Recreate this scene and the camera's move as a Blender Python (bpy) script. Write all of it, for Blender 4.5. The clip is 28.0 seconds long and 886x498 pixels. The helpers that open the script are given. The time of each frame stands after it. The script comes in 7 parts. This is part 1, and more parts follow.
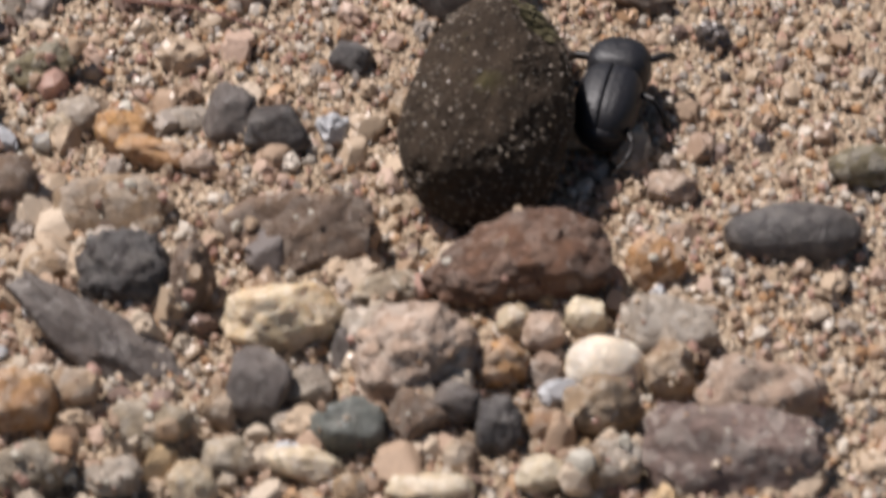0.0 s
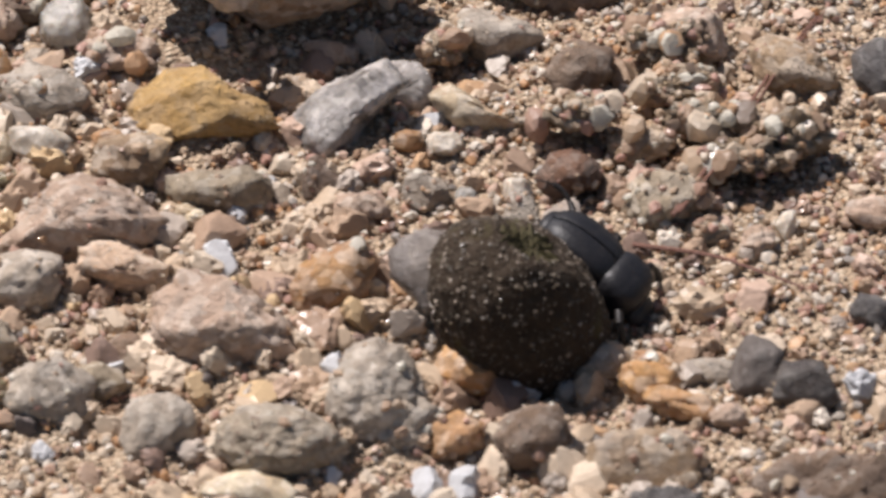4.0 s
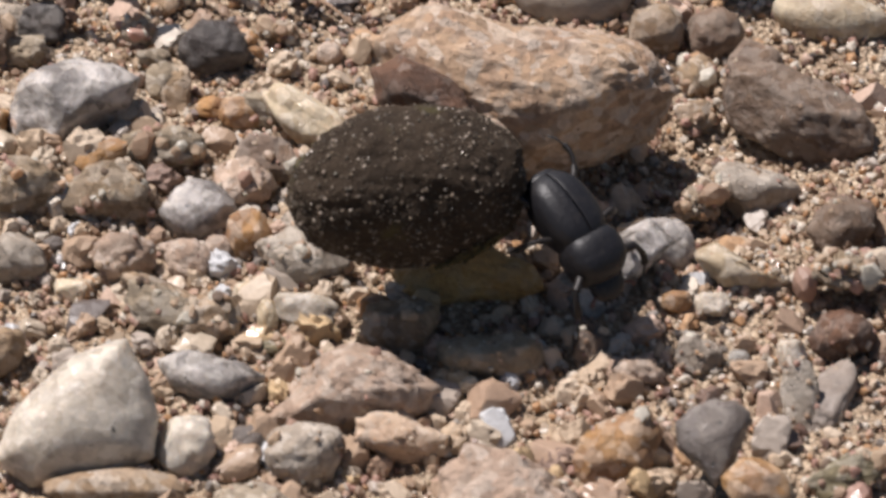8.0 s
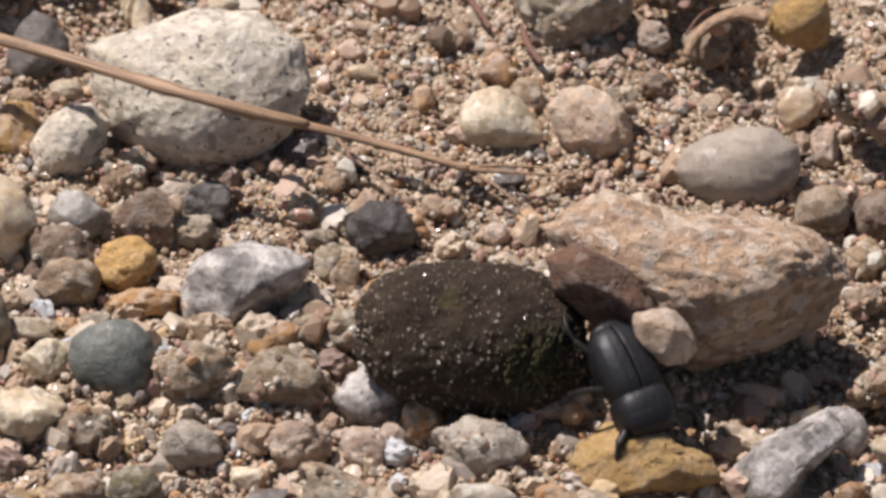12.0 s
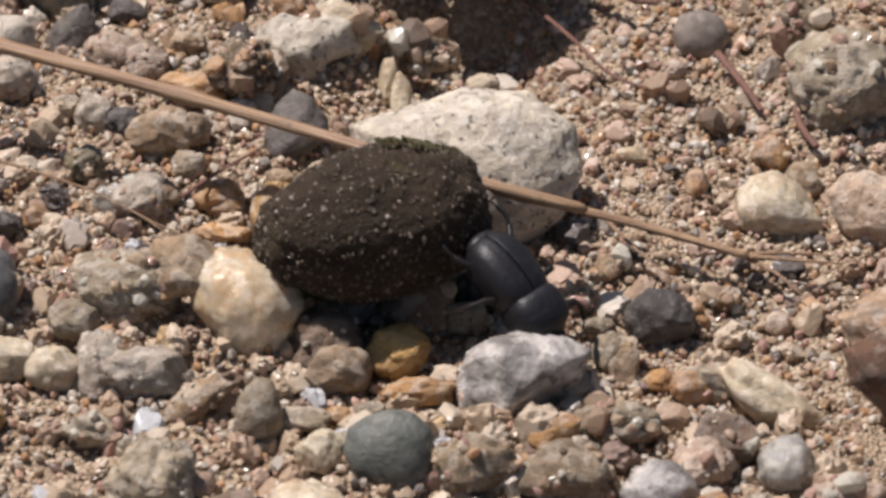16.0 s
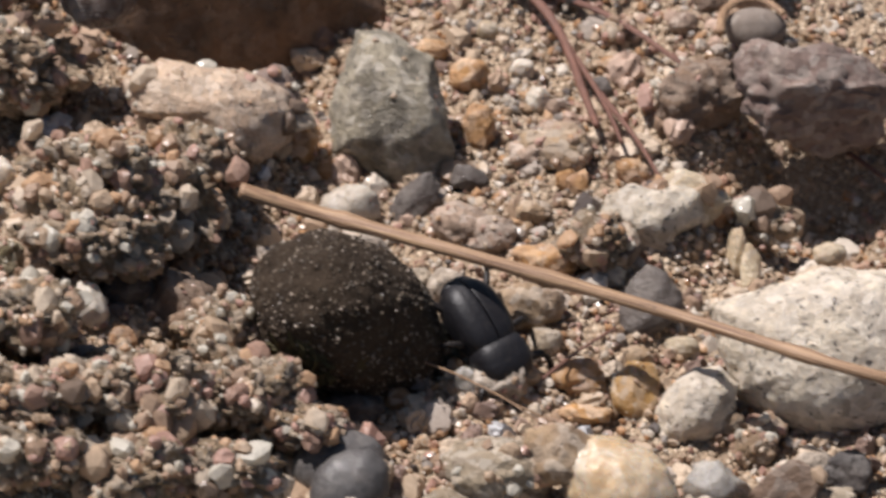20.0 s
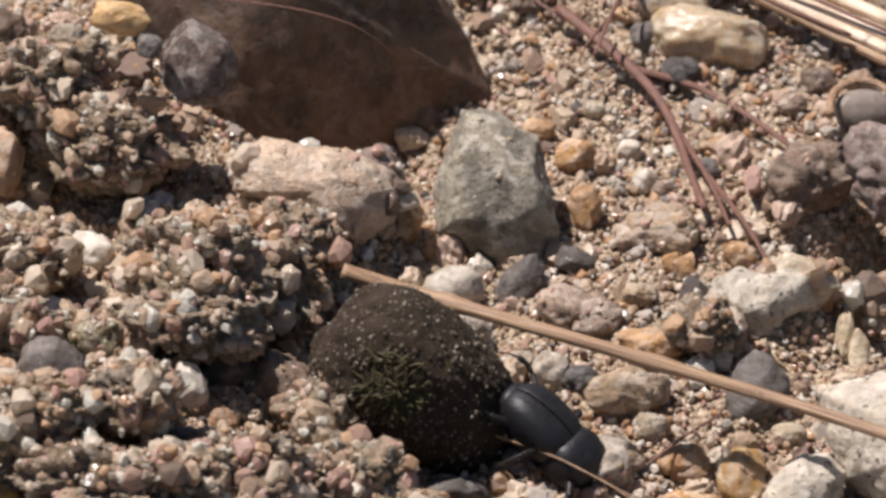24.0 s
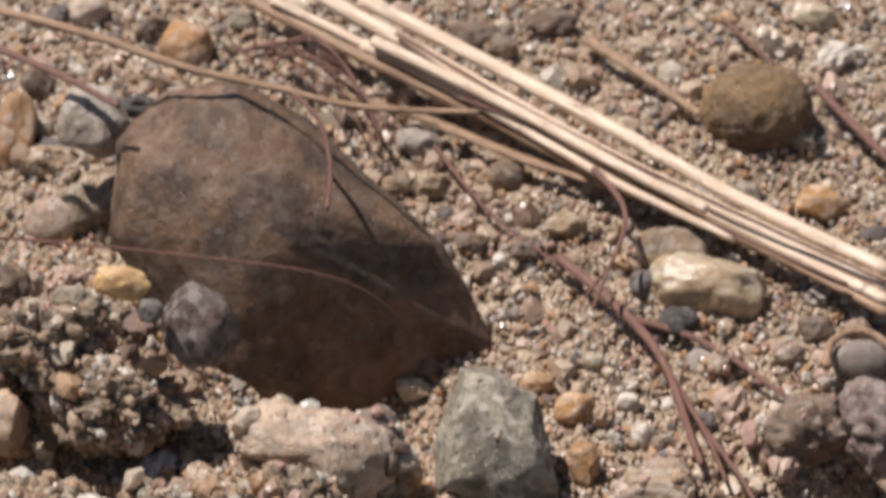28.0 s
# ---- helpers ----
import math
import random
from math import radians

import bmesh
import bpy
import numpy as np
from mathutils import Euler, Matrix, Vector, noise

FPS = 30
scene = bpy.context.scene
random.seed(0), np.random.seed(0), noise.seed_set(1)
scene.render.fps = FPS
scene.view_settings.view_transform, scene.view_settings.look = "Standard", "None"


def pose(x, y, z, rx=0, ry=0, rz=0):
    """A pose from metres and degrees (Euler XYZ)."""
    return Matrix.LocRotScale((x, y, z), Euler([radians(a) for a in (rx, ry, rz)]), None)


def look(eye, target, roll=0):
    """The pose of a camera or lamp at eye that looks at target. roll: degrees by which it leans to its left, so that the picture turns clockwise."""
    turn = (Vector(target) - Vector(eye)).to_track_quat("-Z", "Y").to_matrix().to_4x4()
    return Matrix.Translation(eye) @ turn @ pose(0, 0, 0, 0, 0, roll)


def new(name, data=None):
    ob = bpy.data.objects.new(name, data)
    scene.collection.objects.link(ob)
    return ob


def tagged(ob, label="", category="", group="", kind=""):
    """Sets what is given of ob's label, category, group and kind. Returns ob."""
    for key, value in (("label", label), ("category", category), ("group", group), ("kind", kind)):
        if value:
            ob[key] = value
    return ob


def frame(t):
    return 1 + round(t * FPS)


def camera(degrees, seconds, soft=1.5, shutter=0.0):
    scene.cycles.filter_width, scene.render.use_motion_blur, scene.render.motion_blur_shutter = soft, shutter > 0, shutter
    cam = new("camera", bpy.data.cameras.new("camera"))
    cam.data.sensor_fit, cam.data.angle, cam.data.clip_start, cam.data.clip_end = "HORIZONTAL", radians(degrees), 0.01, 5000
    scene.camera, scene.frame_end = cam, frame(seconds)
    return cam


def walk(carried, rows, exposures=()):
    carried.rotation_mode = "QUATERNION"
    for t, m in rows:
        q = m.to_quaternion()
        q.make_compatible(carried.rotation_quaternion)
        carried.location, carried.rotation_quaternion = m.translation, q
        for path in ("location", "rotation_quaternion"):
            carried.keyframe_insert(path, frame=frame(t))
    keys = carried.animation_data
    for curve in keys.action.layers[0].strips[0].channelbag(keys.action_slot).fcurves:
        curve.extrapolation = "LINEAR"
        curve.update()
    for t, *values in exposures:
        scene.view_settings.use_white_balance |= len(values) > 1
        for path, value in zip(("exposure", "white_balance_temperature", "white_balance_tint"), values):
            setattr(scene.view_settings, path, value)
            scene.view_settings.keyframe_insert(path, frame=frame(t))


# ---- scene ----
cam = camera(8, 28.0, soft=3.0, shutter=0.4)
cam.data.dof.use_dof, cam.data.dof.focus_distance, cam.data.dof.aperture_fstop = True, 0.568, 76
PATH = [
    (0, 0.11414, -0.45810, 0.34307, 48.821, 2.859, 2.703),
    (0.5, 0.11198, -0.45041, 0.35249, 48.856, 2.979, 2.561),
    (1, 0.10715, -0.44774, 0.35662, 48.866, 2.947, 2.501),
    (1.5, 0.09762, -0.44578, 0.35784, 48.899, 2.797, 2.541),
    (2, 0.09132, -0.44473, 0.35747, 48.948, 2.524, 2.654),
    (2.5, 0.08368, -0.44659, 0.35721, 49.028, 2.177, 2.806),
    (3, 0.07354, -0.44729, 0.35696, 49.127, 1.772, 2.887),
    (3.5, 0.06677, -0.44831, 0.35638, 49.298, 1.364, 2.814),
    (4, 0.05777, -0.44783, 0.35475, 49.386, 1.000, 2.576),
    (4.5, 0.04875, -0.44882, 0.35519, 49.398, 0.805, 2.389),
    (6.5, 0.04248, -0.44356, 0.35873, 49.041, 0.832, 1.747),
    (7, 0.03809, -0.44122, 0.35943, 48.937, 0.731, 1.523),
    (7.5, 0.02709, -0.43556, 0.36302, 48.794, 0.647, 1.205),
    (8, 0.01951, -0.43294, 0.36950, 48.628, 0.624, 0.893),
    (8.5, 0.01157, -0.42627, 0.37417, 48.431, 0.568, 0.449),
    (9, 0.00327, -0.42388, 0.38046, 48.280, 0.397, 0.262),
    (9.5, 0.00063, -0.42385, 0.38071, 48.185, 0.195, 0.190),
    (10, 0.00000, -0.42510, 0.38276, 48.000, 0.000, -0.000),
    (10.5, 0.00104, -0.42428, 0.38062, 48.098, 0.050, 0.084),
    (11, -0.00011, -0.42420, 0.38067, 48.129, 0.044, 0.265),
    (11.5, -0.00128, -0.42337, 0.38173, 48.265, 0.044, 0.394),
    (12, -0.00230, -0.42169, 0.38367, 48.465, 0.046, 0.538),
    (12.5, -0.00241, -0.42251, 0.38290, 48.581, 0.055, 0.679),
    (13, -0.00637, -0.42112, 0.38314, 48.687, 0.036, 0.782),
    (13.5, -0.01542, -0.41589, 0.37985, 48.779, -0.101, 0.885),
    (15.5, -0.02954, -0.40593, 0.37238, 49.248, -0.410, 0.494),
    (16, -0.03134, -0.40662, 0.37210, 49.104, -0.540, 0.495),
    (16.5, -0.03674, -0.40218, 0.37542, 48.849, -0.734, 0.365),
    (17, -0.04242, -0.39917, 0.37877, 48.503, -1.001, 0.214),
    (17.5, -0.05172, -0.39766, 0.38510, 48.115, -1.232, 0.005),
    (18, -0.05751, -0.39041, 0.38745, 47.747, -1.391, -0.191),
    (18.5, -0.06444, -0.38759, 0.39208, 47.522, -1.383, -0.422),
    (19, -0.06936, -0.38590, 0.39249, 47.463, -1.341, -0.570),
    (19.5, -0.07042, -0.38523, 0.39367, 47.495, -1.261, -0.490),
    (20, -0.07362, -0.38524, 0.39442, 47.587, -1.054, -0.331),
    (20.5, -0.07637, -0.38298, 0.39831, 47.717, -0.909, -0.035),
    (21, -0.07449, -0.38285, 0.39508, 47.773, -0.857, 0.215),
    (21.5, -0.07556, -0.38289, 0.39557, 47.787, -0.887, 0.404),
    (23.5, -0.07432, -0.38087, 0.39042, 48.170, -0.809, 0.584),
    (24, -0.07416, -0.37919, 0.39052, 48.197, -0.791, 0.623),
    (24.5, -0.07531, -0.37904, 0.39148, 48.188, -0.771, 0.714),
    (25, -0.07607, -0.37999, 0.39082, 48.140, -0.682, 0.815),
    (25.5, -0.07617, -0.37970, 0.39094, 48.089, -0.589, 0.918),
    (26, -0.07523, -0.37903, 0.39098, 48.086, -0.472, 0.950),
    (26.5, -0.07274, -0.37965, 0.39242, 48.067, -0.331, 0.951),
    (27, -0.06834, -0.37488, 0.39542, 48.054, -0.179, 0.876),
    (27.5, -0.06832, -0.37211, 0.40410, 48.048, -0.102, 0.796),
    (28, -0.06833, -0.36645, 0.41350, 48.053, -0.091, 0.790),
]
walk(cam, [(t, pose(*place)) for t, *place in PATH], exposures=[(0, 0.34), (1, 0.34), (3, 0.54), (7, 0.40), (9, 0.42), (14, 0.36), (17, 0.26), (18, 0.39), (20, 0.36), (25, 0.46), (28, 0.28)])

# ---- light: midday sun, high, from the left, clear sky ----
SUN = Vector((-0.45, 0.33, 1.0)).normalized()
world = bpy.data.worlds.new("world")
world.use_nodes = True
scene.world = world
sky = world.node_tree.nodes.new("ShaderNodeTexSky")
sky.sky_type, sky.sun_disc = "NISHITA", False
sky.sun_elevation = math.asin(SUN.z)
sky.sun_rotation = math.atan2(SUN.x, SUN.y)
world.node_tree.links.new(sky.outputs[0], world.node_tree.nodes["Background"].inputs[0])
world.node_tree.nodes["Background"].inputs[1].default_value = 0.05
sun = new("sun", bpy.data.lights.new("sun", "SUN"))
sun.data.energy, sun.data.angle, sun.data.color = 5.0, radians(0.6), (1.0, 0.935, 0.925)
sun.matrix_world = look(SUN * 3, (0, 0, 0))


# ---- materials ----
def mat(name, rough=0.8):
    m = bpy.data.materials.new(name)
    m.use_nodes = True
    b = m.node_tree.nodes["Principled BSDF"]
    b.inputs["Roughness"].default_value = rough
    return m, m.node_tree.nodes, m.node_tree.links, b


def mixed(nodes, links, fac, a, b, mode="MIX"):
    """A colour mix; a and b are colours or sockets, fac a number or a socket."""
    n = nodes.new("ShaderNodeMix")
    n.data_type, n.blend_type = "RGBA", mode
    for sock, v in ((n.inputs[0], fac), (n.inputs[6], a), (n.inputs[7], b)):
        if isinstance(v, bpy.types.NodeSocket):
            links.new(v, sock)
        elif isinstance(v, tuple):
            sock.default_value = (*v, 1)
        else:
            sock.default_value = v
    return n.outputs[2]


def grain(nodes, links, scale, detail=4, rough=0.6, kind="noise", warp=0.0):
    """A noise or cell texture in metres, set apart from stone to stone; warp bends it."""
    co = nodes.new("ShaderNodeTexCoord")
    n = nodes.new("ShaderNodeTexNoise" if kind == "noise" else "ShaderNodeTexVoronoi")
    n.inputs["Scale"].default_value = scale
    if kind == "noise":
        n.inputs["Detail"].default_value = detail
        n.inputs["Roughness"].default_value = rough
        n.inputs["Distortion"].default_value = warp
    info = nodes.new("ShaderNodeObjectInfo")
    add = nodes.new("ShaderNodeVectorMath")
    add.operation = "ADD"
    links.new(co.outputs["Object"], add.inputs[0])
    links.new(info.outputs["Random"], add.inputs[1])
    vec = add.outputs[0]
    if kind == "cell" and warp:
        w = nodes.new("ShaderNodeTexNoise")
        w.inputs["Scale"].default_value, w.inputs["Detail"].default_value = 900, 3
        links.new(vec, w.inputs["Vector"])
        bent = nodes.new("ShaderNodeVectorMath")
        bent.operation = "MULTIPLY_ADD"
        links.new(w.outputs["Color"], bent.inputs[0])
        bent.inputs[1].default_value = (warp, warp, warp)
        links.new(vec, bent.inputs[2])
        vec = bent.outputs[0]
    links.new(vec, n.inputs["Vector"])
    return n.outputs[0]


def step(nodes, links, value, lo, hi):
    r = nodes.new("ShaderNodeMapRange")
    links.new(value, r.inputs[0])
    r.inputs[1].default_value, r.inputs[2].default_value = lo, hi
    return r.outputs[0]


def bump(nodes, links, b, heights):
    last = None
    for h, strength, dist in heights:
        n = nodes.new("ShaderNodeBump")
        n.inputs["Strength"].default_value, n.inputs["Distance"].default_value = strength, dist
        links.new(h, n.inputs["Height"])
        if last:
            links.new(last, n.inputs["Normal"])
        last = n.outputs[0]
    links.new(last, b.inputs["Normal"])


def stone_mat(name, base, second, speck=(0.05, 0.045, 0.04), specks=0.35, rough=0.75, glow=0.0, vein=0.0, dust=0.35, relief_mm=0.25, warp=0.4, clear=0.0, edge=0.10, crystal=0.30, fleck=1250):
    """Stone: two mineral colours in patches, fine specks, grit, an uneven film of pale dust."""
    m, nodes, links, b = mat(name, rough)
    patch = step(nodes, links, grain(nodes, links, 190, 5, 0.62, warp=warp), 0.5 - edge, 0.5 + edge)
    col = mixed(nodes, links, patch, base, second)
    fine = grain(nodes, links, 1500, 3, 0.7)
    col = mixed(nodes, links, step(nodes, links, fine, 0.3, 0.75), mixed(nodes, links, 0.28, col, (0, 0, 0)), col)
    cell = grain(nodes, links, fleck, kind="cell", warp=0.0022)
    hue = nodes.new("ShaderNodeSeparateColor")
    links.new(grain(nodes, links, 1050, kind="cell").node.outputs["Color"], hue.inputs[0])
    if crystal:  # mineral crystals, each a little lighter or darker
        pale = mixed(nodes, links, step(nodes, links, hue.outputs[0], 0.35, 1.0), col, mixed(nodes, links, crystal, col, (0.85, 0.78, 0.68)))
        col = mixed(nodes, links, step(nodes, links, hue.outputs[1], 0.45, 1.0), pale, mixed(nodes, links, crystal, pale, (0.05, 0.035, 0.025)))
    if specks:
        mask = nodes.new("ShaderNodeMath")
        mask.operation = "MULTIPLY"
        links.new(step(nodes, links, cell, 0.30, 0.12), mask.inputs[0])
        links.new(step(nodes, links, grain(nodes, links, 420, 3), 0.62 - 0.25 * specks, 0.70 - 0.2 * specks), mask.inputs[1])
        col = mixed(nodes, links, mask.outputs[0], col, speck)
    if vein:
        v = grain(nodes, links, 110, 6, 0.6, warp=2.2)
        col = mixed(nodes, links, step(nodes, links, v, 0.5 + vein * 0.1, 0.46), col, mixed(nodes, links, 0.6, col, speck))
    film = step(nodes, links, grain(nodes, links, 330, 6, 0.75), 0.52, 0.78)
    part_ = nodes.new("ShaderNodeMath")
    part_.operation = "MULTIPLY"
    links.new(film, part_.inputs[0])
    part_.inputs[1].default_value = 0.6 * dust
    col = mixed(nodes, links, part_.outputs[0], col, (0.46, 0.36, 0.25))
    info = nodes.new("ShaderNodeObjectInfo")
    hsv = nodes.new("ShaderNodeHueSaturation")
    links.new(col, hsv.inputs["Color"])
    links.new(step(nodes, links, info.outputs["Random"], 0, 1), hsv.inputs["Value"])
    rng = hsv.inputs["Value"].links[0].from_node
    rng.inputs[3].default_value, rng.inputs[4].default_value = 0.82, 1.16
    links.new(hsv.outputs[0], b.inputs["Base Color"])
    rr = step(nodes, links, hue.outputs[2], 0.0, 0.6)
    rr.node.inputs[3].default_value, rr.node.inputs[4].default_value = max(0.12, rough - 0.42), min(1, rough + 0.1)
    links.new(rr, b.inputs["Roughness"])
    if clear:
        b.inputs["Transmission Weight"].default_value = clear
        b.inputs["IOR"].default_value = 1.46
    if glow:
        b.inputs["Subsurface Weight"].default_value = glow
        b.inputs["Subsurface Radius"].default_value = (0.004, 0.003, 0.002)
        b.inputs["Subsurface Scale"].default_value = 0.5
    bump(nodes, links, b, ((grain(nodes, links, 420, 7, 0.75), 1.0, relief_mm * 0.0018), (fine, 0.9, relief_mm * 0.0009)))
    return m


ROCK = {
    "white": stone_mat("white_quartz", (0.62, 0.545, 0.445), (0.53, 0.45, 0.355), specks=0.1, rough=0.45, glow=0.3, dust=0.25, relief_mm=0.12),
    "cream": stone_mat("cream_quartz", (0.616, 0.510, 0.352), (0.510, 0.387, 0.246), (0.35, 0.16, 0.06), 0.3, 0.55, 0.15, dust=0.3, relief_mm=0.2),
    "milky": stone_mat("milky_quartz", (0.82, 0.74, 0.62), (0.74, 0.62, 0.47), (0.45, 0.33, 0.2), 0.2, 0.4, 0.25, dust=0.08, relief_mm=0.12),
    "warmquartz": stone_mat("warm_cream_quartz", (0.80, 0.66, 0.45), (0.72, 0.50, 0.27), (0.4, 0.2, 0.08), 0.25, 0.42, 0.25, dust=0.1, relief_mm=0.15),
    "beige": stone_mat("beige_stone", (0.48, 0.38, 0.26), (0.36, 0.28, 0.19), (0.14, 0.09, 0.05), 0.5, 0.85, dust=0.5, relief_mm=0.45),
    "tan": stone_mat("tan_stone", (0.42, 0.29, 0.17), (0.30, 0.20, 0.12), (0.12, 0.07, 0.04), 0.4, 0.8, dust=0.4, relief_mm=0.35),
    "tanlump": stone_mat("tan_clod", (0.44, 0.32, 0.20), (0.33, 0.23, 0.14), (0.5, 0.42, 0.3), 0.7, 0.9, dust=0.5, relief_mm=0.7),
    "tanrock": stone_mat("tan_rock", (0.60, 0.40, 0.25), (0.45, 0.285, 0.18), (0.13, 0.06, 0.035), 0.5, 0.7, dust=0.15, relief_mm=0.5, crystal=0.4),
    "orange": stone_mat("orange_stone", (0.50, 0.27, 0.10), (0.40, 0.22, 0.11), (0.2, 0.09, 0.04), 0.3, 0.65, 0.1, dust=0.35, relief_mm=0.3),
    "paleorange": stone_mat("pale_orange_stone", (0.62, 0.40, 0.24), (0.54, 0.34, 0.20), (0.3, 0.16, 0.08), 0.2, 0.65, 0.1, dust=0.3, relief_mm=0.25),
    "ochre": stone_mat("ochre_stone", (0.76, 0.47, 0.17), (0.64, 0.38, 0.13), (0.24, 0.13, 0.05), 0.45, 0.7, dust=0.08, relief_mm=0.6, crystal=0.12),
    "amber": stone_mat("amber_stone", (0.48, 0.28, 0.09), (0.38, 0.22, 0.08), (0.2, 0.1, 0.03), 0.3, 0.4, 0.3, dust=0.2, relief_mm=0.2),
    "pink": stone_mat("pink_stone", (0.57, 0.41, 0.30), (0.46, 0.32, 0.23), (0.20, 0.11, 0.08), 0.45, 0.78, dust=0.4, relief_mm=0.4),
    "pinkcream": stone_mat("pink_cream_stone", (0.78, 0.58, 0.41), (0.60, 0.41, 0.275), (0.24, 0.13, 0.09), 0.4, 0.65, 0.1, dust=0.35, relief_mm=0.4),
    "mauve": stone_mat("mauve_stone", (0.34, 0.235, 0.19), (0.25, 0.17, 0.14), (0.13, 0.08, 0.07), 0.4, 0.78, dust=0.45, relief_mm=0.4),
    "brown": stone_mat("brown_stone", (0.26, 0.17, 0.11), (0.19, 0.125, 0.085), (0.08, 0.05, 0.03), 0.4, 0.8, dust=0.2, relief_mm=0.4, crystal=0.15),
    "rust": stone_mat("rust_stone", (0.21, 0.105, 0.06), (0.12, 0.064, 0.04), (0.05, 0.025, 0.017), 0.6, 0.8, dust=0.12, relief_mm=0.6, crystal=0.12),
    "wart": stone_mat("wart_stone", (0.16, 0.10, 0.078), (0.10, 0.062, 0.048), (0.22, 0.16, 0.13), 0.4, 0.45, dust=0.12, relief_mm=0.6),
    "boulder": stone_mat("boulder_stone", (0.245, 0.138, 0.075), (0.10, 0.058, 0.035), (0.035, 0.024, 0.016), 0.6, 0.65, dust=0.05, relief_mm=0.25, crystal=0.06),
    "grey": stone_mat("grey_stone", (0.52, 0.43, 0.335), (0.40, 0.325, 0.25), (0.10, 0.09, 0.08), 0.5, 0.75, dust=0.4, relief_mm=0.35),
    "greybeige": stone_mat("grey_beige_stone", (0.27, 0.22, 0.18), (0.22, 0.18, 0.15), (0.2, 0.16, 0.13), 0.2, 0.95, dust=0.10, relief_mm=0.03, crystal=0.08),
    "greystone": stone_mat("grey_green_stone", (0.43, 0.37, 0.265), (0.33, 0.285, 0.21), (0.10, 0.085, 0.06), 0.6, 0.78, vein=0.2, dust=0.35, relief_mm=0.35),
    "marble": stone_mat("marbled_stone", (0.60, 0.545, 0.50), (0.20, 0.177, 0.160), (0.14, 0.13, 0.13), 0.3, 0.42, 0.15, dust=0.08, edge=0.09, relief_mm=0.25, warp=1.2),
    "quartz": stone_mat("clear_quartz", (0.476, 0.442, 0.391), (0.374, 0.348, 0.315), (0.3, 0.26, 0.2), 0.1, 0.22, 0.4, dust=0.12, relief_mm=0.15, clear=0.35),
    "clear": stone_mat("honey_quartz", (0.80, 0.67, 0.50), (0.70, 0.50, 0.29), (0.5, 0.34, 0.17), 0.05, 0.22, 0.5, dust=0.03, relief_mm=0.07, clear=0.35, crystal=0.06, warp=1.4),
    "speckled": stone_mat("pitted_stone", (0.56, 0.46, 0.34), (0.46, 0.36, 0.25), (0.22, 0.12, 0.08), 1.0, 0.8, dust=0.35, relief_mm=0.5),
    "granite": stone_mat("white_granite", (0.70, 0.60, 0.46), (0.52, 0.44, 0.34), (0.085, 0.07, 0.06), 1.15, 0.6, 0.15, dust=0.1, relief_mm=0.25, edge=0.07, fleck=880),
    "slate": stone_mat("dark_slate", (0.105, 0.084, 0.072), (0.145, 0.118, 0.10), (0.04, 0.04, 0.04), 0.2, 0.6, dust=0.2, relief_mm=0.2, crystal=0.08),
    "dark": stone_mat("dark_stone", (0.068, 0.054, 0.047), (0.085, 0.075, 0.07), (0.03, 0.03, 0.03), 0.2, 0.65, dust=0.2, relief_mm=0.3, crystal=0.08),
    "green": stone_mat("grey_green_pebble", (0.13, 0.135, 0.115), (0.10, 0.105, 0.09), (0.05, 0.05, 0.045), 0.3, 0.6, dust=0.18, relief_mm=0.15, crystal=0.08),
    "bluegrey": stone_mat("blue_grey_pebble", (0.12, 0.112, 0.108), (0.09, 0.083, 0.08), (0.04, 0.04, 0.04), 0.2, 0.55, dust=0.15, relief_mm=0.12, crystal=0.06),
    "earth": stone_mat("earth_ball", (0.33, 0.205, 0.095), (0.22, 0.135, 0.07), (0.07, 0.045, 0.03), 0.6, 0.9, dust=0.1, relief_mm=0.6, crystal=0.05),
    "brightorange": stone_mat("bright_orange_chip", (0.80, 0.52, 0.24), (0.70, 0.42, 0.17), (0.4, 0.2, 0.08), 0.3, 0.5, 0.3, dust=0.05, relief_mm=0.25, crystal=0.1),
    "oval": stone_mat("smooth_grey_pebble", (0.44, 0.36, 0.28), (0.38, 0.31, 0.245), (0.2, 0.16, 0.13), 0.3, 0.8, dust=0.10, relief_mm=0.06, crystal=0.10),
    "olive": stone_mat("olive_stone", (0.26, 0.21, 0.11), (0.19, 0.155, 0.09), (0.08, 0.06, 0.03), 0.4, 0.8, dust=0.4, relief_mm=0.4),
}


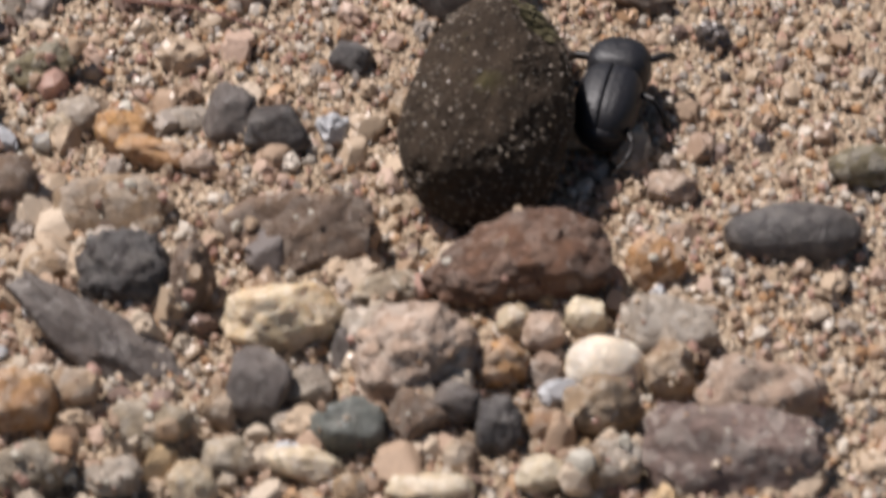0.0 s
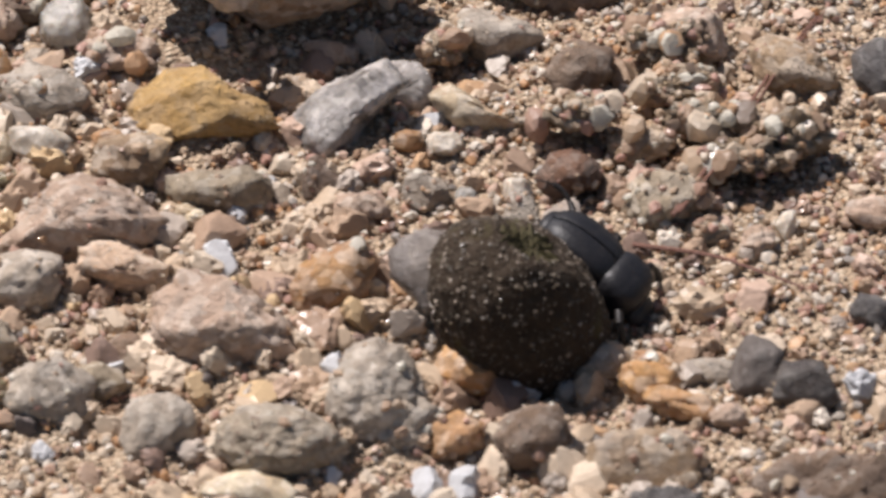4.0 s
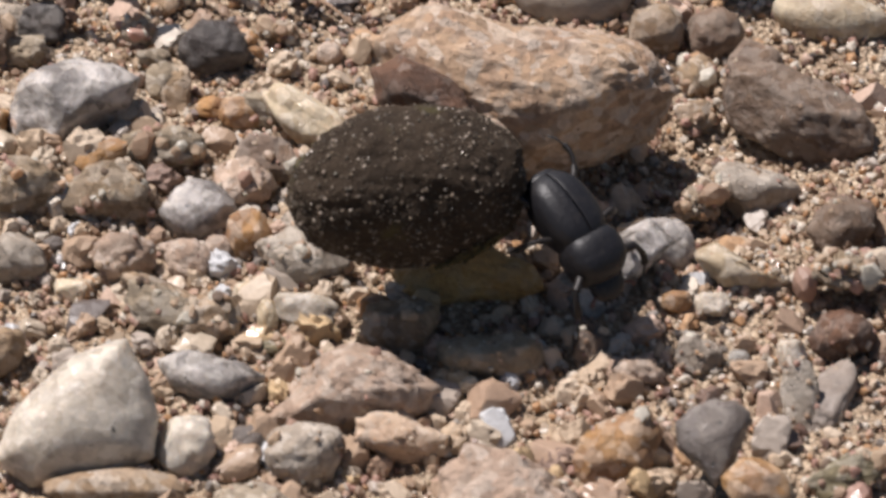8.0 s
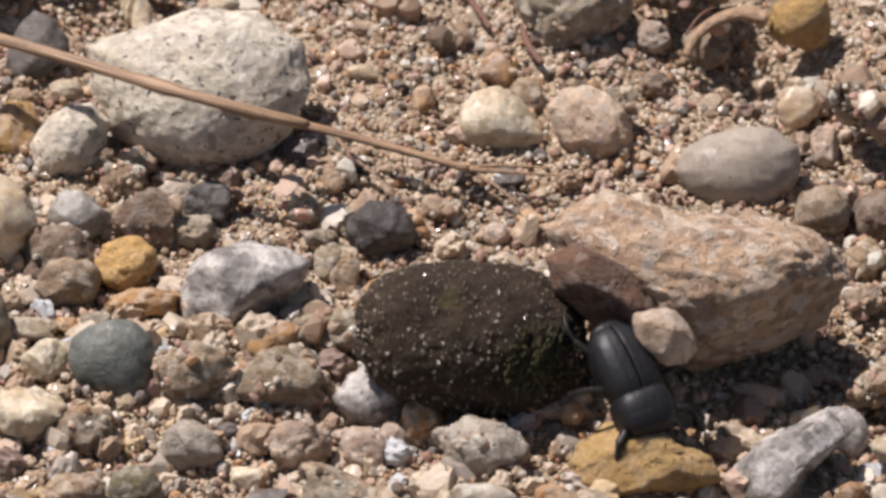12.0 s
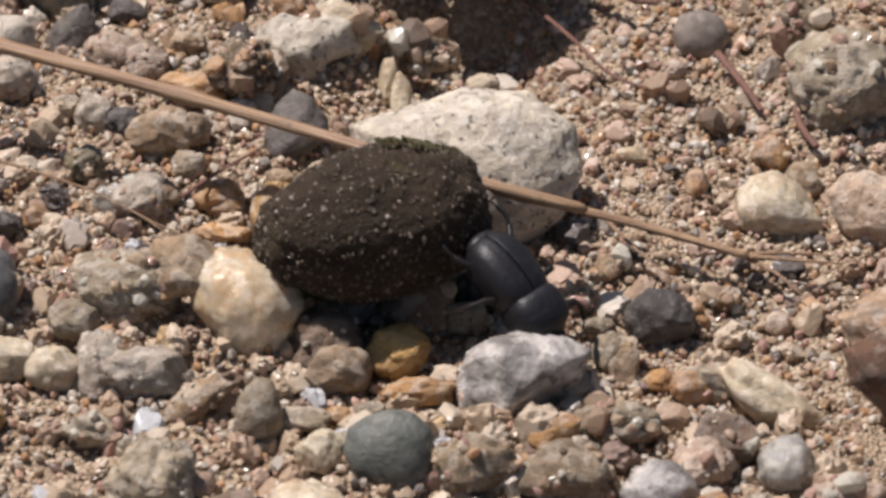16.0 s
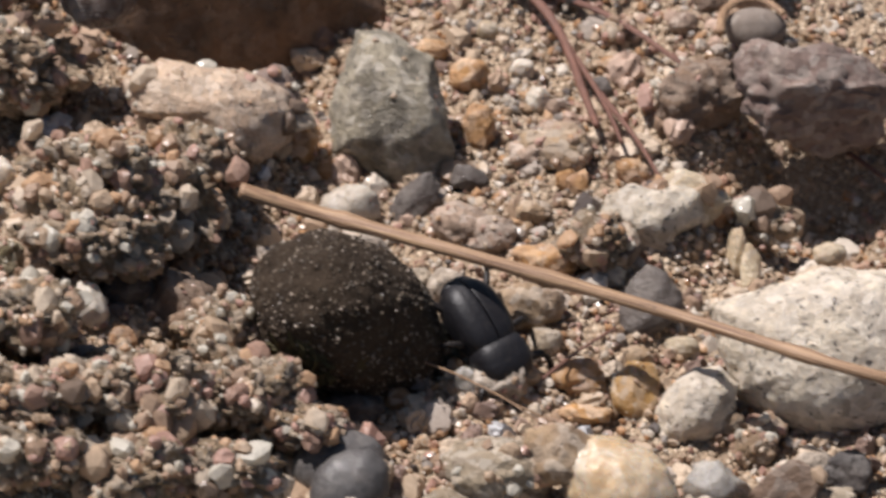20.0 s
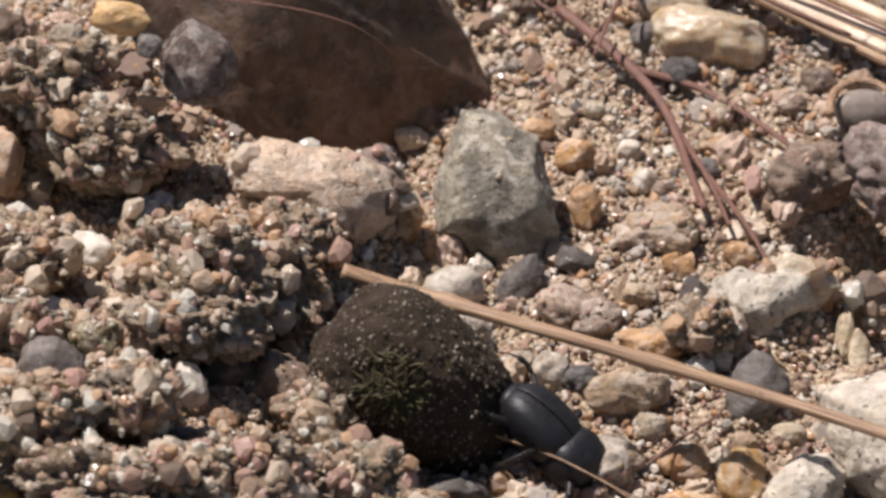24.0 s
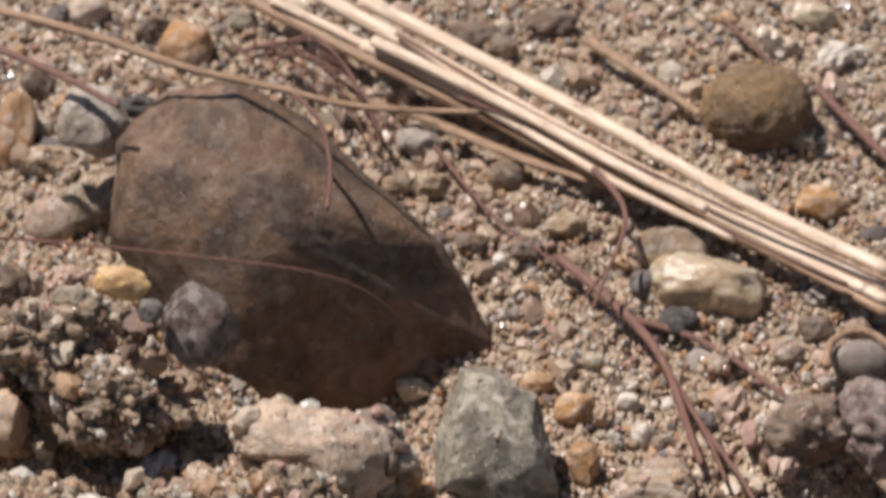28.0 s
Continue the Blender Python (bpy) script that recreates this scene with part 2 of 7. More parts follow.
def sand_mat(name, spread, rough=0.7, thin=0.0):
    """Grains: every grain one mineral colour, picked at random, with a little grit."""
    m, nodes, links, b = mat(name, rough)
    geo = nodes.new("ShaderNodeNewGeometry")
    ramp = nodes.new("ShaderNodeValToRGB")
    ramp.color_ramp.interpolation = "CONSTANT"
    e = ramp.color_ramp.elements
    while len(e) < len(spread):
        e.new(0.5)
    for k, (pos, col) in enumerate(spread):
        e[k].position, e[k].color = pos, (*col, 1)
    links.new(geo.outputs["Random Per Island"], ramp.inputs[0])
    n = grain(nodes, links, 1800, 3, 0.7)
    col = mixed(nodes, links, step(nodes, links, n, 0.3, 0.7), mixed(nodes, links, 0.25, ramp.outputs[0], (0.10, 0.065, 0.04)), ramp.outputs[0])
    links.new(col, b.inputs["Base Color"])
    rr = nodes.new("ShaderNodeMapRange")
    turn = nodes.new("ShaderNodeMath")
    turn.operation = "MULTIPLY_ADD"
    turn.inputs[1].default_value, turn.inputs[2].default_value = 37.3, 0.0
    wrap = nodes.new("ShaderNodeMath")
    wrap.operation = "FRACT"
    links.new(geo.outputs["Random Per Island"], turn.inputs[0])
    links.new(turn.outputs[0], wrap.inputs[0])
    links.new(wrap.outputs[0], rr.inputs[0])
    rr.inputs[3].default_value, rr.inputs[4].default_value = rough - 0.42, rough + 0.25
    links.new(rr.outputs[0], b.inputs["Roughness"])
    bump(nodes, links, b, ((n, 0.5, 0.00012),))
    if thin:  # quartz grains let light through
        out = next(x for x in nodes if x.type == "OUTPUT_MATERIAL")
        through_ = nodes.new("ShaderNodeBsdfTranslucent")
        links.new(col, through_.inputs[0])
        both = nodes.new("ShaderNodeMixShader")
        both.inputs[0].default_value = thin
        links.new(b.outputs[0], both.inputs[1])
        links.new(through_.outputs[0], both.inputs[2])
        links.new(both.outputs[0], out.inputs[0])
    return m


GRAIN_COLOURS = ((0.0, (0.64, 0.50, 0.36)), (0.20, (0.50, 0.36, 0.235)), (0.30, (0.66, 0.46, 0.34)), (0.41, (0.60, 0.36, 0.19)),
                 (0.49, (0.76, 0.68, 0.57)), (0.70, (0.36, 0.24, 0.16)), (0.79, (0.52, 0.32, 0.25)), (0.86, (0.42, 0.375, 0.33)),
                 (0.93, (0.21, 0.13, 0.10)), (0.965, (0.13, 0.11, 0.10)), (0.98, (0.70, 0.46, 0.33)))
GRAVEL_COLOURS = ((0.0, (0.50, 0.38, 0.265)), (0.18, (0.42, 0.295, 0.20)), (0.32, (0.60, 0.48, 0.355)), (0.45, (0.34, 0.235, 0.165)),
                  (0.56, (0.52, 0.33, 0.19)), (0.62, (0.53, 0.38, 0.29)), (0.76, (0.38, 0.32, 0.265)), (0.84, (0.66, 0.58, 0.48)), (0.91, (0.20, 0.135, 0.105)), (0.96, (0.12, 0.10, 0.09)))
CRUST_COLOURS = ((0.0, (0.62, 0.47, 0.33)), (0.20, (0.52, 0.37, 0.26)), (0.36, (0.74, 0.62, 0.48)), (0.54, (0.50, 0.33, 0.25)),
                 (0.64, (0.66, 0.44, 0.27)), (0.72, (0.76, 0.71, 0.60)), (0.86, (0.62, 0.40, 0.32)), (0.94, (0.27, 0.20, 0.15)))
SAND = sand_mat("sand_grains", GRAIN_COLOURS, 0.52, 0.36)
GRAVEL = sand_mat("fine_gravel", GRAVEL_COLOURS, 0.6, 0.12)
PALE_GRAVEL = sand_mat("pale_gravel", GRAVEL_COLOURS[:3] + tuple((t, tuple(min(0.55, 1.2 * v) for v in c)) for t, c in GRAVEL_COLOURS[3:]), 0.65, 0.12)
CRUST = sand_mat("damp_crust", CRUST_COLOURS, 0.46, 0.42)


def ground_mat():
    m, nodes, links, b = mat("damp_sand", 0.75)
    a = grain(nodes, links, 90, 5, 0.6)
    c = grain(nodes, links, 1900, kind="cell")
    hue = nodes.new("ShaderNodeSeparateColor")
    links.new(c.node.outputs["Color"], hue.inputs[0])
    col = mixed(nodes, links, step(nodes, links, a, 0.35, 0.65), (0.33, 0.24, 0.155), (0.42, 0.31, 0.205))
    col = mixed(nodes, links, step(nodes, links, hue.outputs[0], 0.5, 1.0), col, (0.58, 0.47, 0.34))
    col = mixed(nodes, links, step(nodes, links, hue.outputs[1], 0.6, 1.2), col, (0.20, 0.13, 0.08))
    col = mixed(nodes, links, step(nodes, links, c, 0.55, 0.9), col, (0.22, 0.15, 0.095))
    links.new(col, b.inputs["Base Color"])
    flip = step(nodes, links, c, 0.8, 0.0)
    bump(nodes, links, b, ((flip, 1.0, 0.0005), (grain(nodes, links, 900, 5), 0.7, 0.0005)))
    return m


GROUND = ground_mat()


def straw_mat(name, a, c, rough=0.55):
    m, nodes, links, b = mat(name, rough)
    co = nodes.new("ShaderNodeTexCoord")
    mp = nodes.new("ShaderNodeMapping")
    mp.inputs["Scale"].default_value = (1.5, 3.2, 1)
    links.new(co.outputs["UV"], mp.inputs[0])
    n = nodes.new("ShaderNodeTexNoise")
    n.inputs["Scale"].default_value, n.inputs["Detail"].default_value = 9, 5
    links.new(mp.outputs[0], n.inputs["Vector"])
    col = mixed(nodes, links, step(nodes, links, n.outputs[0], 0.42, 0.60), a, c)
    spots = step(nodes, links, grain(nodes, links, 500, 4, 0.7), 0.58, 0.72)
    col = mixed(nodes, links, spots, col, mixed(nodes, links, 0.55, col, (0.05, 0.03, 0.02)))
    links.new(col, b.inputs["Base Color"])
    bump(nodes, links, b, ((n.outputs[0], 0.7, 0.0002),))
    return m


STRAW = straw_mat("dry_straw", (0.41, 0.265, 0.150), (0.165, 0.086, 0.048))
PALE_STRAW = straw_mat("bleached_straw", (0.78, 0.63, 0.47), (0.48, 0.32, 0.20))
ROOT = straw_mat("brown_root", (0.21, 0.095, 0.062), (0.11, 0.05, 0.035), 0.6)
FIBRE = straw_mat("green_fibre", (0.070, 0.056, 0.015), (0.030, 0.024, 0.009), 0.8)


def dung_mat():
    m, nodes, links, b = mat("dung", 0.85)
    a = grain(nodes, links, 260, 6, 0.7)
    col = mixed(nodes, links, step(nodes, links, a, 0.35, 0.65), (0.030, 0.020, 0.0125), (0.056, 0.038, 0.024))
    g = step(nodes, links, grain(nodes, links, 140, 3), 0.60, 0.68)
    col = mixed(nodes, links, g, col, (0.070, 0.056, 0.024))
    links.new(col, b.inputs["Base Color"])
    b.inputs["Specular IOR Level"].default_value = 0.2
    bump(nodes, links, b, ((grain(nodes, links, 1300, 6, 0.75), 1.0, 0.0005), (grain(nodes, links, 330, 6, 0.7), 0.8, 0.0007)))
    return m


DUNG = dung_mat()
DUNG_SPECK = sand_mat("stuck_grit", ((0.0, (0.09, 0.068, 0.046)), (0.34, (0.14, 0.108, 0.074)), (0.52, (0.20, 0.155, 0.115)), (0.66, (0.06, 0.048, 0.034)), (0.94, (0.34, 0.28, 0.22))), 0.6)


def shell_mat(name, base, rough, furrow):
    """Beetle shell: black, waxy, with faint grooves and sand dust."""
    m, nodes, links, b = mat(name, rough)
    dust = step(nodes, links, grain(nodes, links, 700, 5, 0.75), 0.55, 0.85)
    dm = nodes.new("ShaderNodeMath")
    dm.operation = "MULTIPLY"
    links.new(dust, dm.inputs[0])
    dm.inputs[1].default_value = 0.25
    links.new(mixed(nodes, links, dm.outputs[0], base, (0.10, 0.08, 0.06)), b.inputs["Base Color"])
    b.inputs["Coat Weight"].default_value = 0.05
    b.inputs["Specular IOR Level"].default_value = 0.32
    b.inputs["Coat Roughness"].default_value = 0.35
    bump(nodes, links, b, ((grain(nodes, links, 1800, 4), furrow, 0.0001),))
    return m


SHELL = shell_mat("beetle_shell", (0.0105, 0.0098, 0.0115), 0.5, 0.6)
LIMB = shell_mat("beetle_limb", (0.013, 0.010, 0.009), 0.5, 0.6)


# ---- geometry helpers ----
def mesh(name, verts, faces, material, smooth=True):
    me = bpy.data.meshes.new(name)
    me.from_pydata(verts if isinstance(verts, list) else verts.tolist(), [], faces if isinstance(faces, list) else faces.tolist())
    me.materials.append(material)
    if smooth:
        me.polygons.foreach_set("use_smooth", [True] * len(me.polygons))
    me.update()
    return me


def bulk_mesh(name, verts, tris, material, smooth=False):
    """A large triangle mesh from arrays."""
    me = bpy.data.meshes.new(name)
    n, k = len(verts), len(tris)
    me.vertices.add(n)
    me.vertices.foreach_set("co", np.ascontiguousarray(verts, dtype=np.float32).ravel())
    me.loops.add(3 * k)
    me.loops.foreach_set("vertex_index", np.ascontiguousarray(tris, dtype=np.int32).ravel())
    me.polygons.add(k)
    me.polygons.foreach_set("loop_start", np.arange(0, 3 * k, 3, dtype=np.int32))
    me.polygons.foreach_set("use_smooth", np.full(k, smooth))
    me.materials.append(material)
    me.update(calc_edges=True)
    return me


def ball(level):
    """Vertices and triangles of a unit icosphere."""
    bm = bmesh.new()
    bmesh.ops.create_icosphere(bm, subdivisions=level, radius=1)
    v = np.array([x.co[:] for x in bm.verts])
    f = np.array([[x.index for x in p.verts] for p in bm.faces])
    bm.free()
    return v, f


BALLS = {k: ball(k) for k in (1, 2, 3, 4, 5, 6)}


def part(name, me, parent, label="", place=None):
    ob = new(name, me)
    ob.parent = parent
    if place is not None:
        ob.matrix_basis = place
    return tagged(ob, label)


def fractal(v, freq, octaves, seed, gain=0.5):
    off = Vector((seed * 7.31 % 97, seed * 3.17 % 89, seed * 1.73 % 83))
    return np.array([noise.fractal(Vector(p) * freq + off, gain, 2.0, octaves) for p in v.tolist()])


# ---- ground ----
SWELLS = (
    (-0.100, 0.028, 0.016, 0.0070), (-0.118, 0.020, 0.020, 0.0060), (-0.096, 0.052, 0.011, 0.0050),
    (-0.108, 0.074, 0.011, 0.0050), (-0.0295, 0.0568, 0.0105, -0.0080), (-0.080, 0.0745, 0.010, -0.0070),
    (-0.118, 0.060, 0.007, -0.0030), (0.030, -0.004, 0.010, -0.0025), (-0.068, 0.085, 0.006, -0.0030), (-0.056, 0.000, 0.018, 0.0020), (0.0235, 0.0385, 0.0055, -0.0045),
)


def relief(x, y):
    """Height of the sand in metres: low swells, hollows under overhanging stones and mounds of damp clods."""
    h = 0.0006 * np.sin(61 * x + 1.3) * np.cos(53 * y) + 0.0005 * np.sin(140 * x - 90 * y)
    for cx, cy, r, a in SWELLS:
        h = h + a * np.exp(-((x - cx) ** 2 + (y - cy) ** 2) / (r * r))
    return h


BANKS = []  # x, y, size, rise: sand washed up against the larger stones


def banked(x, y):
    """Height of the sand with the banks that lie against stones."""
    rise = np.zeros_like(x)
    for cx, cy, size, top in BANKS:
        gap = np.maximum(0, np.hypot(x - cx, y - cy) - 0.38 * size)
        rise = np.maximum(rise, top * np.exp(-(gap / (0.28 * size)) ** 2))
    return relief(x, y) + rise


def spread(lo, hi, n, far):
    """Even steps in the middle that grow outwards to the horizon."""
    core = np.linspace(lo, hi, n)
    out = (hi - lo) / n * np.cumsum(1.5 ** np.arange(1, 40))
    out = out[out < far]
    return np.concatenate([lo - out[::-1], core, hi + out])


def build_ground():
    xs, ys = spread(-0.15, 0.14, 330, 60), spread(-0.13, 0.16, 330, 60)
    gx, gy = np.meshgrid(xs, ys)
    near = np.exp(-np.maximum(0, np.hypot(gx, gy) - 0.18) / 0.05)
    gz = relief(gx, gy) * near
    core = np.hypot(gx, gy) < 0.18
    gz[core] = banked(gx[core], gy[core])
    rough = np.random.RandomState(4).normal(0, 0.00022, gx.shape)
    gz += (rough - 0.00005) * near
    v = np.stack([gx, gy, gz], -1).reshape(-1, 3)
    n, m = len(xs), len(ys)
    i = (np.arange(m - 1)[:, None] * n + np.arange(n - 1)).ravel()
    quads = np.stack([i, i + 1, i + n + 1, i + n], -1)
    tris = np.concatenate([quads[:, [0, 1, 2]], quads[:, [0, 2, 3]]])
    ob = new("ground", bulk_mesh("ground", v, tris, GROUND, True))
    tagged(ob, "pale brown damp coarse sand sheet under gravel", "sand", kind="structure")


# ---- stones ----
def grains_at(places, radii, level, rnd):
    """Vertices and triangles of angular grains at the places, each turned and worn in its own way."""
    v0, f0 = BALLS[level]
    kinds = []
    for _ in range(12):
        s = v0 * (1 + rnd.uniform(-0.2, 0.2, (len(v0), 1))) * rnd.uniform(0.6, 1.25, 3)
        for _ in range(7):
            nn = rnd.normal(size=3)
            nn /= np.linalg.norm(nn)
            s = s - nn * (np.maximum(0, s @ nn - rnd.uniform(0.52, 0.82)) * 0.93)[:, None]
        kinds.append(s)
    n = len(places)
    shape = np.array(kinds)[rnd.randint(0, 12, n)]
    q = rnd.normal(size=(n, 4))
    w, x, y, z = (q / np.linalg.norm(q, axis=1)[:, None]).T
    rot = np.array([[1 - 2 * (y * y + z * z), 2 * (x * y - z * w), 2 * (x * z + y * w)],
                    [2 * (x * y + z * w), 1 - 2 * (x * x + z * z), 2 * (y * z - x * w)],
                    [2 * (x * z - y * w), 2 * (y * z + x * w), 1 - 2 * (x * x + y * y)]]).transpose(2, 0, 1)
    v = np.einsum("nij,nvj->nvi", rot, shape) * np.asarray(radii)[:, None, None] + np.asarray(places)[:, None, :]
    f = f0[None] + (np.arange(n) * len(v0))[:, None, None]
    return v.reshape(-1, 3), f.reshape(-1, 3)


FOOT = []  # x, y, radius, top: where stones stand, for the sand around them
STYLE = {  # boxiness, coarse noise, mid noise, fine noise, facets, how near the facets cut, depth
    "round": (2.3, 0.18, 0.060, 0.018, 7, 0.80, 0.80),
    "smooth": (2.05, 0.07, 0.010, 0.002, 1, 0.92, 0.72),
    "rough": (2.5, 0.26, 0.115, 0.035, 8, 0.77, 0.80),
    "angular": (2.7, 0.20, 0.060, 0.022, 14, 0.70, 0.75),
    "flat": (3.0, 0.20, 0.080, 0.025, 9, 0.76, 0.36),
    "granite": (2.5, 0.12, 0.035, 0.010, 8, 0.80, 0.62),
    "greystone": (2.6, 0.16, 0.070, 0.025, 12, 0.74, 0.72),
    "clod": (2.2, 0.35, 0.260, 0.120, 0, 0.80, 0.85),
    "boulder": (2.4, 0.10, 0.020, 0.006, 4, 0.84, 0.75),
    "flake": (2.6, 0.14, 0.060, 0.025, 6, 0.80, 0.16),
    "ball": (2.0, 0.05, 0.040, 0.015, 0, 0.9, 0.95),
}


def stone(label, x, y, z, w, h, turn, style, rock, seed, outline=(), name="pebble", coat=0.0, broken=(), bed=48):
    """A stone with its centre at x, y, z, w by h metres broad, turned on its tilted bed. outline: radii of its broad face, round from its long end."""
    box, coarse, mid, fine, cuts, near, deep = STYLE[style]
    size = math.sqrt(w * h)
    at = np.array([x]), np.array([y])
    if 0.0062 < size < 0.0128 and style != "clod" and relief(*at)[0] > -0.0012:
        BANKS.append((x, y, size, min(0.0022, max(0.0, z - 0.12 * size - float(relief(*at)[0])))))
    elif size < 0.0046 and relief(*at)[0] > -0.0012:  # small pebbles ride up on the banks of larger stones
        up = 0.85 * float((banked(*at) - relief(*at))[0])
        y, z = y - 1.1 * up, z + up
    if outline:
        box, coarse, mid, cuts = 2.0, 0.4 * coarse, 0.6 * mid, cuts // 2
    v0, f = BALLS[6 if size > 0.017 else 5 if size > 0.0075 else 4]
    rnd = np.random.RandomState(seed)
    p = (np.abs(v0) ** box).sum(1) ** (-1 / box)
    v = v0 * p[:, None]
    v = v * (1 + coarse * fractal(v0, 1.1, 2, seed))[:, None]
    for _ in range(cuts):
        n = rnd.normal(size=3)
        n /= np.linalg.norm(n)
        d = rnd.uniform(near, near + 0.2)
        over = np.maximum(0, v @ n - d)
        v = v - n * (over * 0.93)[:, None]
    turned = (pose(0, 0, 0, bed, 0, 0) @ pose(0, 0, 0, 0, 0, -turn)).to_3x3()
    for nx, ny, nz, d in broken:  # broken faces, by the way that they look in the world
        n = np.array(turned.transposed() @ Vector((nx, ny, nz))) * np.array([0.55 * w, 0.55 * h, deep * min(size, 1.6 * h) / 2])
        n /= np.linalg.norm(n)
        over = v @ n - d
        v = v - n * (0.5 * (over + np.sqrt(over ** 2 + 0.012)) * 0.95)[:, None]
    bumps = mid * fractal(v0, 3.2, 3, seed + 5) + fine * fractal(v0, 9.0, 3, seed + 9, 0.7)
    v = v * (1 + bumps)[:, None]
    v[:, :2] /= np.abs(v[:, :2]).max(0)
    if outline:
        a = np.arctan2(v[:, 1], v[:, 0]) / (2 * math.pi) * len(outline) % len(outline)
        k = a.astype(int)
        r = np.array(outline)
        wedge = 2 * math.pi / len(r)
        fr = (a - k) * wedge
        r1, r2 = r[k % len(r)], r[(k + 1) % len(r)]
        v[:, :2] *= (r1 * r2 * math.sin(wedge) / (r1 * np.sin(fr) + r2 * np.sin(wedge - fr)))[:, None]
    v = v * np.array([0.55 * w, 0.55 * h, deep * min(size, 1.6 * h) / 2])
    ob = new(name, bulk_mesh(name, v, f, ROCK[rock], True))
    ob.matrix_basis = pose(x, y, z, bed, 0, 0) @ pose(0, 0, 0, 0, 0, -turn)
    tagged(ob, label, "pebble" if name == "pebble" else "stone", "gravel")
    if coat:
        n = int(coat * 3600 * size / 0.01 * size / 0.01 * 0.1) + 30
        pick = v[rnd.choice(len(v), n)]
        pick = pick[(pick[:, 1] + pick[:, 2] > -0.3 * h)]
        s = (1 if coat > 0.1 else 0.5) * (0.00020 + 0.00055 * rnd.rand(len(pick)) ** 1.6) * (1 + 1.3 * (rnd.rand(len(pick)) > 0.84))
        gv, gf = grains_at(0.98 * pick, s, 2, rnd)  # damp, rounded grains
        tagged(part("sand_crust", bulk_mesh("sand_crust", gv, gf, CRUST), ob, "sand grains stuck to the stone"), kind="stuff")
    FOOT.append((x, y, 0.42 * size, z + 0.25 * h))
    return ob


stone("big smooth brown boulder", -0.0881, 0.0883, 0.0057, 0.0349, 0.0218, 48, "boulder", "boulder", 334, outline=(1.26, 1.28, 1.01, 0.78, 0.83, 0.97, 1.0, 1.14, 1.28, 1.33, 1.49, 1.34), name="stone", broken=((0.35, -0.90, 0.20, 0.60),))
stone("large tan rock with a broken slanting face", 0.0158, -0.0011, 0.0077, 0.0266, 0.0160, -0.5, "angular", "tanrock", 143, outline=(0.98, 0.87, 0.76, 0.71, 1.08, 1.13, 0.82, 0.73, 0.78, 0.97, 0.91, 0.98), name="stone", broken=((-0.50, -0.84, -0.20, 0.80), (0.55, -0.80, -0.05, 0.80)))
stone("large white granite stone speckled with black", -0.0299, 0.0284, 0.0043, 0.0203, 0.0153, -0.8, "granite", "granite", 195, outline=(0.99, 1.03, 1.04, 0.93, 0.88, 1.06, 0.86, 0.86, 0.88, 1, 0.97, 1.01), name="stone")
stone("grey-green pitted stone with flat faces", -0.0684, 0.0617, 0.0039, 0.0121, 0.0152, -0.9, "greystone", "greystone", 263, outline=(0.94, 0.82, 0.76, 0.87, 1.07, 0.87, 0.94, 0.98, 0.84, 0.99, 1.03, 1.05), name="stone", coat=0.05)
stone("large smooth white quartz pebble", -0.0217, -0.0401, 0.0043, 0.0135, 0.0122, -0.9, "smooth", "white", 128, outline=(0.95, 0.97, 1.13, 0.8, 0.61, 0.61, 0.77, 1.08, 1.03, 0.77, 0.85, 1.04), name="stone")
stone("damp sandy clod of cemented grains", -0.0945, 0.0425, 0.0116, 0.0155, 0.0115, 15, "clod", "tanlump", 365, name="stone", coat=1.0)
stone("lumpy mauve-brown stone on coarse sand", -0.0283, 0.0625, 0.0046, 0.0164, 0.0101, 10, "rough", "mauve", 280, name="stone", broken=((0.2, -0.95, 0.05, 0.5),))
stone("pink-cream knobbly lump of rock", -0.0856, 0.0578, 0.0066, 0.0151, 0.0097, -0.9, "round", "pinkcream", 264, outline=(0.98, 0.92, 0.85, 0.83, 1.13, 1.14, 0.91, 0.5, 0.47, 0.59, 1.13, 1.05), name="stone", coat=0.15)
stone("damp sandy clod of cemented grains", -0.1101, 0.0685, 0.0101, 0.0148, 0.0101, 0, "clod", "tanlump", 362, name="stone", coat=1.0)
stone("dark reddish brown rough stone with pale rim", 0.0854, -0.0719, 0.0030, 0.0159, 0.0090, -8, "rough", "rust", 8, outline=(0.97, 0.92, 0.95, 0.91, 0.83, 0.86, 1.0, 0.95, 0.9, 0.74, 0.91, 1.12), name="stone", coat=0.05)
stone("damp sandy clod of cemented grains", -0.1046, 0.0627, 0.0076, 0.0148, 0.0094, 10, "clod", "tanlump", 363, name="stone", coat=1.0)
stone("large pale pink granite stone", 0.0014, -0.0332, 0.0013, 0.0158, 0.0088, -0.9, "rough", "pink", 100, outline=(0.93, 0.76, 0.84, 0.88, 0.64, 0.63, 0.72, 1.11, 1.05, 1, 1, 0.95), name="stone", coat=0.05, broken=((0.07, -0.93, -0.08, 0.84),))
stone("broad tan sandy stone", -0.0596, 0.0123, 0.0040, 0.0101, 0.0074, -0.2, "rough", "beige", 277, outline=(0.97, 1.01, 1.09, 0.98, 1, 1.05, 0.92, 0.85, 0.88, 0.94, 1.02, 1.04), name="stone", coat=0.15, broken=((0.43, -0.93, -0.08, 0.84),))
stone("translucent honey-coloured quartz pebble", -0.0486, 0.0103, 0.0037, 0.0103, 0.0108, -0.5, "round", "clear", 197, outline=(0.99, 0.9, 0.88, 0.95, 1.11, 1.15, 0.87, 0.7, 0.74, 0.99, 0.98, 0.94), name="stone")
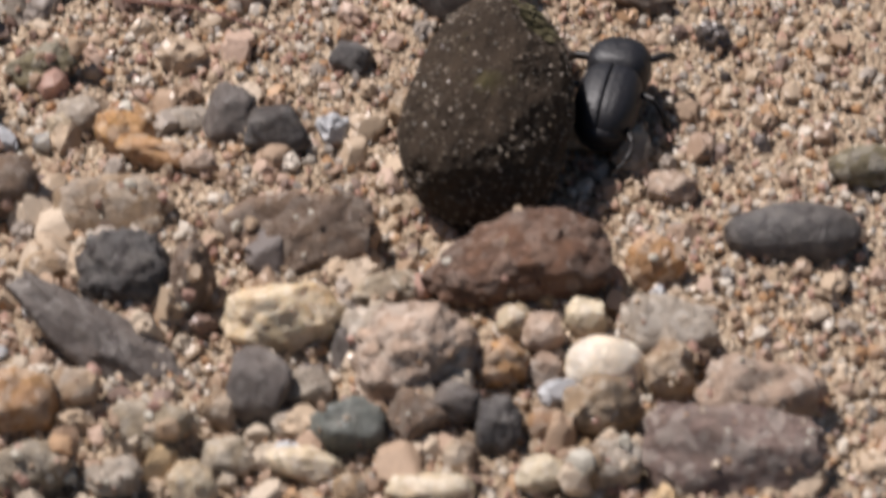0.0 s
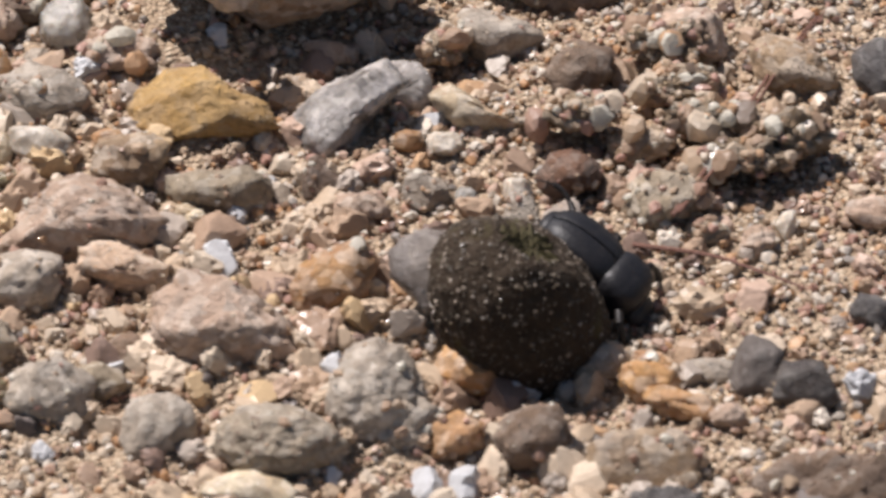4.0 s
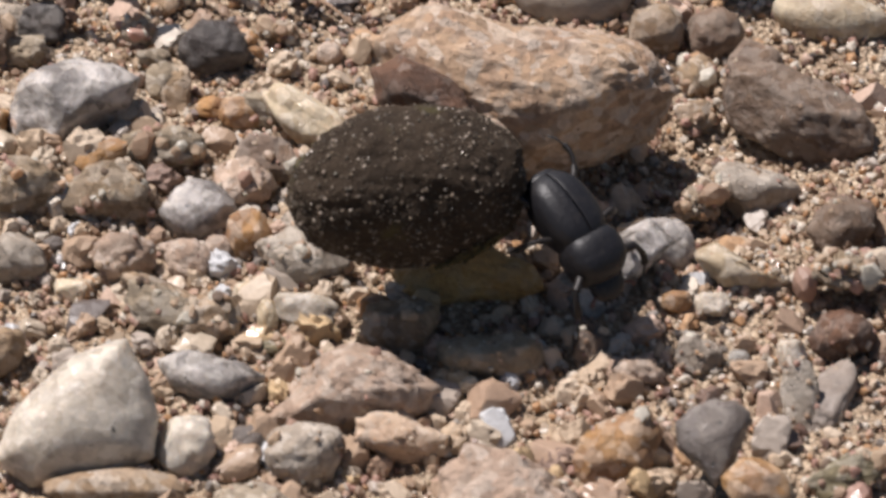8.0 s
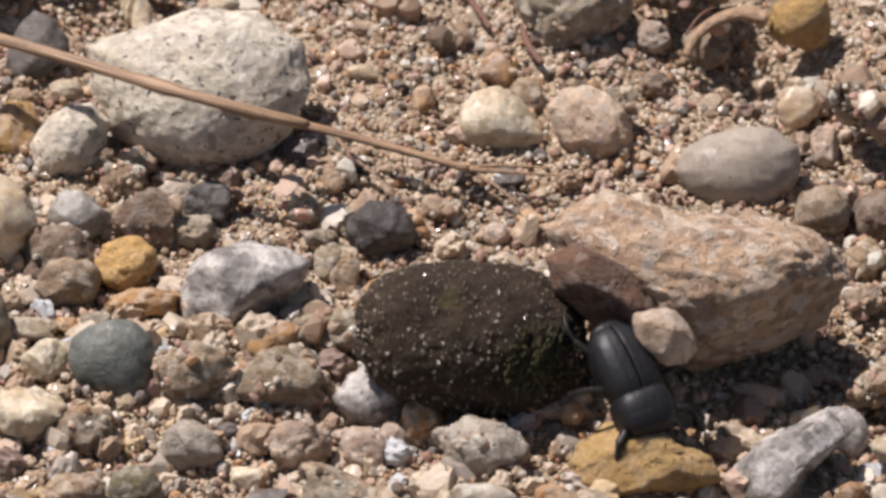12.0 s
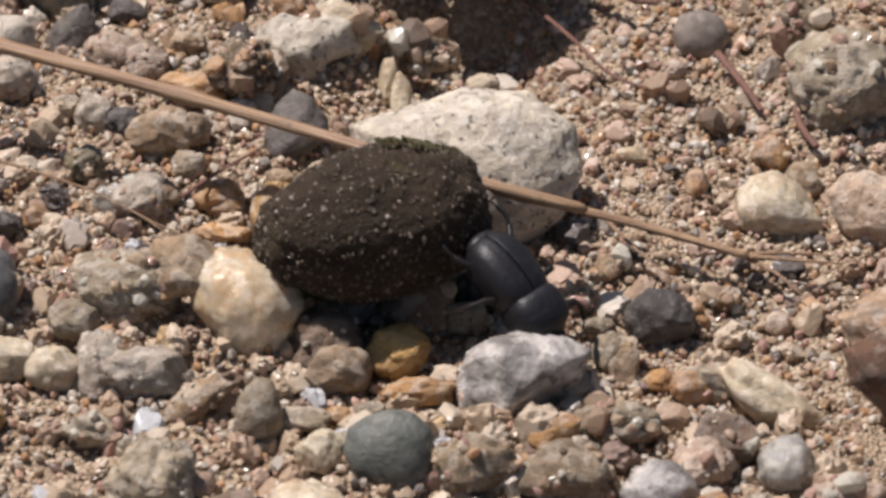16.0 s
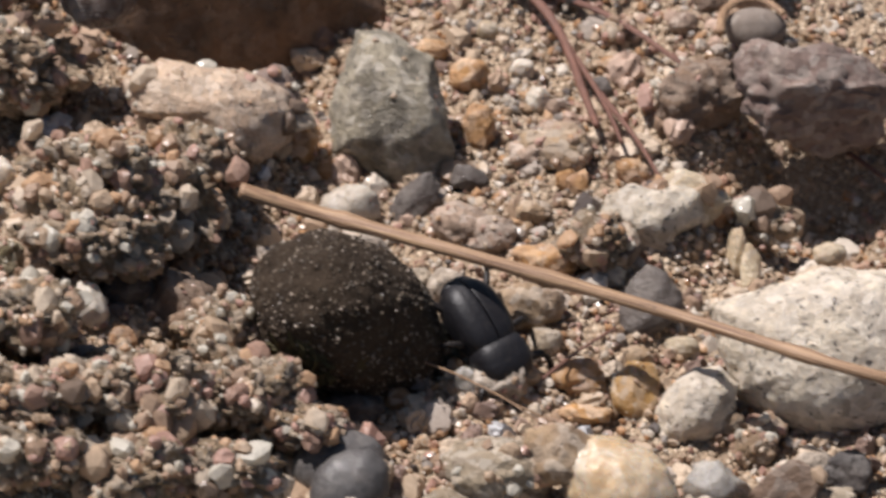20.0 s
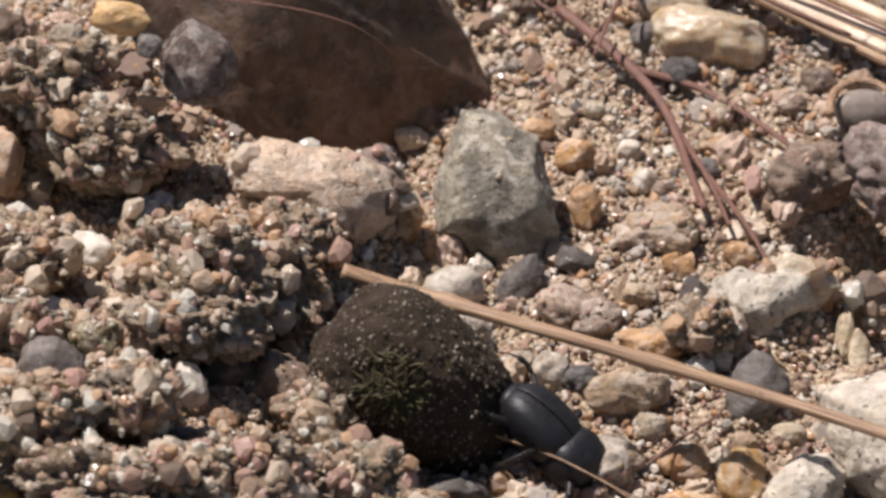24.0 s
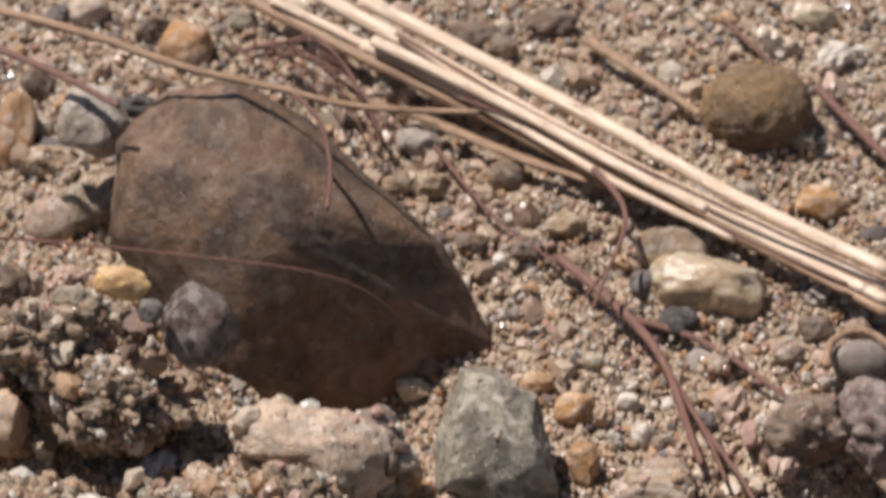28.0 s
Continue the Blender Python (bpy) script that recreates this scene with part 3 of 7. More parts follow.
stone("big pink-beige stone with grey side", 0.0155, -0.0489, 0.0033, 0.0121, 0.0091, -2.9, "rough", "pink", 73, outline=(0.87, 0.65, 0.68, 0.85, 1.1, 1.12, 0.99, 1.03, 1.09, 0.95, 0.93, 1.1), name="stone", coat=0.05, broken=((-0.05, -0.93, -0.08, 0.78),))
stone("big rough rounded sandy stone", 0.0049, 0.0432, 0.0029, 0.0114, 0.0109, -0.8, "rough", "beige", 203, outline=(1, 1.01, 0.99, 0.94, 0.99, 1.06, 0.93, 0.82, 0.92, 0.99, 1.01, 0.99), name="stone", coat=0.15, broken=((0.53, -0.93, -0.08, 0.83),))
stone("damp sandy clod of cemented grains", -0.1122, 0.0486, 0.0061, 0.0133, 0.0092, 0, "clod", "tanlump", 369, name="stone", coat=1.0)
stone("yellow ochre stone with flat broken faces", 0.0113, -0.0195, 0.0029, 0.0133, 0.0072, -2.9, "angular", "ochre", 65, outline=(0.85, 0.64, 0.69, 0.93, 1.03, 0.95, 0.93, 1.07, 1.09, 0.93, 0.97, 1.08), name="stone")
stone("white and grey marbled stone", -0.0240, 0.0025, 0.0031, 0.0115, 0.0081, -0.8, "round", "marble", 146, outline=(0.81, 1.09, 1, 0.97, 1.01, 1.06, 1, 1.1, 1.15, 0.83, 0.69, 0.72), name="stone", broken=((0.35, -0.93, -0.08, 0.72),))
stone("broad flat mauve stone", 0.1025, -0.0945, 0.0021, 0.0138, 0.0084, 5, "flat", "mauve", 34, name="stone", coat=0.05)
stone("damp sandy clod of cemented grains", -0.0957, 0.0353, 0.0120, 0.0142, 0.0078, 20, "clod", "tanlump", 366, name="stone", coat=1.0)
stone("brown stone with a rough slanting top", 0.0405, 0.0032, 0.0014, 0.0142, 0.0076, 32, "angular", "brown", 133, name="stone", coat=0.05, broken=((-0.03, -0.93, -0.08, 0.84),))
stone("damp sandy clod of cemented grains", -0.1026, 0.0125, 0.0129, 0.0149, 0.0070, 0, "clod", "tanlump", 372, name="stone", coat=1.0)
stone("big rounded brown stone", 0.0938, -0.0126, 0.0035, 0.0129, 0.0080, 5, "round", "brown", 56, name="stone", broken=((0.25, -0.93, -0.08, 0.81),))
# separate piece; its dark rust colour stands in for shade under the tan rock's ledge
stone("dark rust-brown stone added as the shaded undercut of a rock ledge", 0.0078, -0.0063, 0.0110, 0.0112, 0.0104, -0.5, "angular", "rust", 360, outline=(0.61, 0.5, 0.49, 0.54, 0.86, 1.1, 0.76, 0.56, 0.55, 0.64, 1.07, 1.03), name="stone")
stone("damp sandy clod of cemented grains", -0.0819, 0.0205, 0.0067, 0.0130, 0.0078, 10, "clod", "tanlump", 378, name="stone", coat=1.0)
stone("large dark grey pebble with rounded faces", 0.0787, -0.0351, 0.0034, 0.0108, 0.0098, -2.7, "round", "slate", 54, outline=(0.99, 0.98, 1.04, 0.97, 1.06, 1.1, 1, 0.92, 0.95, 0.91, 0.87, 1), name="stone")
stone("white sandy crusted stone half buried", -0.0422, 0.0499, 0.0030, 0.0100, 0.0064, -0.2, "flat", "cream", 271, outline=(0.98, 0.86, 0.87, 0.94, 0.65, 0.62, 0.68, 1.06, 0.99, 0.98, 0.87, 0.82), name="stone", coat=0.15)
stone("smooth oval grey-beige pebble", 0.0203, 0.0189, 0.0032, 0.0108, 0.0073, -0.8, "smooth", "oval", 142, outline=(0.99, 1.11, 1.12, 1, 0.94, 0.97, 0.98, 0.92, 0.92, 0.97, 1, 0.98), name="stone")
stone("grey-beige lumpy stone on coarse sand", 0.0283, -0.0574, 0.0031, 0.0090, 0.0094, -2.9, "rough", "grey", 74, outline=(0.93, 0.93, 1.06, 0.97, 0.98, 0.99, 0.9, 0.89, 0.9, 0.99, 1.08, 1.06), name="stone", coat=0.05, broken=((0.41, -0.93, -0.08, 0.84),))
stone("round brown earthy pellet-like stone", -0.0430, 0.1123, 0.0021, 0.0106, 0.0089, 0, "ball", "earth", 340, name="stone")
stone("dark slate slab lying aslant", 0.0514, -0.0808, 0.0023, 0.0164, 0.0057, 36, "flat", "slate", 15, name="stone")
stone("grey and white streaked quartz stone", 0.0243, -0.0194, 0.0020, 0.0104, 0.0097, -2.9, "angular", "marble", 66, outline=(0.37, 1.12, 1.13, 0.71, 0.64, 0.76, 0.98, 1.06, 1.15, 0.63, 0.37, 0.32), name="stone", broken=((0.50, -0.93, -0.08, 0.82),))
stone("large pink-beige rough stone", 0.0772, -0.0833, 0.0029, 0.0102, 0.0091, -15, "rough", "pink", 25, name="stone", coat=0.05, broken=((0.49, -0.93, -0.08, 0.79),))
stone("damp sandy clod of cemented grains", -0.0889, 0.0436, 0.0077, 0.0108, 0.0079, 30, "clod", "tanlump", 367, name="stone", coat=1.0)
stone("pinkish cream angular stone", 0.0067, 0.0254, 0.0021, 0.0081, 0.0090, -0.8, "angular", "pinkcream", 145, outline=(0.93, 0.87, 0.84, 0.91, 1.03, 1.04, 0.72, 0.56, 0.57, 0.76, 1.12, 1.12), name="stone", coat=0.05, broken=((0.39, -0.93, -0.08, 0.79),))
stone("damp sandy clod of cemented grains", -0.0911, 0.0177, 0.0102, 0.0116, 0.0071, 0, "clod", "tanlump", 373, name="stone", coat=1.0)
stone("damp sandy clod of cemented grains", -0.1083, 0.0190, 0.0153, 0.0127, 0.0064, 0, "clod", "tanlump", 371, name="stone", coat=1.0)
stone("flat tan stone with darker patches", 0.0512, -0.0642, 0.0024, 0.0106, 0.0055, -2.9, "flat", "tan", 17, outline=(0.85, 0.85, 1, 0.99, 1.09, 1.04, 0.96, 1.01, 0.95, 0.99, 1.06, 1.09), name="stone", coat=0.05)
stone("damp sandy clod of cemented grains", -0.1123, 0.0347, 0.0114, 0.0118, 0.0066, 10, "clod", "tanlump", 370, name="stone", coat=1.0)
stone("damp sandy clod of cemented grains", -0.0970, 0.0145, 0.0122, 0.0116, 0.0065, 0, "clod", "tanlump", 379, name="stone", coat=1.0)
stone("damp sandy clod of cemented grains", -0.0914, 0.0078, 0.0089, 0.0116, 0.0065, 0, "clod", "tanlump", 382, name="stone", coat=1.0)
stone("orange-tan stone with smooth faces", 0.0243, -0.0434, 0.0030, 0.0076, 0.0079, -2.9, "angular", "orange", 70, outline=(0.86, 1.07, 1.13, 0.82, 0.81, 0.89, 0.95, 0.94, 0.96, 0.93, 1.05, 1.12), name="stone", coat=0.05, broken=((0.04, -0.93, -0.08, 0.84),))
stone("dark grey-green rounded pebble", -0.0359, -0.0072, 0.0031, 0.0075, 0.0073, -0.8, "smooth", "green", 147, outline=(0.98, 1.05, 1, 0.91, 0.92, 1.01, 0.97, 0.94, 0.87, 0.91, 1.14, 1.03), name="stone")
stone("pale rounded granite pebble", -0.0015, 0.0266, 0.0022, 0.0079, 0.0064, -0.8, "round", "cream", 144, outline=(0.82, 0.75, 0.76, 0.99, 1.03, 0.96, 0.99, 1, 0.99, 0.97, 1.03, 1.07), name="stone", broken=((-0.04, -0.93, -0.08, 0.84),))
stone("damp sandy clod of cemented grains", -0.0997, 0.0077, 0.0113, 0.0109, 0.0065, 0, "clod", "tanlump", 380, name="stone", coat=1.0)
stone("pale grey flat flake of stone in sand", 0.0400, -0.0360, 0.0009, 0.0036, 0.0097, -2.9, "flake", "grey", 69, outline=(0.58, 0.93, 1.01, 0.97, 1.08, 1.1, 0.8, 0.69, 0.71, 0.93, 1.1, 0.83), name="stone", coat=0.05)
stone("damp sandy clod of cemented grains", -0.1002, 0.0210, 0.0149, 0.0099, 0.0071, 0, "clod", "tanlump", 376, name="stone", coat=1.0)
stone("damp sandy clod of cemented grains", -0.0835, 0.0283, 0.0062, 0.0095, 0.0073, 0, "clod", "tanlump", 377, name="stone", coat=1.0)
stone("cream stone with rusty pits", 0.0207, -0.0627, 0.0023, 0.0115, 0.0070, -2.9, "rough", "speckled", 93, outline=(0.94, 0.88, 0.84, 0.94, 1.13, 0.98, 0.97, 0.89, 0.89, 0.93, 1.09, 1.11), name="stone", coat=0.05, broken=((0.33, -0.93, -0.08, 0.81),))
stone("damp sandy clod of cemented grains", -0.0843, 0.0193, 0.0072, 0.0105, 0.0065, 0, "clod", "tanlump", 374, name="stone", coat=1.0)
stone("dark brown round stone under an overhang", -0.0395, 0.0653, 0.0024, 0.0085, 0.0080, 0, "rough", "brown", 279, name="stone", coat=0.05, broken=((0.47, -0.93, -0.08, 0.72),))
stone("damp sandy clod of cemented grains", -0.0831, 0.0098, 0.0073, 0.0104, 0.0065, 0, "clod", "tanlump", 383, name="stone", coat=1.0)
stone("white speckled rounded stone", -0.0415, 0.0233, 0.0018, 0.0074, 0.0078, -0.8, "round", "granite", 196, outline=(0.91, 1.13, 1.14, 0.95, 0.8, 0.79, 0.89, 1.02, 1.13, 0.87, 0.77, 0.78), name="stone", broken=((-0.05, -0.93, -0.08, 0.84),))
stone("tan stone with flat top", 0.0633, -0.0114, 0.0015, 0.0084, 0.0068, -2.9, "angular", "tan", 79, outline=(0.72, 0.66, 0.6, 0.72, 1.06, 1.15, 0.92, 0.84, 0.92, 0.92, 1.14, 1.14), name="stone", coat=0.05, broken=((0.10, -0.93, -0.08, 0.74),))
stone("translucent beige pebble on coarse sand", -0.0485, 0.0871, 0.0015, 0.0108, 0.0060, 8, "round", "clear", 303, name="stone")
stone("brown-grey tilted slab of stone in sand", 0.0678, -0.0682, 0.0020, 0.0109, 0.0058, -22, "flat", "brown", 7, name="stone", coat=0.05)
stone("dark blue-grey rounded pebble", -0.0724, 0.0109, 0.0037, 0.0065, 0.0074, -0.2, "smooth", "bluegrey", 234, outline=(1, 1.15, 1.08, 0.9, 0.88, 0.94, 0.98, 1.08, 1.05, 0.86, 0.81, 0.85), name="stone")
stone("damp sandy clod of cemented grains", -0.0902, 0.0146, 0.0091, 0.0105, 0.0059, 0, "clod", "tanlump", 381, name="stone", coat=1.0)
stone("damp sandy clod of cemented grains", -0.0871, 0.0505, 0.0081, 0.0091, 0.0068, 20, "clod", "tanlump", 368, name="stone", coat=1.0)
stone("dark sandy crust above a hollow", 0.0342, 0.0252, 0.0053, 0.0104, 0.0057, 10, "clod", "tanlump", 423, name="stone", coat=1.0)
stone("tan rounded stone on coarse sand", -0.0080, -0.0582, 0.0019, 0.0066, 0.0089, 0, "round", "tan", 105, name="stone", broken=((0.37, -0.93, -0.08, 0.73),))
stone("beige pitted stone on coarse sand", -0.0562, -0.0114, 0.0030, 0.0079, 0.0074, 0, "rough", "beige", 207, name="stone", coat=0.05, broken=((-0.05, -0.93, -0.08, 0.84),))
stone("white rounded quartz pebble with a small rusty spot", 0.0661, -0.0779, 0.0022, 0.0094, 0.0062, 5, "round", "warmquartz", 1, name="stone", broken=((0.47, -0.93, -0.08, 0.77),))
stone("cream and pale orange stone", 0.0356, -0.0183, 0.0019, 0.0093, 0.0052, -2.9, "rough", "cream", 67, outline=(0.09, 0.08, 0.11, 0.3, 1.08, 1.14, 0.8, 0.67, 0.7, 0.88, 1.07, 1.04), name="stone", broken=((0.20, -0.93, -0.08, 0.82),))
stone("tan rough stone on coarse sand", -0.0585, 0.0120, 0.0031, 0.0076, 0.0076, 0, "rough", "tan", 198, coat=0.05, broken=((0.29, -0.93, -0.08, 0.73),))
stone("dark rough stone in shadow", 0.0532, -0.0737, 0.0034, 0.0078, 0.0074, 0, "rough", "dark", 16, name="stone", broken=((0.02, -0.93, -0.08, 0.75),))
stone("damp sandy clod of cemented grains", -0.0761, 0.0176, 0.0050, 0.0106, 0.0054, 15, "clod", "tanlump", 384, name="stone", coat=1.0)
stone("damp sandy clod of cemented grains", -0.1160, 0.0684, 0.0066, 0.0081, 0.0070, 0, "clod", "tanlump", 364, name="stone", coat=1.0)
stone("grey angular stone with sandy top", 0.0362, -0.0052, -0.0002, 0.0088, 0.0055, -2.9, "angular", "grey", 80, outline=(0.98, 0.76, 0.68, 0.8, 1.06, 0.99, 0.72, 0.71, 0.78, 0.99, 0.99, 1.06), name="stone", coat=0.05, broken=((0.54, -0.93, -0.08, 0.74),))
stone("dark lumpy warty brown stone", -0.0964, 0.0670, 0.0139, 0.0069, 0.0078, 0, "round", "wart", 291)
stone("grey-brown rough stone on coarse sand", -0.1169, 0.0818, 0.0040, 0.0075, 0.0070, 0, "rough", "brown", 298, coat=0.05, broken=((0.40, -0.93, -0.08, 0.74),))
stone("round blue-grey pebble on coarse sand", -0.1081, 0.0997, 0.0107, 0.0076, 0.0069, 15, "round", "grey", 335)
stone("pink granite stone on coarse sand", 0.1048, -0.0866, 0.0018, 0.0097, 0.0054, 12, "rough", "pink", 33, name="stone", coat=0.05, broken=((0.39, -0.93, -0.08, 0.83),))
stone("beige translucent stone on coarse sand", 0.0133, -0.0289, 0.0012, 0.0098, 0.0051, -2.5, "rough", "beige", 88, outline=(0.88, 0.86, 0.91, 0.65, 0.75, 0.95, 0.93, 0.81, 0.75, 0.91, 1.13, 1.08), name="stone", coat=0.05, broken=((0.54, -0.93, -0.08, 0.80),))
stone("brown slab edge on coarse sand", 0.0645, -0.0662, 0.0022, 0.0102, 0.0051, -12, "flat", "brown", 97, name="stone", coat=0.05)
stone("tan lumpy sandy clod", -0.0207, -0.0085, 0.0017, 0.0080, 0.0065, 0, "rough", "tanlump", 158, name="stone", coat=0.15, broken=((-0.01, -0.93, -0.08, 0.78),))
stone("smooth dark grey flat pebble on coarse sand", 0.1073, -0.0670, 0.0017, 0.0104, 0.0049, 0, "smooth", "dark", 4, name="stone")
stone("dark blue-grey pebble on coarse sand", -0.0733, 0.0148, 0.0031, 0.0077, 0.0065, 0, "smooth", "bluegrey", 278, name="stone")
stone("sandy crust beside a white stone", -0.0496, 0.0433, 0.0039, 0.0085, 0.0058, 0, "clod", "tanlump", 386, name="stone", coat=1.0)
stone("grey and white granular stone", -0.0104, -0.0328, 0.0023, 0.0090, 0.0051, -0.9, "round", "marble", 129, outline=(0.96, 0.72, 0.67, 0.78, 1.02, 1.07, 0.87, 0.77, 0.77, 0.88, 1.01, 1.01), name="stone", broken=((0.55, -0.93, -0.08, 0.83),))
stone("brown-tan lumpy sandy clod", -0.0288, -0.0084, 0.0020, 0.0075, 0.0065, 0, "rough", "tanlump", 157, coat=0.15, broken=((0.30, -0.93, -0.08, 0.72),))
stone("dark grey angular stone", 0.0710, -0.0123, 0.0015, 0.0055, 0.0070, -2.9, "angular", "dark", 78, outline=(0.97, 1.08, 0.99, 1, 0.94, 1.15, 0.92, 0.82, 0.94, 0.9, 1.09, 1.05), name="stone", broken=((0.15, -0.93, -0.08, 0.83),))
stone("elongated cream stone with dark band", -0.0024, 0.0008, 0.0019, 0.0109, 0.0043, 36, "round", "cream", 162, name="stone", broken=((0.53, -0.93, -0.08, 0.81),))
stone("grey rough stone on coarse sand", 0.0010, -0.0563, 0.0012, 0.0066, 0.0071, 10, "rough", "grey", 106, coat=0.05, broken=((-0.03, -0.93, -0.08, 0.75),))
stone("smooth pinkish cream oval pebble", 0.0441, 0.0179, 0.0008, 0.0099, 0.0047, 8, "smooth", "cream", 135, name="stone")
stone("brown-pink stone on coarse sand", 0.0441, -0.0126, 0.0018, 0.0062, 0.0062, -2.9, "rough", "brown", 81, outline=(0.97, 1.08, 0.93, 0.99, 0.76, 0.76, 0.99, 1.02, 1.13, 0.94, 0.74, 0.73), coat=0.05, broken=((0.01, -0.93, -0.08, 0.83),))
stone("grey mottled stone on coarse sand", -0.0576, 0.0024, 0.0028, 0.0083, 0.0055, 0, "rough", "grey", 204, name="stone", coat=0.05, broken=((-0.02, -0.93, -0.08, 0.80),))
stone("dark grey stone wedge", 0.0322, -0.0458, 0.0065, 0.0065, 0.0074, -2.9, "angular", "slate", 71, outline=(0.67, 1.1, 1.1, 0.99, 0.94, 1.11, 0.88, 0.65, 0.63, 0.87, 0.67, 0.56), name="stone")
stone("grey-beige upright pebble on coarse sand", -0.0475, -0.0027, 0.0033, 0.0044, 0.0058, -0.2, "round", "beige", 206, outline=(0.96, 0.95, 1.08, 0.99, 0.77, 0.74, 0.82, 1.06, 0.98, 0.98, 1.09, 1.1), name="stone", broken=((0.41, -0.93, -0.08, 0.77),))
stone("grey angular stone on coarse sand", 0.0973, -0.0798, 0.0023, 0.0077, 0.0057, 10, "angular", "grey", 31, name="stone", coat=0.05, broken=((0.50, -0.93, -0.08, 0.73),))
stone("sandy crust of cemented grains", 0.0562, -0.0203, 0.0026, 0.0099, 0.0044, 15, "clod", "tanlump", 388, name="stone", coat=1.0)
stone("rounded brown stone on coarse sand", 0.0369, 0.0078, 0.0011, 0.0056, 0.0077, 0, "round", "brown", 176, broken=((0.38, -0.93, -0.08, 0.74),))
stone("damp sandy clod of cemented grains", -0.1125, 0.0161, 0.0153, 0.0080, 0.0053, 0, "clod", "tanlump", 375, name="stone", coat=1.0)
stone("dark sandy crust above a hollow", 0.0161, 0.0458, 0.0032, 0.0080, 0.0053, 0, "clod", "tanlump", 434, coat=1.0)
stone("sandy crust beside a white stone", -0.0351, 0.0517, -0.0007, 0.0089, 0.0047, 0, "clod", "tanlump", 385, name="stone", coat=1.0)
stone("brown-pink rough stone on coarse sand", 0.0416, -0.0614, 0.0022, 0.0066, 0.0055, -2.9, "rough", "brown", 18, outline=(0.9, 1, 1.15, 1, 0.93, 0.91, 0.94, 0.95, 0.91, 0.94, 0.88, 0.84), coat=0.05, broken=((0.09, -0.93, -0.08, 0.82),))
stone("beige crumbly stone out in front", 0.0565, -0.0902, 0.0017, 0.0079, 0.0052, 0, "rough", "beige", 36, name="stone", coat=0.15, broken=((0.52, -0.93, -0.08, 0.78),))
stone("beige sandy stone on coarse sand", -0.0140, -0.0245, 0.0018, 0.0093, 0.0044, 25, "rough", "beige", 172, name="stone", coat=0.15, broken=((0.18, -0.93, -0.08, 0.72),))
stone("grey blurred pebble on coarse sand", 0.0106, -0.0609, 0.0019, 0.0061, 0.0066, 0, "round", "grey", 94, broken=((0.41, -0.93, -0.08, 0.73),))
stone("dark brown gravelly pebble", -0.0881, 0.0322, 0.0059, 0.0063, 0.0063, 0, "rough", "brown", 300, coat=0.05, broken=((-0.02, -0.93, -0.08, 0.81),))
stone("cream stone speckled with rusty pits", -0.0062, -0.0487, 0.0012, 0.0076, 0.0052, 10, "rough", "speckled", 103, name="stone", coat=0.05, broken=((-0.04, -0.93, -0.08, 0.82),))
stone("sandy clod on coarse sand", 0.0518, -0.0297, 0.0015, 0.0073, 0.0054, 0, "rough", "beige", 121, coat=0.15, broken=((0.54, -0.93, -0.08, 0.78),))
stone("pink sandy clod on coarse sand", 0.0537, -0.0081, 0.0018, 0.0065, 0.0060, 0, "rough", "pink", 119, coat=0.05, broken=((0.14, -0.93, -0.08, 0.80),))
stone("translucent grey quartz stone", -0.0027, -0.0179, 0.0025, 0.0074, 0.0052, 10, "rough", "grey", 167, coat=0.05, broken=((0.47, -0.93, -0.08, 0.80),))
stone("tan ridge of stone", -0.0132, -0.0228, 0.0013, 0.0128, 0.0030, 25, "rough", "tan", 132, name="stone")
stone("dark brown shaded stone", -0.0415, 0.0073, 0.0021, 0.0067, 0.0057, 0, "rough", "brown", 443, coat=0.05, broken=((0.51, -0.93, -0.08, 0.82),))
stone("white-grey angular stone on coarse sand", -0.0727, 0.0510, 0.0013, 0.0059, 0.0042, -0.9, "angular", "white", 266, outline=(0.94, 0.92, 0.93, 0.86, 0.77, 0.78, 0.85, 0.93, 0.85, 0.99, 1.02, 1.14), broken=((0.47, -0.93, -0.08, 0.84),))
stone("grey-white faceted quartz shard", -0.0398, 0.0132, 0.0016, 0.0061, 0.0054, -0.8, "angular", "quartz", 150, outline=(0.97, 0.77, 0.78, 0.99, 1.07, 0.94, 0.97, 0.78, 0.85, 0.9, 0.82, 0.81), broken=((0.09, -0.93, -0.08, 0.73),))
stone("dark grey angular stone", 0.0646, -0.0857, 0.0018, 0.0057, 0.0066, -10, "angular", "slate", 21, broken=((-0.03, -0.93, -0.08, 0.76),))
stone("tan rounded stone on coarse sand", -0.0181, -0.0461, 0.0017, 0.0114, 0.0033, 0, "round", "tan", 131, name="stone")
stone("brown angular stone with a white tip", -0.0337, 0.0126, 0.0019, 0.0063, 0.0059, 0, "angular", "brown", 149, coat=0.05, broken=((0.17, -0.93, -0.08, 0.76),))
stone("sandy crust of cemented grains", 0.0622, -0.0214, 0.0023, 0.0084, 0.0044, -10, "clod", "tanlump", 392, name="stone", coat=1.0)
stone("pale orange block wedged against the rock", 0.0130, -0.0125, 0.0118, 0.0057, 0.0057, -0.5, "angular", "pinkcream", 361, outline=(0.73, 0.6, 0.6, 0.81, 0.96, 1.1, 0.91, 0.85, 0.8, 1, 1.15, 1))
stone("orange-pink and grey stone", 0.0364, -0.0525, 0.0017, 0.0076, 0.0047, -2.9, "rough", "orange", 75, outline=(0.83, 0.7, 0.76, 0.81, 1.06, 0.92, 0.94, 0.77, 0.78, 0.86, 1.15, 1.13), name="stone", coat=0.05, broken=((0.34, -0.93, -0.08, 0.76),))
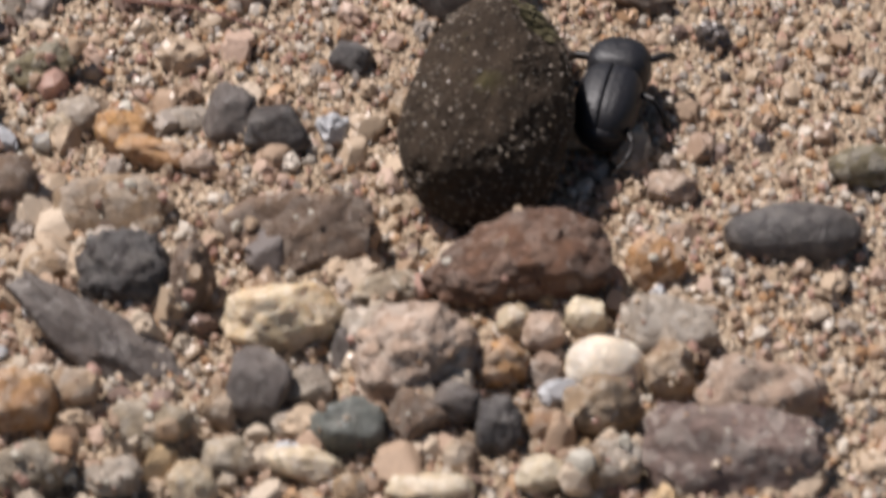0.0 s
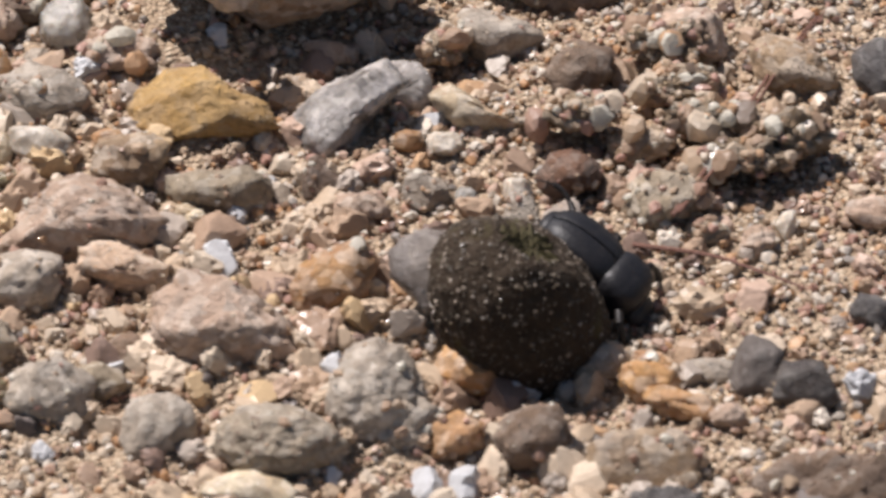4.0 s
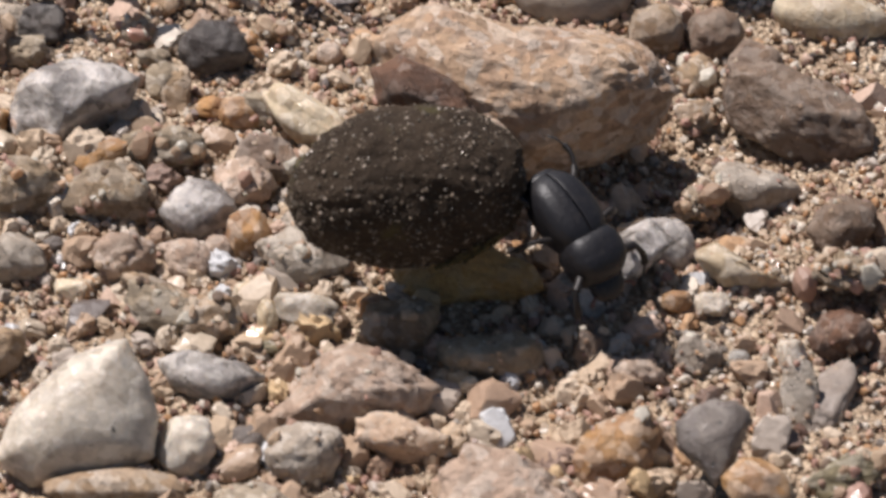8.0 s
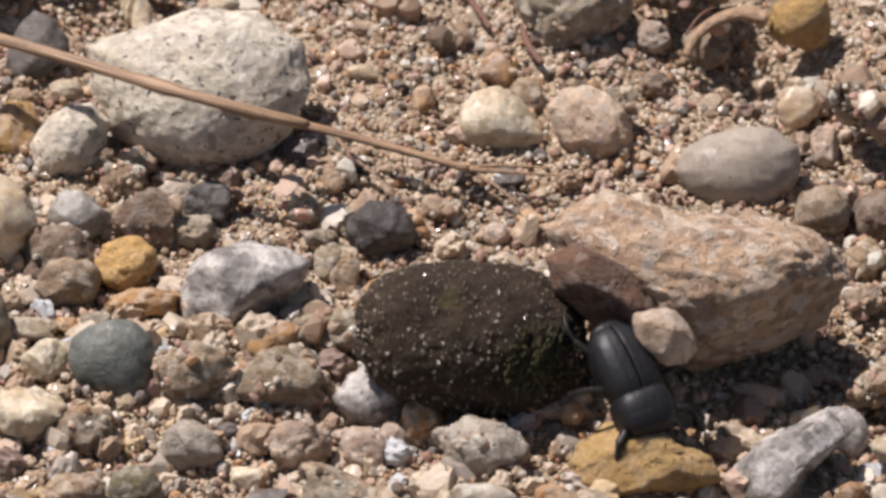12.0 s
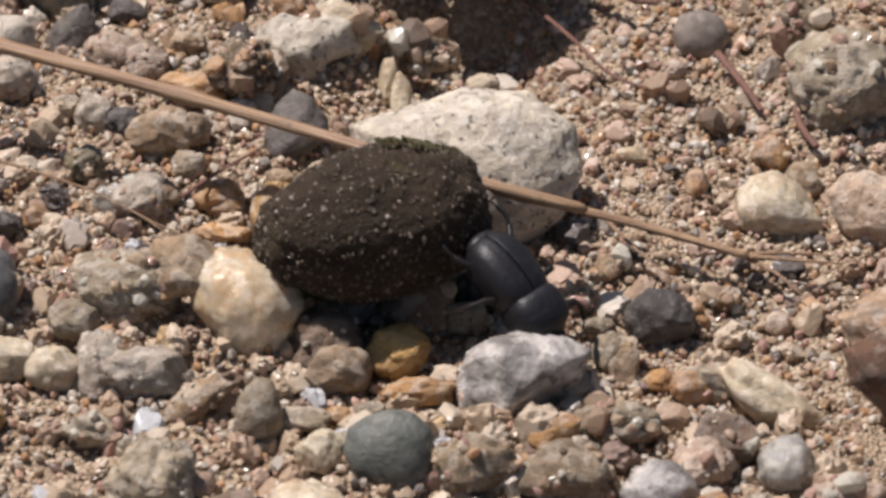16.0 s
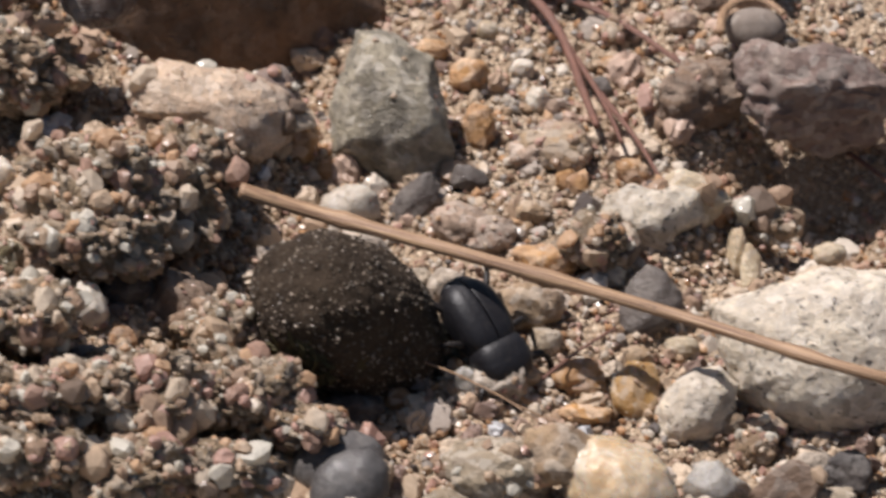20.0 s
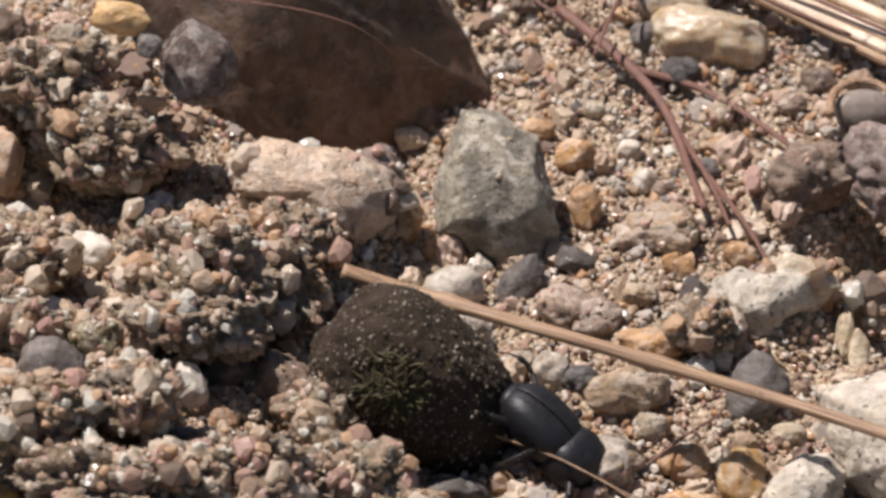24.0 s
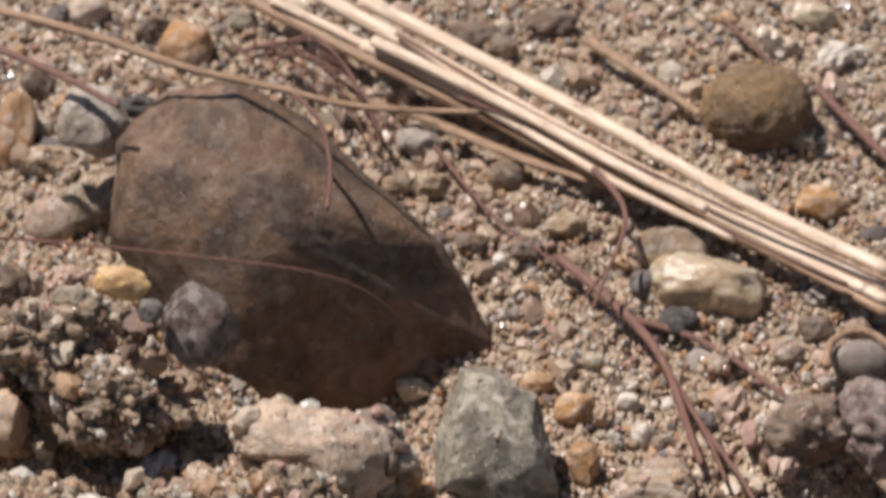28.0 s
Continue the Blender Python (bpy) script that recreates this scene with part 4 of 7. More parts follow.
stone("pinkish cream sandy stone", 0.0057, -0.0389, 0.0008, 0.0083, 0.0044, 10, "rough", "pinkcream", 488, name="stone", coat=0.05, broken=((0.02, -0.93, -0.08, 0.84),))
stone("sandy crust of cemented grains", 0.0519, -0.0097, 0.0030, 0.0080, 0.0045, 0, "clod", "tanlump", 391, name="stone", coat=1.0)
stone("grey streaked pebble on coarse sand", -0.0127, -0.0101, 0.0016, 0.0065, 0.0055, 0, "round", "marble", 159, broken=((0.54, -0.93, -0.08, 0.84),))
stone("tan flat stone leaning up", -0.0527, -0.0001, 0.0019, 0.0076, 0.0069, -0.2, "flat", "tan", 205, outline=(0.44, 1.08, 0.93, 0.59, 0.48, 0.52, 0.67, 1.12, 1.09, 0.48, 0.34, 0.33), name="stone", coat=0.05)
stone("tan pebble under straw", -0.0517, 0.0918, 0.0013, 0.0071, 0.0049, 20, "round", "tan", 351, broken=((0.28, -0.93, -0.08, 0.84),))
stone("cream crumbly stone on coarse sand", -0.0430, -0.0142, 0.0024, 0.0064, 0.0054, 0, "rough", "cream", 208, broken=((0.48, -0.93, -0.08, 0.77),))
stone("tan rounded pebble beside clear quartz", -0.0540, 0.0128, 0.0064, 0.0064, 0.0054, 0, "rough", "tan", 489)
stone("reddish brown crumbly stone", 0.0437, -0.0272, 0.0020, 0.0060, 0.0047, -2.9, "rough", "rust", 68, outline=(0.93, 1.04, 1.03, 0.96, 1.01, 0.91, 0.97, 1.01, 0.93, 0.98, 0.82, 0.92), coat=0.05, broken=((0.06, -0.93, -0.08, 0.73),))
stone("tan weathered pebble half buried in gravel", 0.0923, -0.0888, 0.0023, 0.0063, 0.0054, 0, "rough", "tan", 3, coat=0.05, broken=((0.42, -0.93, -0.08, 0.80),))
stone("pale orange angular chip", -0.1148, 0.0616, 0.0064, 0.0058, 0.0058, 20, "angular", "paleorange", 292)
stone("grey granular stone on coarse sand", -0.0023, -0.0415, 0.0013, 0.0063, 0.0053, 0, "rough", "grey", 104, coat=0.05, broken=((0.38, -0.93, -0.08, 0.82),))
stone("tan stone on coarse sand", 0.0052, -0.0258, 0.0018, 0.0064, 0.0052, 10, "rough", "tan", 89, coat=0.05, broken=((0.11, -0.93, -0.08, 0.83),))
stone("tan sandy stone on coarse sand", -0.0752, 0.0184, 0.0027, 0.0060, 0.0055, 0, "rough", "tan", 249, coat=0.15, broken=((0.49, -0.93, -0.08, 0.74),))
stone("grey-green flat faced stone", 0.0723, -0.0898, 0.0014, 0.0070, 0.0047, -5, "angular", "green", 27, name="stone", coat=0.05, broken=((0.05, -0.93, -0.08, 0.76),))
stone("dark pebble in shade", -0.0122, 0.0119, 0.0017, 0.0062, 0.0052, 0, "round", "dark", 138, broken=((0.22, -0.93, -0.08, 0.75),))
stone("tan rounded stone on coarse sand", -0.0305, -0.0287, 0.0010, 0.0073, 0.0044, -20, "round", "tan", 193, broken=((0.01, -0.93, -0.08, 0.79),))
stone("orange-brown pebble on coarse sand", 0.0459, -0.0878, 0.0024, 0.0059, 0.0054, 0, "round", "orange", 38, broken=((0.09, -0.93, -0.08, 0.77),))
stone("white sandy stone on coarse sand", -0.1065, 0.0511, 0.0040, 0.0059, 0.0054, 10, "rough", "white", 296, broken=((0.49, -0.93, -0.08, 0.83),))
stone("grey rough pebble on coarse sand", 0.0306, -0.0596, 0.0016, 0.0061, 0.0052, 0, "rough", "grey", 92, coat=0.05, broken=((-0.02, -0.93, -0.08, 0.83),))
stone("orange-cream pebble on coarse sand", -0.1166, 0.1085, 0.0018, 0.0039, 0.0079, 0, "round", "orange", 337)
stone("grey-beige pebble on coarse sand", -0.1091, 0.0961, 0.0022, 0.0061, 0.0050, 0, "round", "beige", 339, broken=((0.42, -0.93, -0.08, 0.77),))
stone("tan veined pebble on coarse sand", -0.0574, 0.0361, 0.0021, 0.0066, 0.0046, -8, "round", "tan", 199, broken=((0.00, -0.93, -0.08, 0.81),))
stone("dark grey pebble on coarse sand", -0.1078, 0.0275, 0.0118, 0.0055, 0.0055, 25, "round", "slate", 317, broken=((0.32, -0.93, -0.08, 0.79),))
stone("sandy crust of cemented grains", 0.0531, -0.0160, 0.0029, 0.0075, 0.0040, 0, "clod", "tanlump", 390, coat=1.0)
stone("purple-brown stone on coarse sand", -0.0067, -0.0040, 0.0018, 0.0056, 0.0053, 20, "angular", "brown", 161, coat=0.05, broken=((0.13, -0.93, -0.08, 0.72),))
stone("sandy crust of cemented grains", 0.0014, 0.0509, 0.0039, 0.0052, 0.0057, 0, "clod", "tanlump", 451, coat=1.0)
stone("small yellow-orange pebble on coarse sand", -0.0353, 0.0069, 0.0019, 0.0057, 0.0051, 15, "round", "ochre", 148, broken=((0.52, -0.93, -0.08, 0.84),))
stone("upright brown stone fragment", 0.0583, -0.0744, 0.0030, 0.0039, 0.0074, 10, "rough", "brown", 20, name="stone", coat=0.05, broken=((0.52, -0.93, -0.08, 0.73),))
stone("tan sandy lump on coarse sand", -0.0530, 0.0585, 0.0018, 0.0068, 0.0042, 0, "rough", "tan", 305, coat=0.15)
stone("grey split flake beside a flat flake", 0.0426, -0.0332, 0.0008, 0.0034, 0.0084, 20, "flat", "greybeige", 493, name="stone", bed=6)
stone("beige crumbly pebble on coarse sand", 0.0475, -0.0948, 0.0018, 0.0058, 0.0049, 0, "rough", "beige", 53, coat=0.15, broken=((0.42, -0.93, -0.08, 0.75),))
stone("smooth bright white quartz pebble lying in gravel", 0.0924, -0.0833, 0.0020, 0.0063, 0.0045, 0, "smooth", "milky", 2)
stone("pinkish tan stone on coarse sand", -0.0374, -0.0282, 0.0013, 0.0064, 0.0044, 0, "round", "pink", 192, broken=((0.54, -0.93, -0.08, 0.84),))
stone("pinkish sandy stone on coarse sand", -0.0089, -0.0070, 0.0017, 0.0056, 0.0050, 0, "rough", "pink", 160, coat=0.05, broken=((0.12, -0.93, -0.08, 0.77),))
stone("tan-pink granular stone on coarse sand", -0.0191, -0.0163, 0.0012, 0.0056, 0.0050, 0, "rough", "pink", 165, coat=0.05, broken=((0.43, -0.93, -0.08, 0.74),))
stone("cream-green crumbly stone on coarse sand", -0.0161, -0.0015, 0.0011, 0.0066, 0.0042, 0, "rough", "beige", 156, coat=0.15)
stone("pale grey quartz stone", 0.0282, -0.0136, 0.0002, 0.0055, 0.0050, 0, "round", "marble", 141, broken=((0.05, -0.93, -0.08, 0.82),))
stone("clear white quartz pebble", -0.0018, -0.0079, 0.0024, 0.0050, 0.0055, 0, "angular", "quartz", 163, broken=((-0.01, -0.93, -0.08, 0.83),))
stone("pinkish knobbly stone on coarse sand", 0.0033, -0.0115, 0.0023, 0.0067, 0.0040, 12, "rough", "pink", 168, coat=0.15)
stone("tan rounded stone on coarse sand", -0.0405, 0.0042, 0.0019, 0.0057, 0.0047, 0, "round", "tan", 152, broken=((0.02, -0.93, -0.08, 0.82),))
stone("grey-pink sandy stone on coarse sand", -0.0720, 0.0448, 0.0011, 0.0057, 0.0047, 0, "rough", "grey", 240, coat=0.05, broken=((0.01, -0.93, -0.08, 0.84),))
stone("sandy crust of cemented grains", 0.0586, -0.0246, 0.0024, 0.0078, 0.0034, 0, "clod", "tanlump", 389, name="stone", coat=1.0)
stone("pale cream pebble on coarse sand", 0.0184, -0.0673, 0.0013, 0.0079, 0.0033, 0, "round", "cream", 95, name="stone")
stone("brown pitted stone on coarse sand", -0.0492, -0.0148, 0.0022, 0.0059, 0.0044, -20, "rough", "brown", 209, coat=0.05, broken=((0.24, -0.93, -0.08, 0.72),))
stone("sandy crust of cemented grains", 0.0439, -0.0197, 0.0032, 0.0074, 0.0035, 0, "clod", "tanlump", 387, coat=1.0)
stone("orange-brown stone on coarse sand", 0.0356, -0.0493, 0.0052, 0.0055, 0.0047, 0, "angular", "orange", 72)
stone("brown wedge of stone", 0.0775, -0.0892, 0.0018, 0.0049, 0.0052, 0, "angular", "brown", 28, coat=0.05, broken=((0.55, -0.93, -0.08, 0.73),))
stone("white pebble on coarse sand", -0.0124, -0.0411, 0.0019, 0.0048, 0.0053, 0, "round", "white", 140, broken=((0.55, -0.93, -0.08, 0.82),))
stone("pinkish sandy clod on coarse sand", -0.0622, 0.0477, 0.0015, 0.0053, 0.0048, 0, "rough", "pink", 228, coat=0.05, broken=((0.32, -0.93, -0.08, 0.76),))
stone("grey-white pebble on coarse sand", -0.0285, -0.0164, 0.0011, 0.0055, 0.0046, 0, "round", "grey", 171, broken=((0.08, -0.93, -0.08, 0.77),))
stone("beige sandy stone on coarse sand", -0.0067, 0.0043, 0.0012, 0.0071, 0.0035, 5, "rough", "beige", 446, coat=0.15)
stone("beige sandy stone on coarse sand", -0.0998, 0.0368, 0.0088, 0.0055, 0.0045, 0, "rough", "beige", 328, coat=0.15, broken=((0.37, -0.93, -0.08, 0.78),))
stone("beige sandy stone on coarse sand", -0.0998, 0.0242, 0.0109, 0.0054, 0.0045, 0, "rough", "beige", 332, coat=0.15, broken=((0.19, -0.93, -0.08, 0.81),))
stone("pinkish sandy crust of grains", 0.0078, 0.0283, 0.0025, 0.0062, 0.0039, 10, "clod", "tanlump", 433, coat=1.0)
stone("beige crumbly stone on coarse sand", 0.0741, -0.0733, 0.0010, 0.0069, 0.0035, -10, "rough", "beige", 26, coat=0.15)
stone("round tan pebble on coarse sand", 0.0279, 0.0146, 0.0017, 0.0049, 0.0049, 0, "round", "tan", 174, broken=((-0.03, -0.93, -0.08, 0.83),))
stone("smooth grey-pink end of the knobbly rock", -0.0794, 0.0597, 0.0067, 0.0042, 0.0057, -20, "round", "mauve", 491, coat=0.15)
stone("brown-pink pebble on coarse sand", 0.0334, 0.0150, 0.0012, 0.0052, 0.0046, 0, "round", "brown", 137, broken=((0.49, -0.93, -0.08, 0.83),))
stone("tan-orange pebble on coarse sand", -0.1003, 0.1217, 0.0019, 0.0052, 0.0046, 0, "round", "orange", 336)
stone("grey speckled pebble on coarse sand", -0.0613, 0.0037, 0.0029, 0.0040, 0.0059, 0, "rough", "grey", 239, coat=0.05)
stone("cream sandy pebble on coarse sand", 0.0895, -0.0523, 0.0006, 0.0062, 0.0038, 0, "round", "cream", 60)
stone("tan rough pebble on coarse sand", 0.0977, -0.0841, 0.0019, 0.0045, 0.0052, 10, "rough", "tan", 32, coat=0.05, broken=((-0.04, -0.93, -0.08, 0.75),))
stone("dark grey angular chip on coarse sand", 0.0644, -0.0546, 0.0025, 0.0053, 0.0044, 10, "angular", "dark", 5, broken=((-0.01, -0.93, -0.08, 0.74),))
stone("black rounded pebble on coarse sand", -0.0926, 0.0330, 0.0076, 0.0048, 0.0048, 0, "round", "dark", 299, broken=((0.34, -0.93, -0.08, 0.83),))
stone("beige sandy pebble on coarse sand", -0.0179, -0.0009, 0.0011, 0.0059, 0.0039, 0, "rough", "beige", 260, coat=0.15)
stone("tan crumbly stone on coarse sand", 0.0498, -0.0218, 0.0013, 0.0062, 0.0037, -15, "rough", "tan", 85, coat=0.15)
stone("pink-white smooth pebble on coarse sand", -0.1123, 0.0950, 0.0019, 0.0050, 0.0045, -20, "smooth", "pink", 338)
stone("olive-brown smooth stone on coarse sand", 0.1137, -0.0579, 0.0011, 0.0066, 0.0034, 0, "smooth", "olive", 48)
stone("olive-grey sandy stone on coarse sand", 0.0436, -0.0441, 0.0013, 0.0062, 0.0036, -25, "rough", "olive", 124, coat=0.15)
stone("tan sandy clod on coarse sand", -0.1129, 0.1042, 0.0013, 0.0067, 0.0033, 0, "rough", "tan", 347, coat=0.15)
stone("grey pebble on coarse sand", -0.0589, 0.0266, 0.0020, 0.0047, 0.0047, 0, "rough", "grey", 232, coat=0.05, broken=((0.11, -0.93, -0.08, 0.79),))
stone("orange veined pebble on coarse sand", -0.0544, 0.0428, 0.0019, 0.0069, 0.0032, 5, "rough", "orange", 229)
stone("orange weathered stone chip", 0.0964, -0.0703, 0.0016, 0.0048, 0.0046, -30, "angular", "orange", 9, coat=0.05, broken=((0.54, -0.93, -0.08, 0.72),))
stone("tan sandy pebble on coarse sand", -0.0378, -0.0150, 0.0017, 0.0055, 0.0040, 0, "rough", "tan", 189, coat=0.15)
stone("beige blurred pebble on coarse sand", -0.0883, 0.0219, 0.0052, 0.0055, 0.0040, 0, "rough", "beige", 331, coat=0.05)
stone("dark grey pebble on coarse sand", 0.0601, -0.0526, 0.0024, 0.0042, 0.0052, 20, "round", "slate", 125, broken=((-0.05, -0.93, -0.08, 0.81),))
stone("amber translucent stone on coarse sand", -0.0467, 0.0264, 0.0013, 0.0042, 0.0052, 0, "angular", "amber", 213, coat=0.05)
stone("orange rough chip on coarse sand", 0.0511, -0.0535, 0.0016, 0.0057, 0.0038, 25, "rough", "orange", 123, coat=0.05)
stone("cream pebble on coarse sand", -0.0694, 0.0045, 0.0026, 0.0054, 0.0040, 0, "round", "cream", 237)
stone("round grey-beige pebble on coarse sand", -0.0078, 0.0526, 0.0011, 0.0048, 0.0044, 0, "smooth", "greybeige", 243)
stone("tan sandy lump on coarse sand", -0.0111, -0.0247, 0.0017, 0.0054, 0.0039, 0, "rough", "tan", 126, coat=0.15)
stone("small dark slate chip", -0.0664, 0.0522, 0.0005, 0.0060, 0.0035, -48, "flat", "slate", 267)
stone("pale grey chip under a shell rim", -0.0338, 0.0764, 0.0016, 0.0054, 0.0038, 0, "smooth", "greybeige", 394)
stone("curved tan chip on coarse sand", 0.0182, 0.0401, 0.0003, 0.0048, 0.0042, -20, "flat", "tan", 226, coat=0.05)
stone("orange crumbly stone on coarse sand", 0.0353, -0.0601, 0.0012, 0.0047, 0.0042, 0, "rough", "orange", 91, coat=0.05, broken=((0.53, -0.93, -0.08, 0.74),))
stone("beige sandy crumb on coarse sand", -0.1116, 0.0542, 0.0011, 0.0047, 0.0042, 0, "rough", "beige", 327, coat=0.15)
stone("beige crumbly stone on coarse sand", -0.0613, -0.0039, 0.0021, 0.0058, 0.0034, 0, "rough", "beige", 252, coat=0.15)
stone("orange and cream rough pebble", 0.0842, -0.0826, 0.0016, 0.0045, 0.0043, 0, "rough", "orange", 14, coat=0.05, broken=((0.46, -0.93, -0.08, 0.79),))
stone("tan stone chip on coarse sand", 0.0498, -0.0858, 0.0020, 0.0043, 0.0045, 20, "angular", "tan", 37, coat=0.05, broken=((0.17, -0.93, -0.08, 0.84),))
stone("dark rough pebble on coarse sand", -0.0282, 0.0160, 0.0016, 0.0047, 0.0041, 0, "rough", "dark", 139)
stone("small bright white pebble", -0.0028, -0.0240, 0.0018, 0.0055, 0.0035, 15, "round", "white", 169)
stone("tan blurred stone on coarse sand", -0.1084, 0.0198, 0.0108, 0.0049, 0.0039, 0, "rough", "tan", 333, coat=0.05)
stone("small orange pebble on coarse sand", -0.0082, -0.0136, 0.0017, 0.0043, 0.0044, 20, "round", "orange", 164, broken=((0.31, -0.93, -0.08, 0.74),))
stone("tan lumpy pebble on coarse sand", 0.0914, -0.0954, 0.0018, 0.0047, 0.0040, 0, "rough", "tan", 42, coat=0.15, broken=((0.46, -0.93, -0.08, 0.74),))
stone("small pale orange chip", -0.0773, 0.0601, 0.0013, 0.0040, 0.0047, 15, "angular", "orange", 265, coat=0.05)
stone("grey sandy pebble on coarse sand", -0.0040, -0.0153, 0.0018, 0.0064, 0.0029, 0, "rough", "grey", 220)
stone("orange flat sandy stone in coarse sand", 0.0537, -0.0560, 0.0017, 0.0064, 0.0029, 15, "rough", "orange", 395)
stone("pink sandy lump on coarse sand", 0.0861, -0.0436, 0.0011, 0.0043, 0.0043, 0, "rough", "pink", 61, coat=0.05, broken=((0.51, -0.93, -0.08, 0.72),))
stone("pink sandy stone on coarse sand", -0.0547, 0.0587, 0.0014, 0.0056, 0.0033, 0, "rough", "pink", 449)
stone("flat orange-tan stone on coarse sand", -0.0333, 0.0023, 0.0015, 0.0071, 0.0026, -5, "rough", "orange", 151)
stone("dark brown crumb of earth", -0.0638, 0.1278, 0.0002, 0.0054, 0.0034, 0, "rough", "brown", 478)
stone("pinkish translucent pebble on coarse sand", -0.0595, 0.0466, 0.0015, 0.0048, 0.0038, 10, "rough", "pink", 273, coat=0.05)
stone("blackish rough pebble on coarse sand", 0.0841, -0.0902, 0.0020, 0.0037, 0.0049, 0, "rough", "dark", 29)
stone("flat cream pebble on coarse sand", 0.0790, -0.0971, 0.0015, 0.0067, 0.0027, 0, "round", "cream", 44)
stone("tan rounded pebble on coarse sand", -0.1000, 0.0464, 0.0068, 0.0042, 0.0043, 10, "round", "tan", 297)
stone("dark brown crumb of earth", -0.0715, 0.1254, 0.0006, 0.0053, 0.0034, 0, "rough", "brown", 477)
stone("cream pebble on coarse sand", -0.0419, -0.0065, 0.0021, 0.0045, 0.0040, 0, "rough", "cream", 210)
stone("cream pebble on coarse sand", -0.0654, 0.0033, 0.0025, 0.0045, 0.0040, 0, "round", "cream", 238)
stone("pinkish pebble on coarse sand", -0.1130, 0.0302, 0.0091, 0.0060, 0.0030, 0, "round", "paleorange", 316)
stone("olive-grey stone on coarse sand", -0.1042, 0.0343, 0.0096, 0.0045, 0.0040, 10, "rough", "olive", 329, coat=0.05)
stone("sandy crust of cemented grains", 0.0529, -0.0151, 0.0029, 0.0060, 0.0030, 10, "clod", "tanlump", 405, coat=1.0)
stone("dark chip in sand", -0.0111, 0.0133, 0.0011, 0.0057, 0.0031, 20, "angular", "dark", 182)
stone("grey crumbly pebble on coarse sand", 0.0537, -0.0952, 0.0009, 0.0049, 0.0036, 0, "rough", "grey", 52, coat=0.05)
stone("grey pebble half buried", 0.0730, -0.0782, 0.0011, 0.0043, 0.0041, 0, "rough", "grey", 24, coat=0.05, broken=((-0.04, -0.93, -0.08, 0.72),))
stone("brown pebble on coarse sand", -0.0792, 0.0267, 0.0022, 0.0050, 0.0035, 0, "rough", "brown", 320, coat=0.05)
stone("tan sandy pebble on coarse sand", 0.0263, 0.0301, 0.0015, 0.0047, 0.0037, 0, "round", "tan", 180, coat=0.15)
stone("tan pebble on coarse sand", -0.0554, 0.0367, 0.0019, 0.0047, 0.0037, 10, "round", "tan", 274)
stone("olive-grey pebble on coarse sand", -0.0333, -0.0215, 0.0010, 0.0044, 0.0039, 0, "round", "olive", 191)
stone("cream elongated pebble on coarse sand", 0.0688, -0.0932, 0.0007, 0.0060, 0.0028, 10, "round", "cream", 40)
stone("dark grey sandy stone", -0.0719, 0.0234, 0.0017, 0.0056, 0.0030, 0, "rough", "dark", 248)
stone("sandy crust of cemented grains", 0.0329, -0.0058, 0.0002, 0.0056, 0.0030, 0, "clod", "tanlump", 393, coat=1.0)
stone("grey pebble on coarse sand", 0.0938, -0.0947, 0.0018, 0.0038, 0.0044, 0, "rough", "grey", 35, coat=0.05, broken=((-0.03, -0.93, -0.08, 0.72),))
stone("orange sandy pebble on coarse sand", -0.0370, 0.1005, 0.0002, 0.0048, 0.0034, 10, "round", "orange", 341)
stone("tan pebble on coarse sand", -0.0387, -0.0220, 0.0012, 0.0054, 0.0030, 0, "round", "tan", 190)
stone("bright orange flat chip", -0.1035, 0.0670, 0.0193, 0.0054, 0.0030, 4, "round", "brightorange", 293)
stone("pink pebble on coarse sand", -0.0133, -0.0165, 0.0012, 0.0040, 0.0040, 0, "round", "pink", 127)
stone("sandy chip on coarse sand", 0.0374, -0.0481, 0.0016, 0.0033, 0.0048, 0, "rough", "beige", 99, coat=0.15)
stone("beige pebble on coarse sand", -0.0638, 0.0102, 0.0023, 0.0045, 0.0035, 0, "round", "beige", 250)
stone("yellow-beige pebble on coarse sand", -0.1126, 0.0141, 0.0087, 0.0054, 0.0029, 0, "round", "ochre", 326)
stone("tan pebble on coarse sand", -0.1173, 0.0640, -0.0000, 0.0042, 0.0037, 0, "rough", "tan", 330, coat=0.05)
stone("dark blurred pebble on coarse sand", -0.0962, 0.0217, 0.0087, 0.0044, 0.0035, 0, "round", "slate", 314)
stone("pinkish sandy clod on coarse sand", -0.0529, 0.0606, 0.0014, 0.0048, 0.0032, 0, "rough", "pink", 281)
stone("pale yellow quartz chip", 0.0909, -0.0771, 0.0015, 0.0037, 0.0041, 20, "angular", "cream", 10)
stone("small beige stone on coarse sand", -0.0297, 0.0123, 0.0014, 0.0047, 0.0032, 0, "rough", "beige", 436)
stone("grey sandy stone on coarse sand", -0.0582, 0.0290, 0.0016, 0.0047, 0.0032, 0, "rough", "grey", 448)
stone("yellowish blurred pebble on coarse sand", -0.1040, 0.0198, 0.0103, 0.0049, 0.0030, 0, "round", "ochre", 315)
stone("elongated cream pebble on coarse sand", 0.0600, -0.0956, 0.0007, 0.0036, 0.0040, -40, "round", "cream", 50)
stone("small beige pebble on coarse sand", 0.0465, -0.0709, 0.0017, 0.0043, 0.0033, 0, "round", "tan", 19)
stone("tan pebble in shade", 0.0753, -0.0508, 0.0016, 0.0043, 0.0033, 0, "round", "tan", 64)
stone("small beige pebble on coarse sand", 0.0050, -0.0530, 0.0002, 0.0043, 0.0033, 0, "round", "beige", 112)
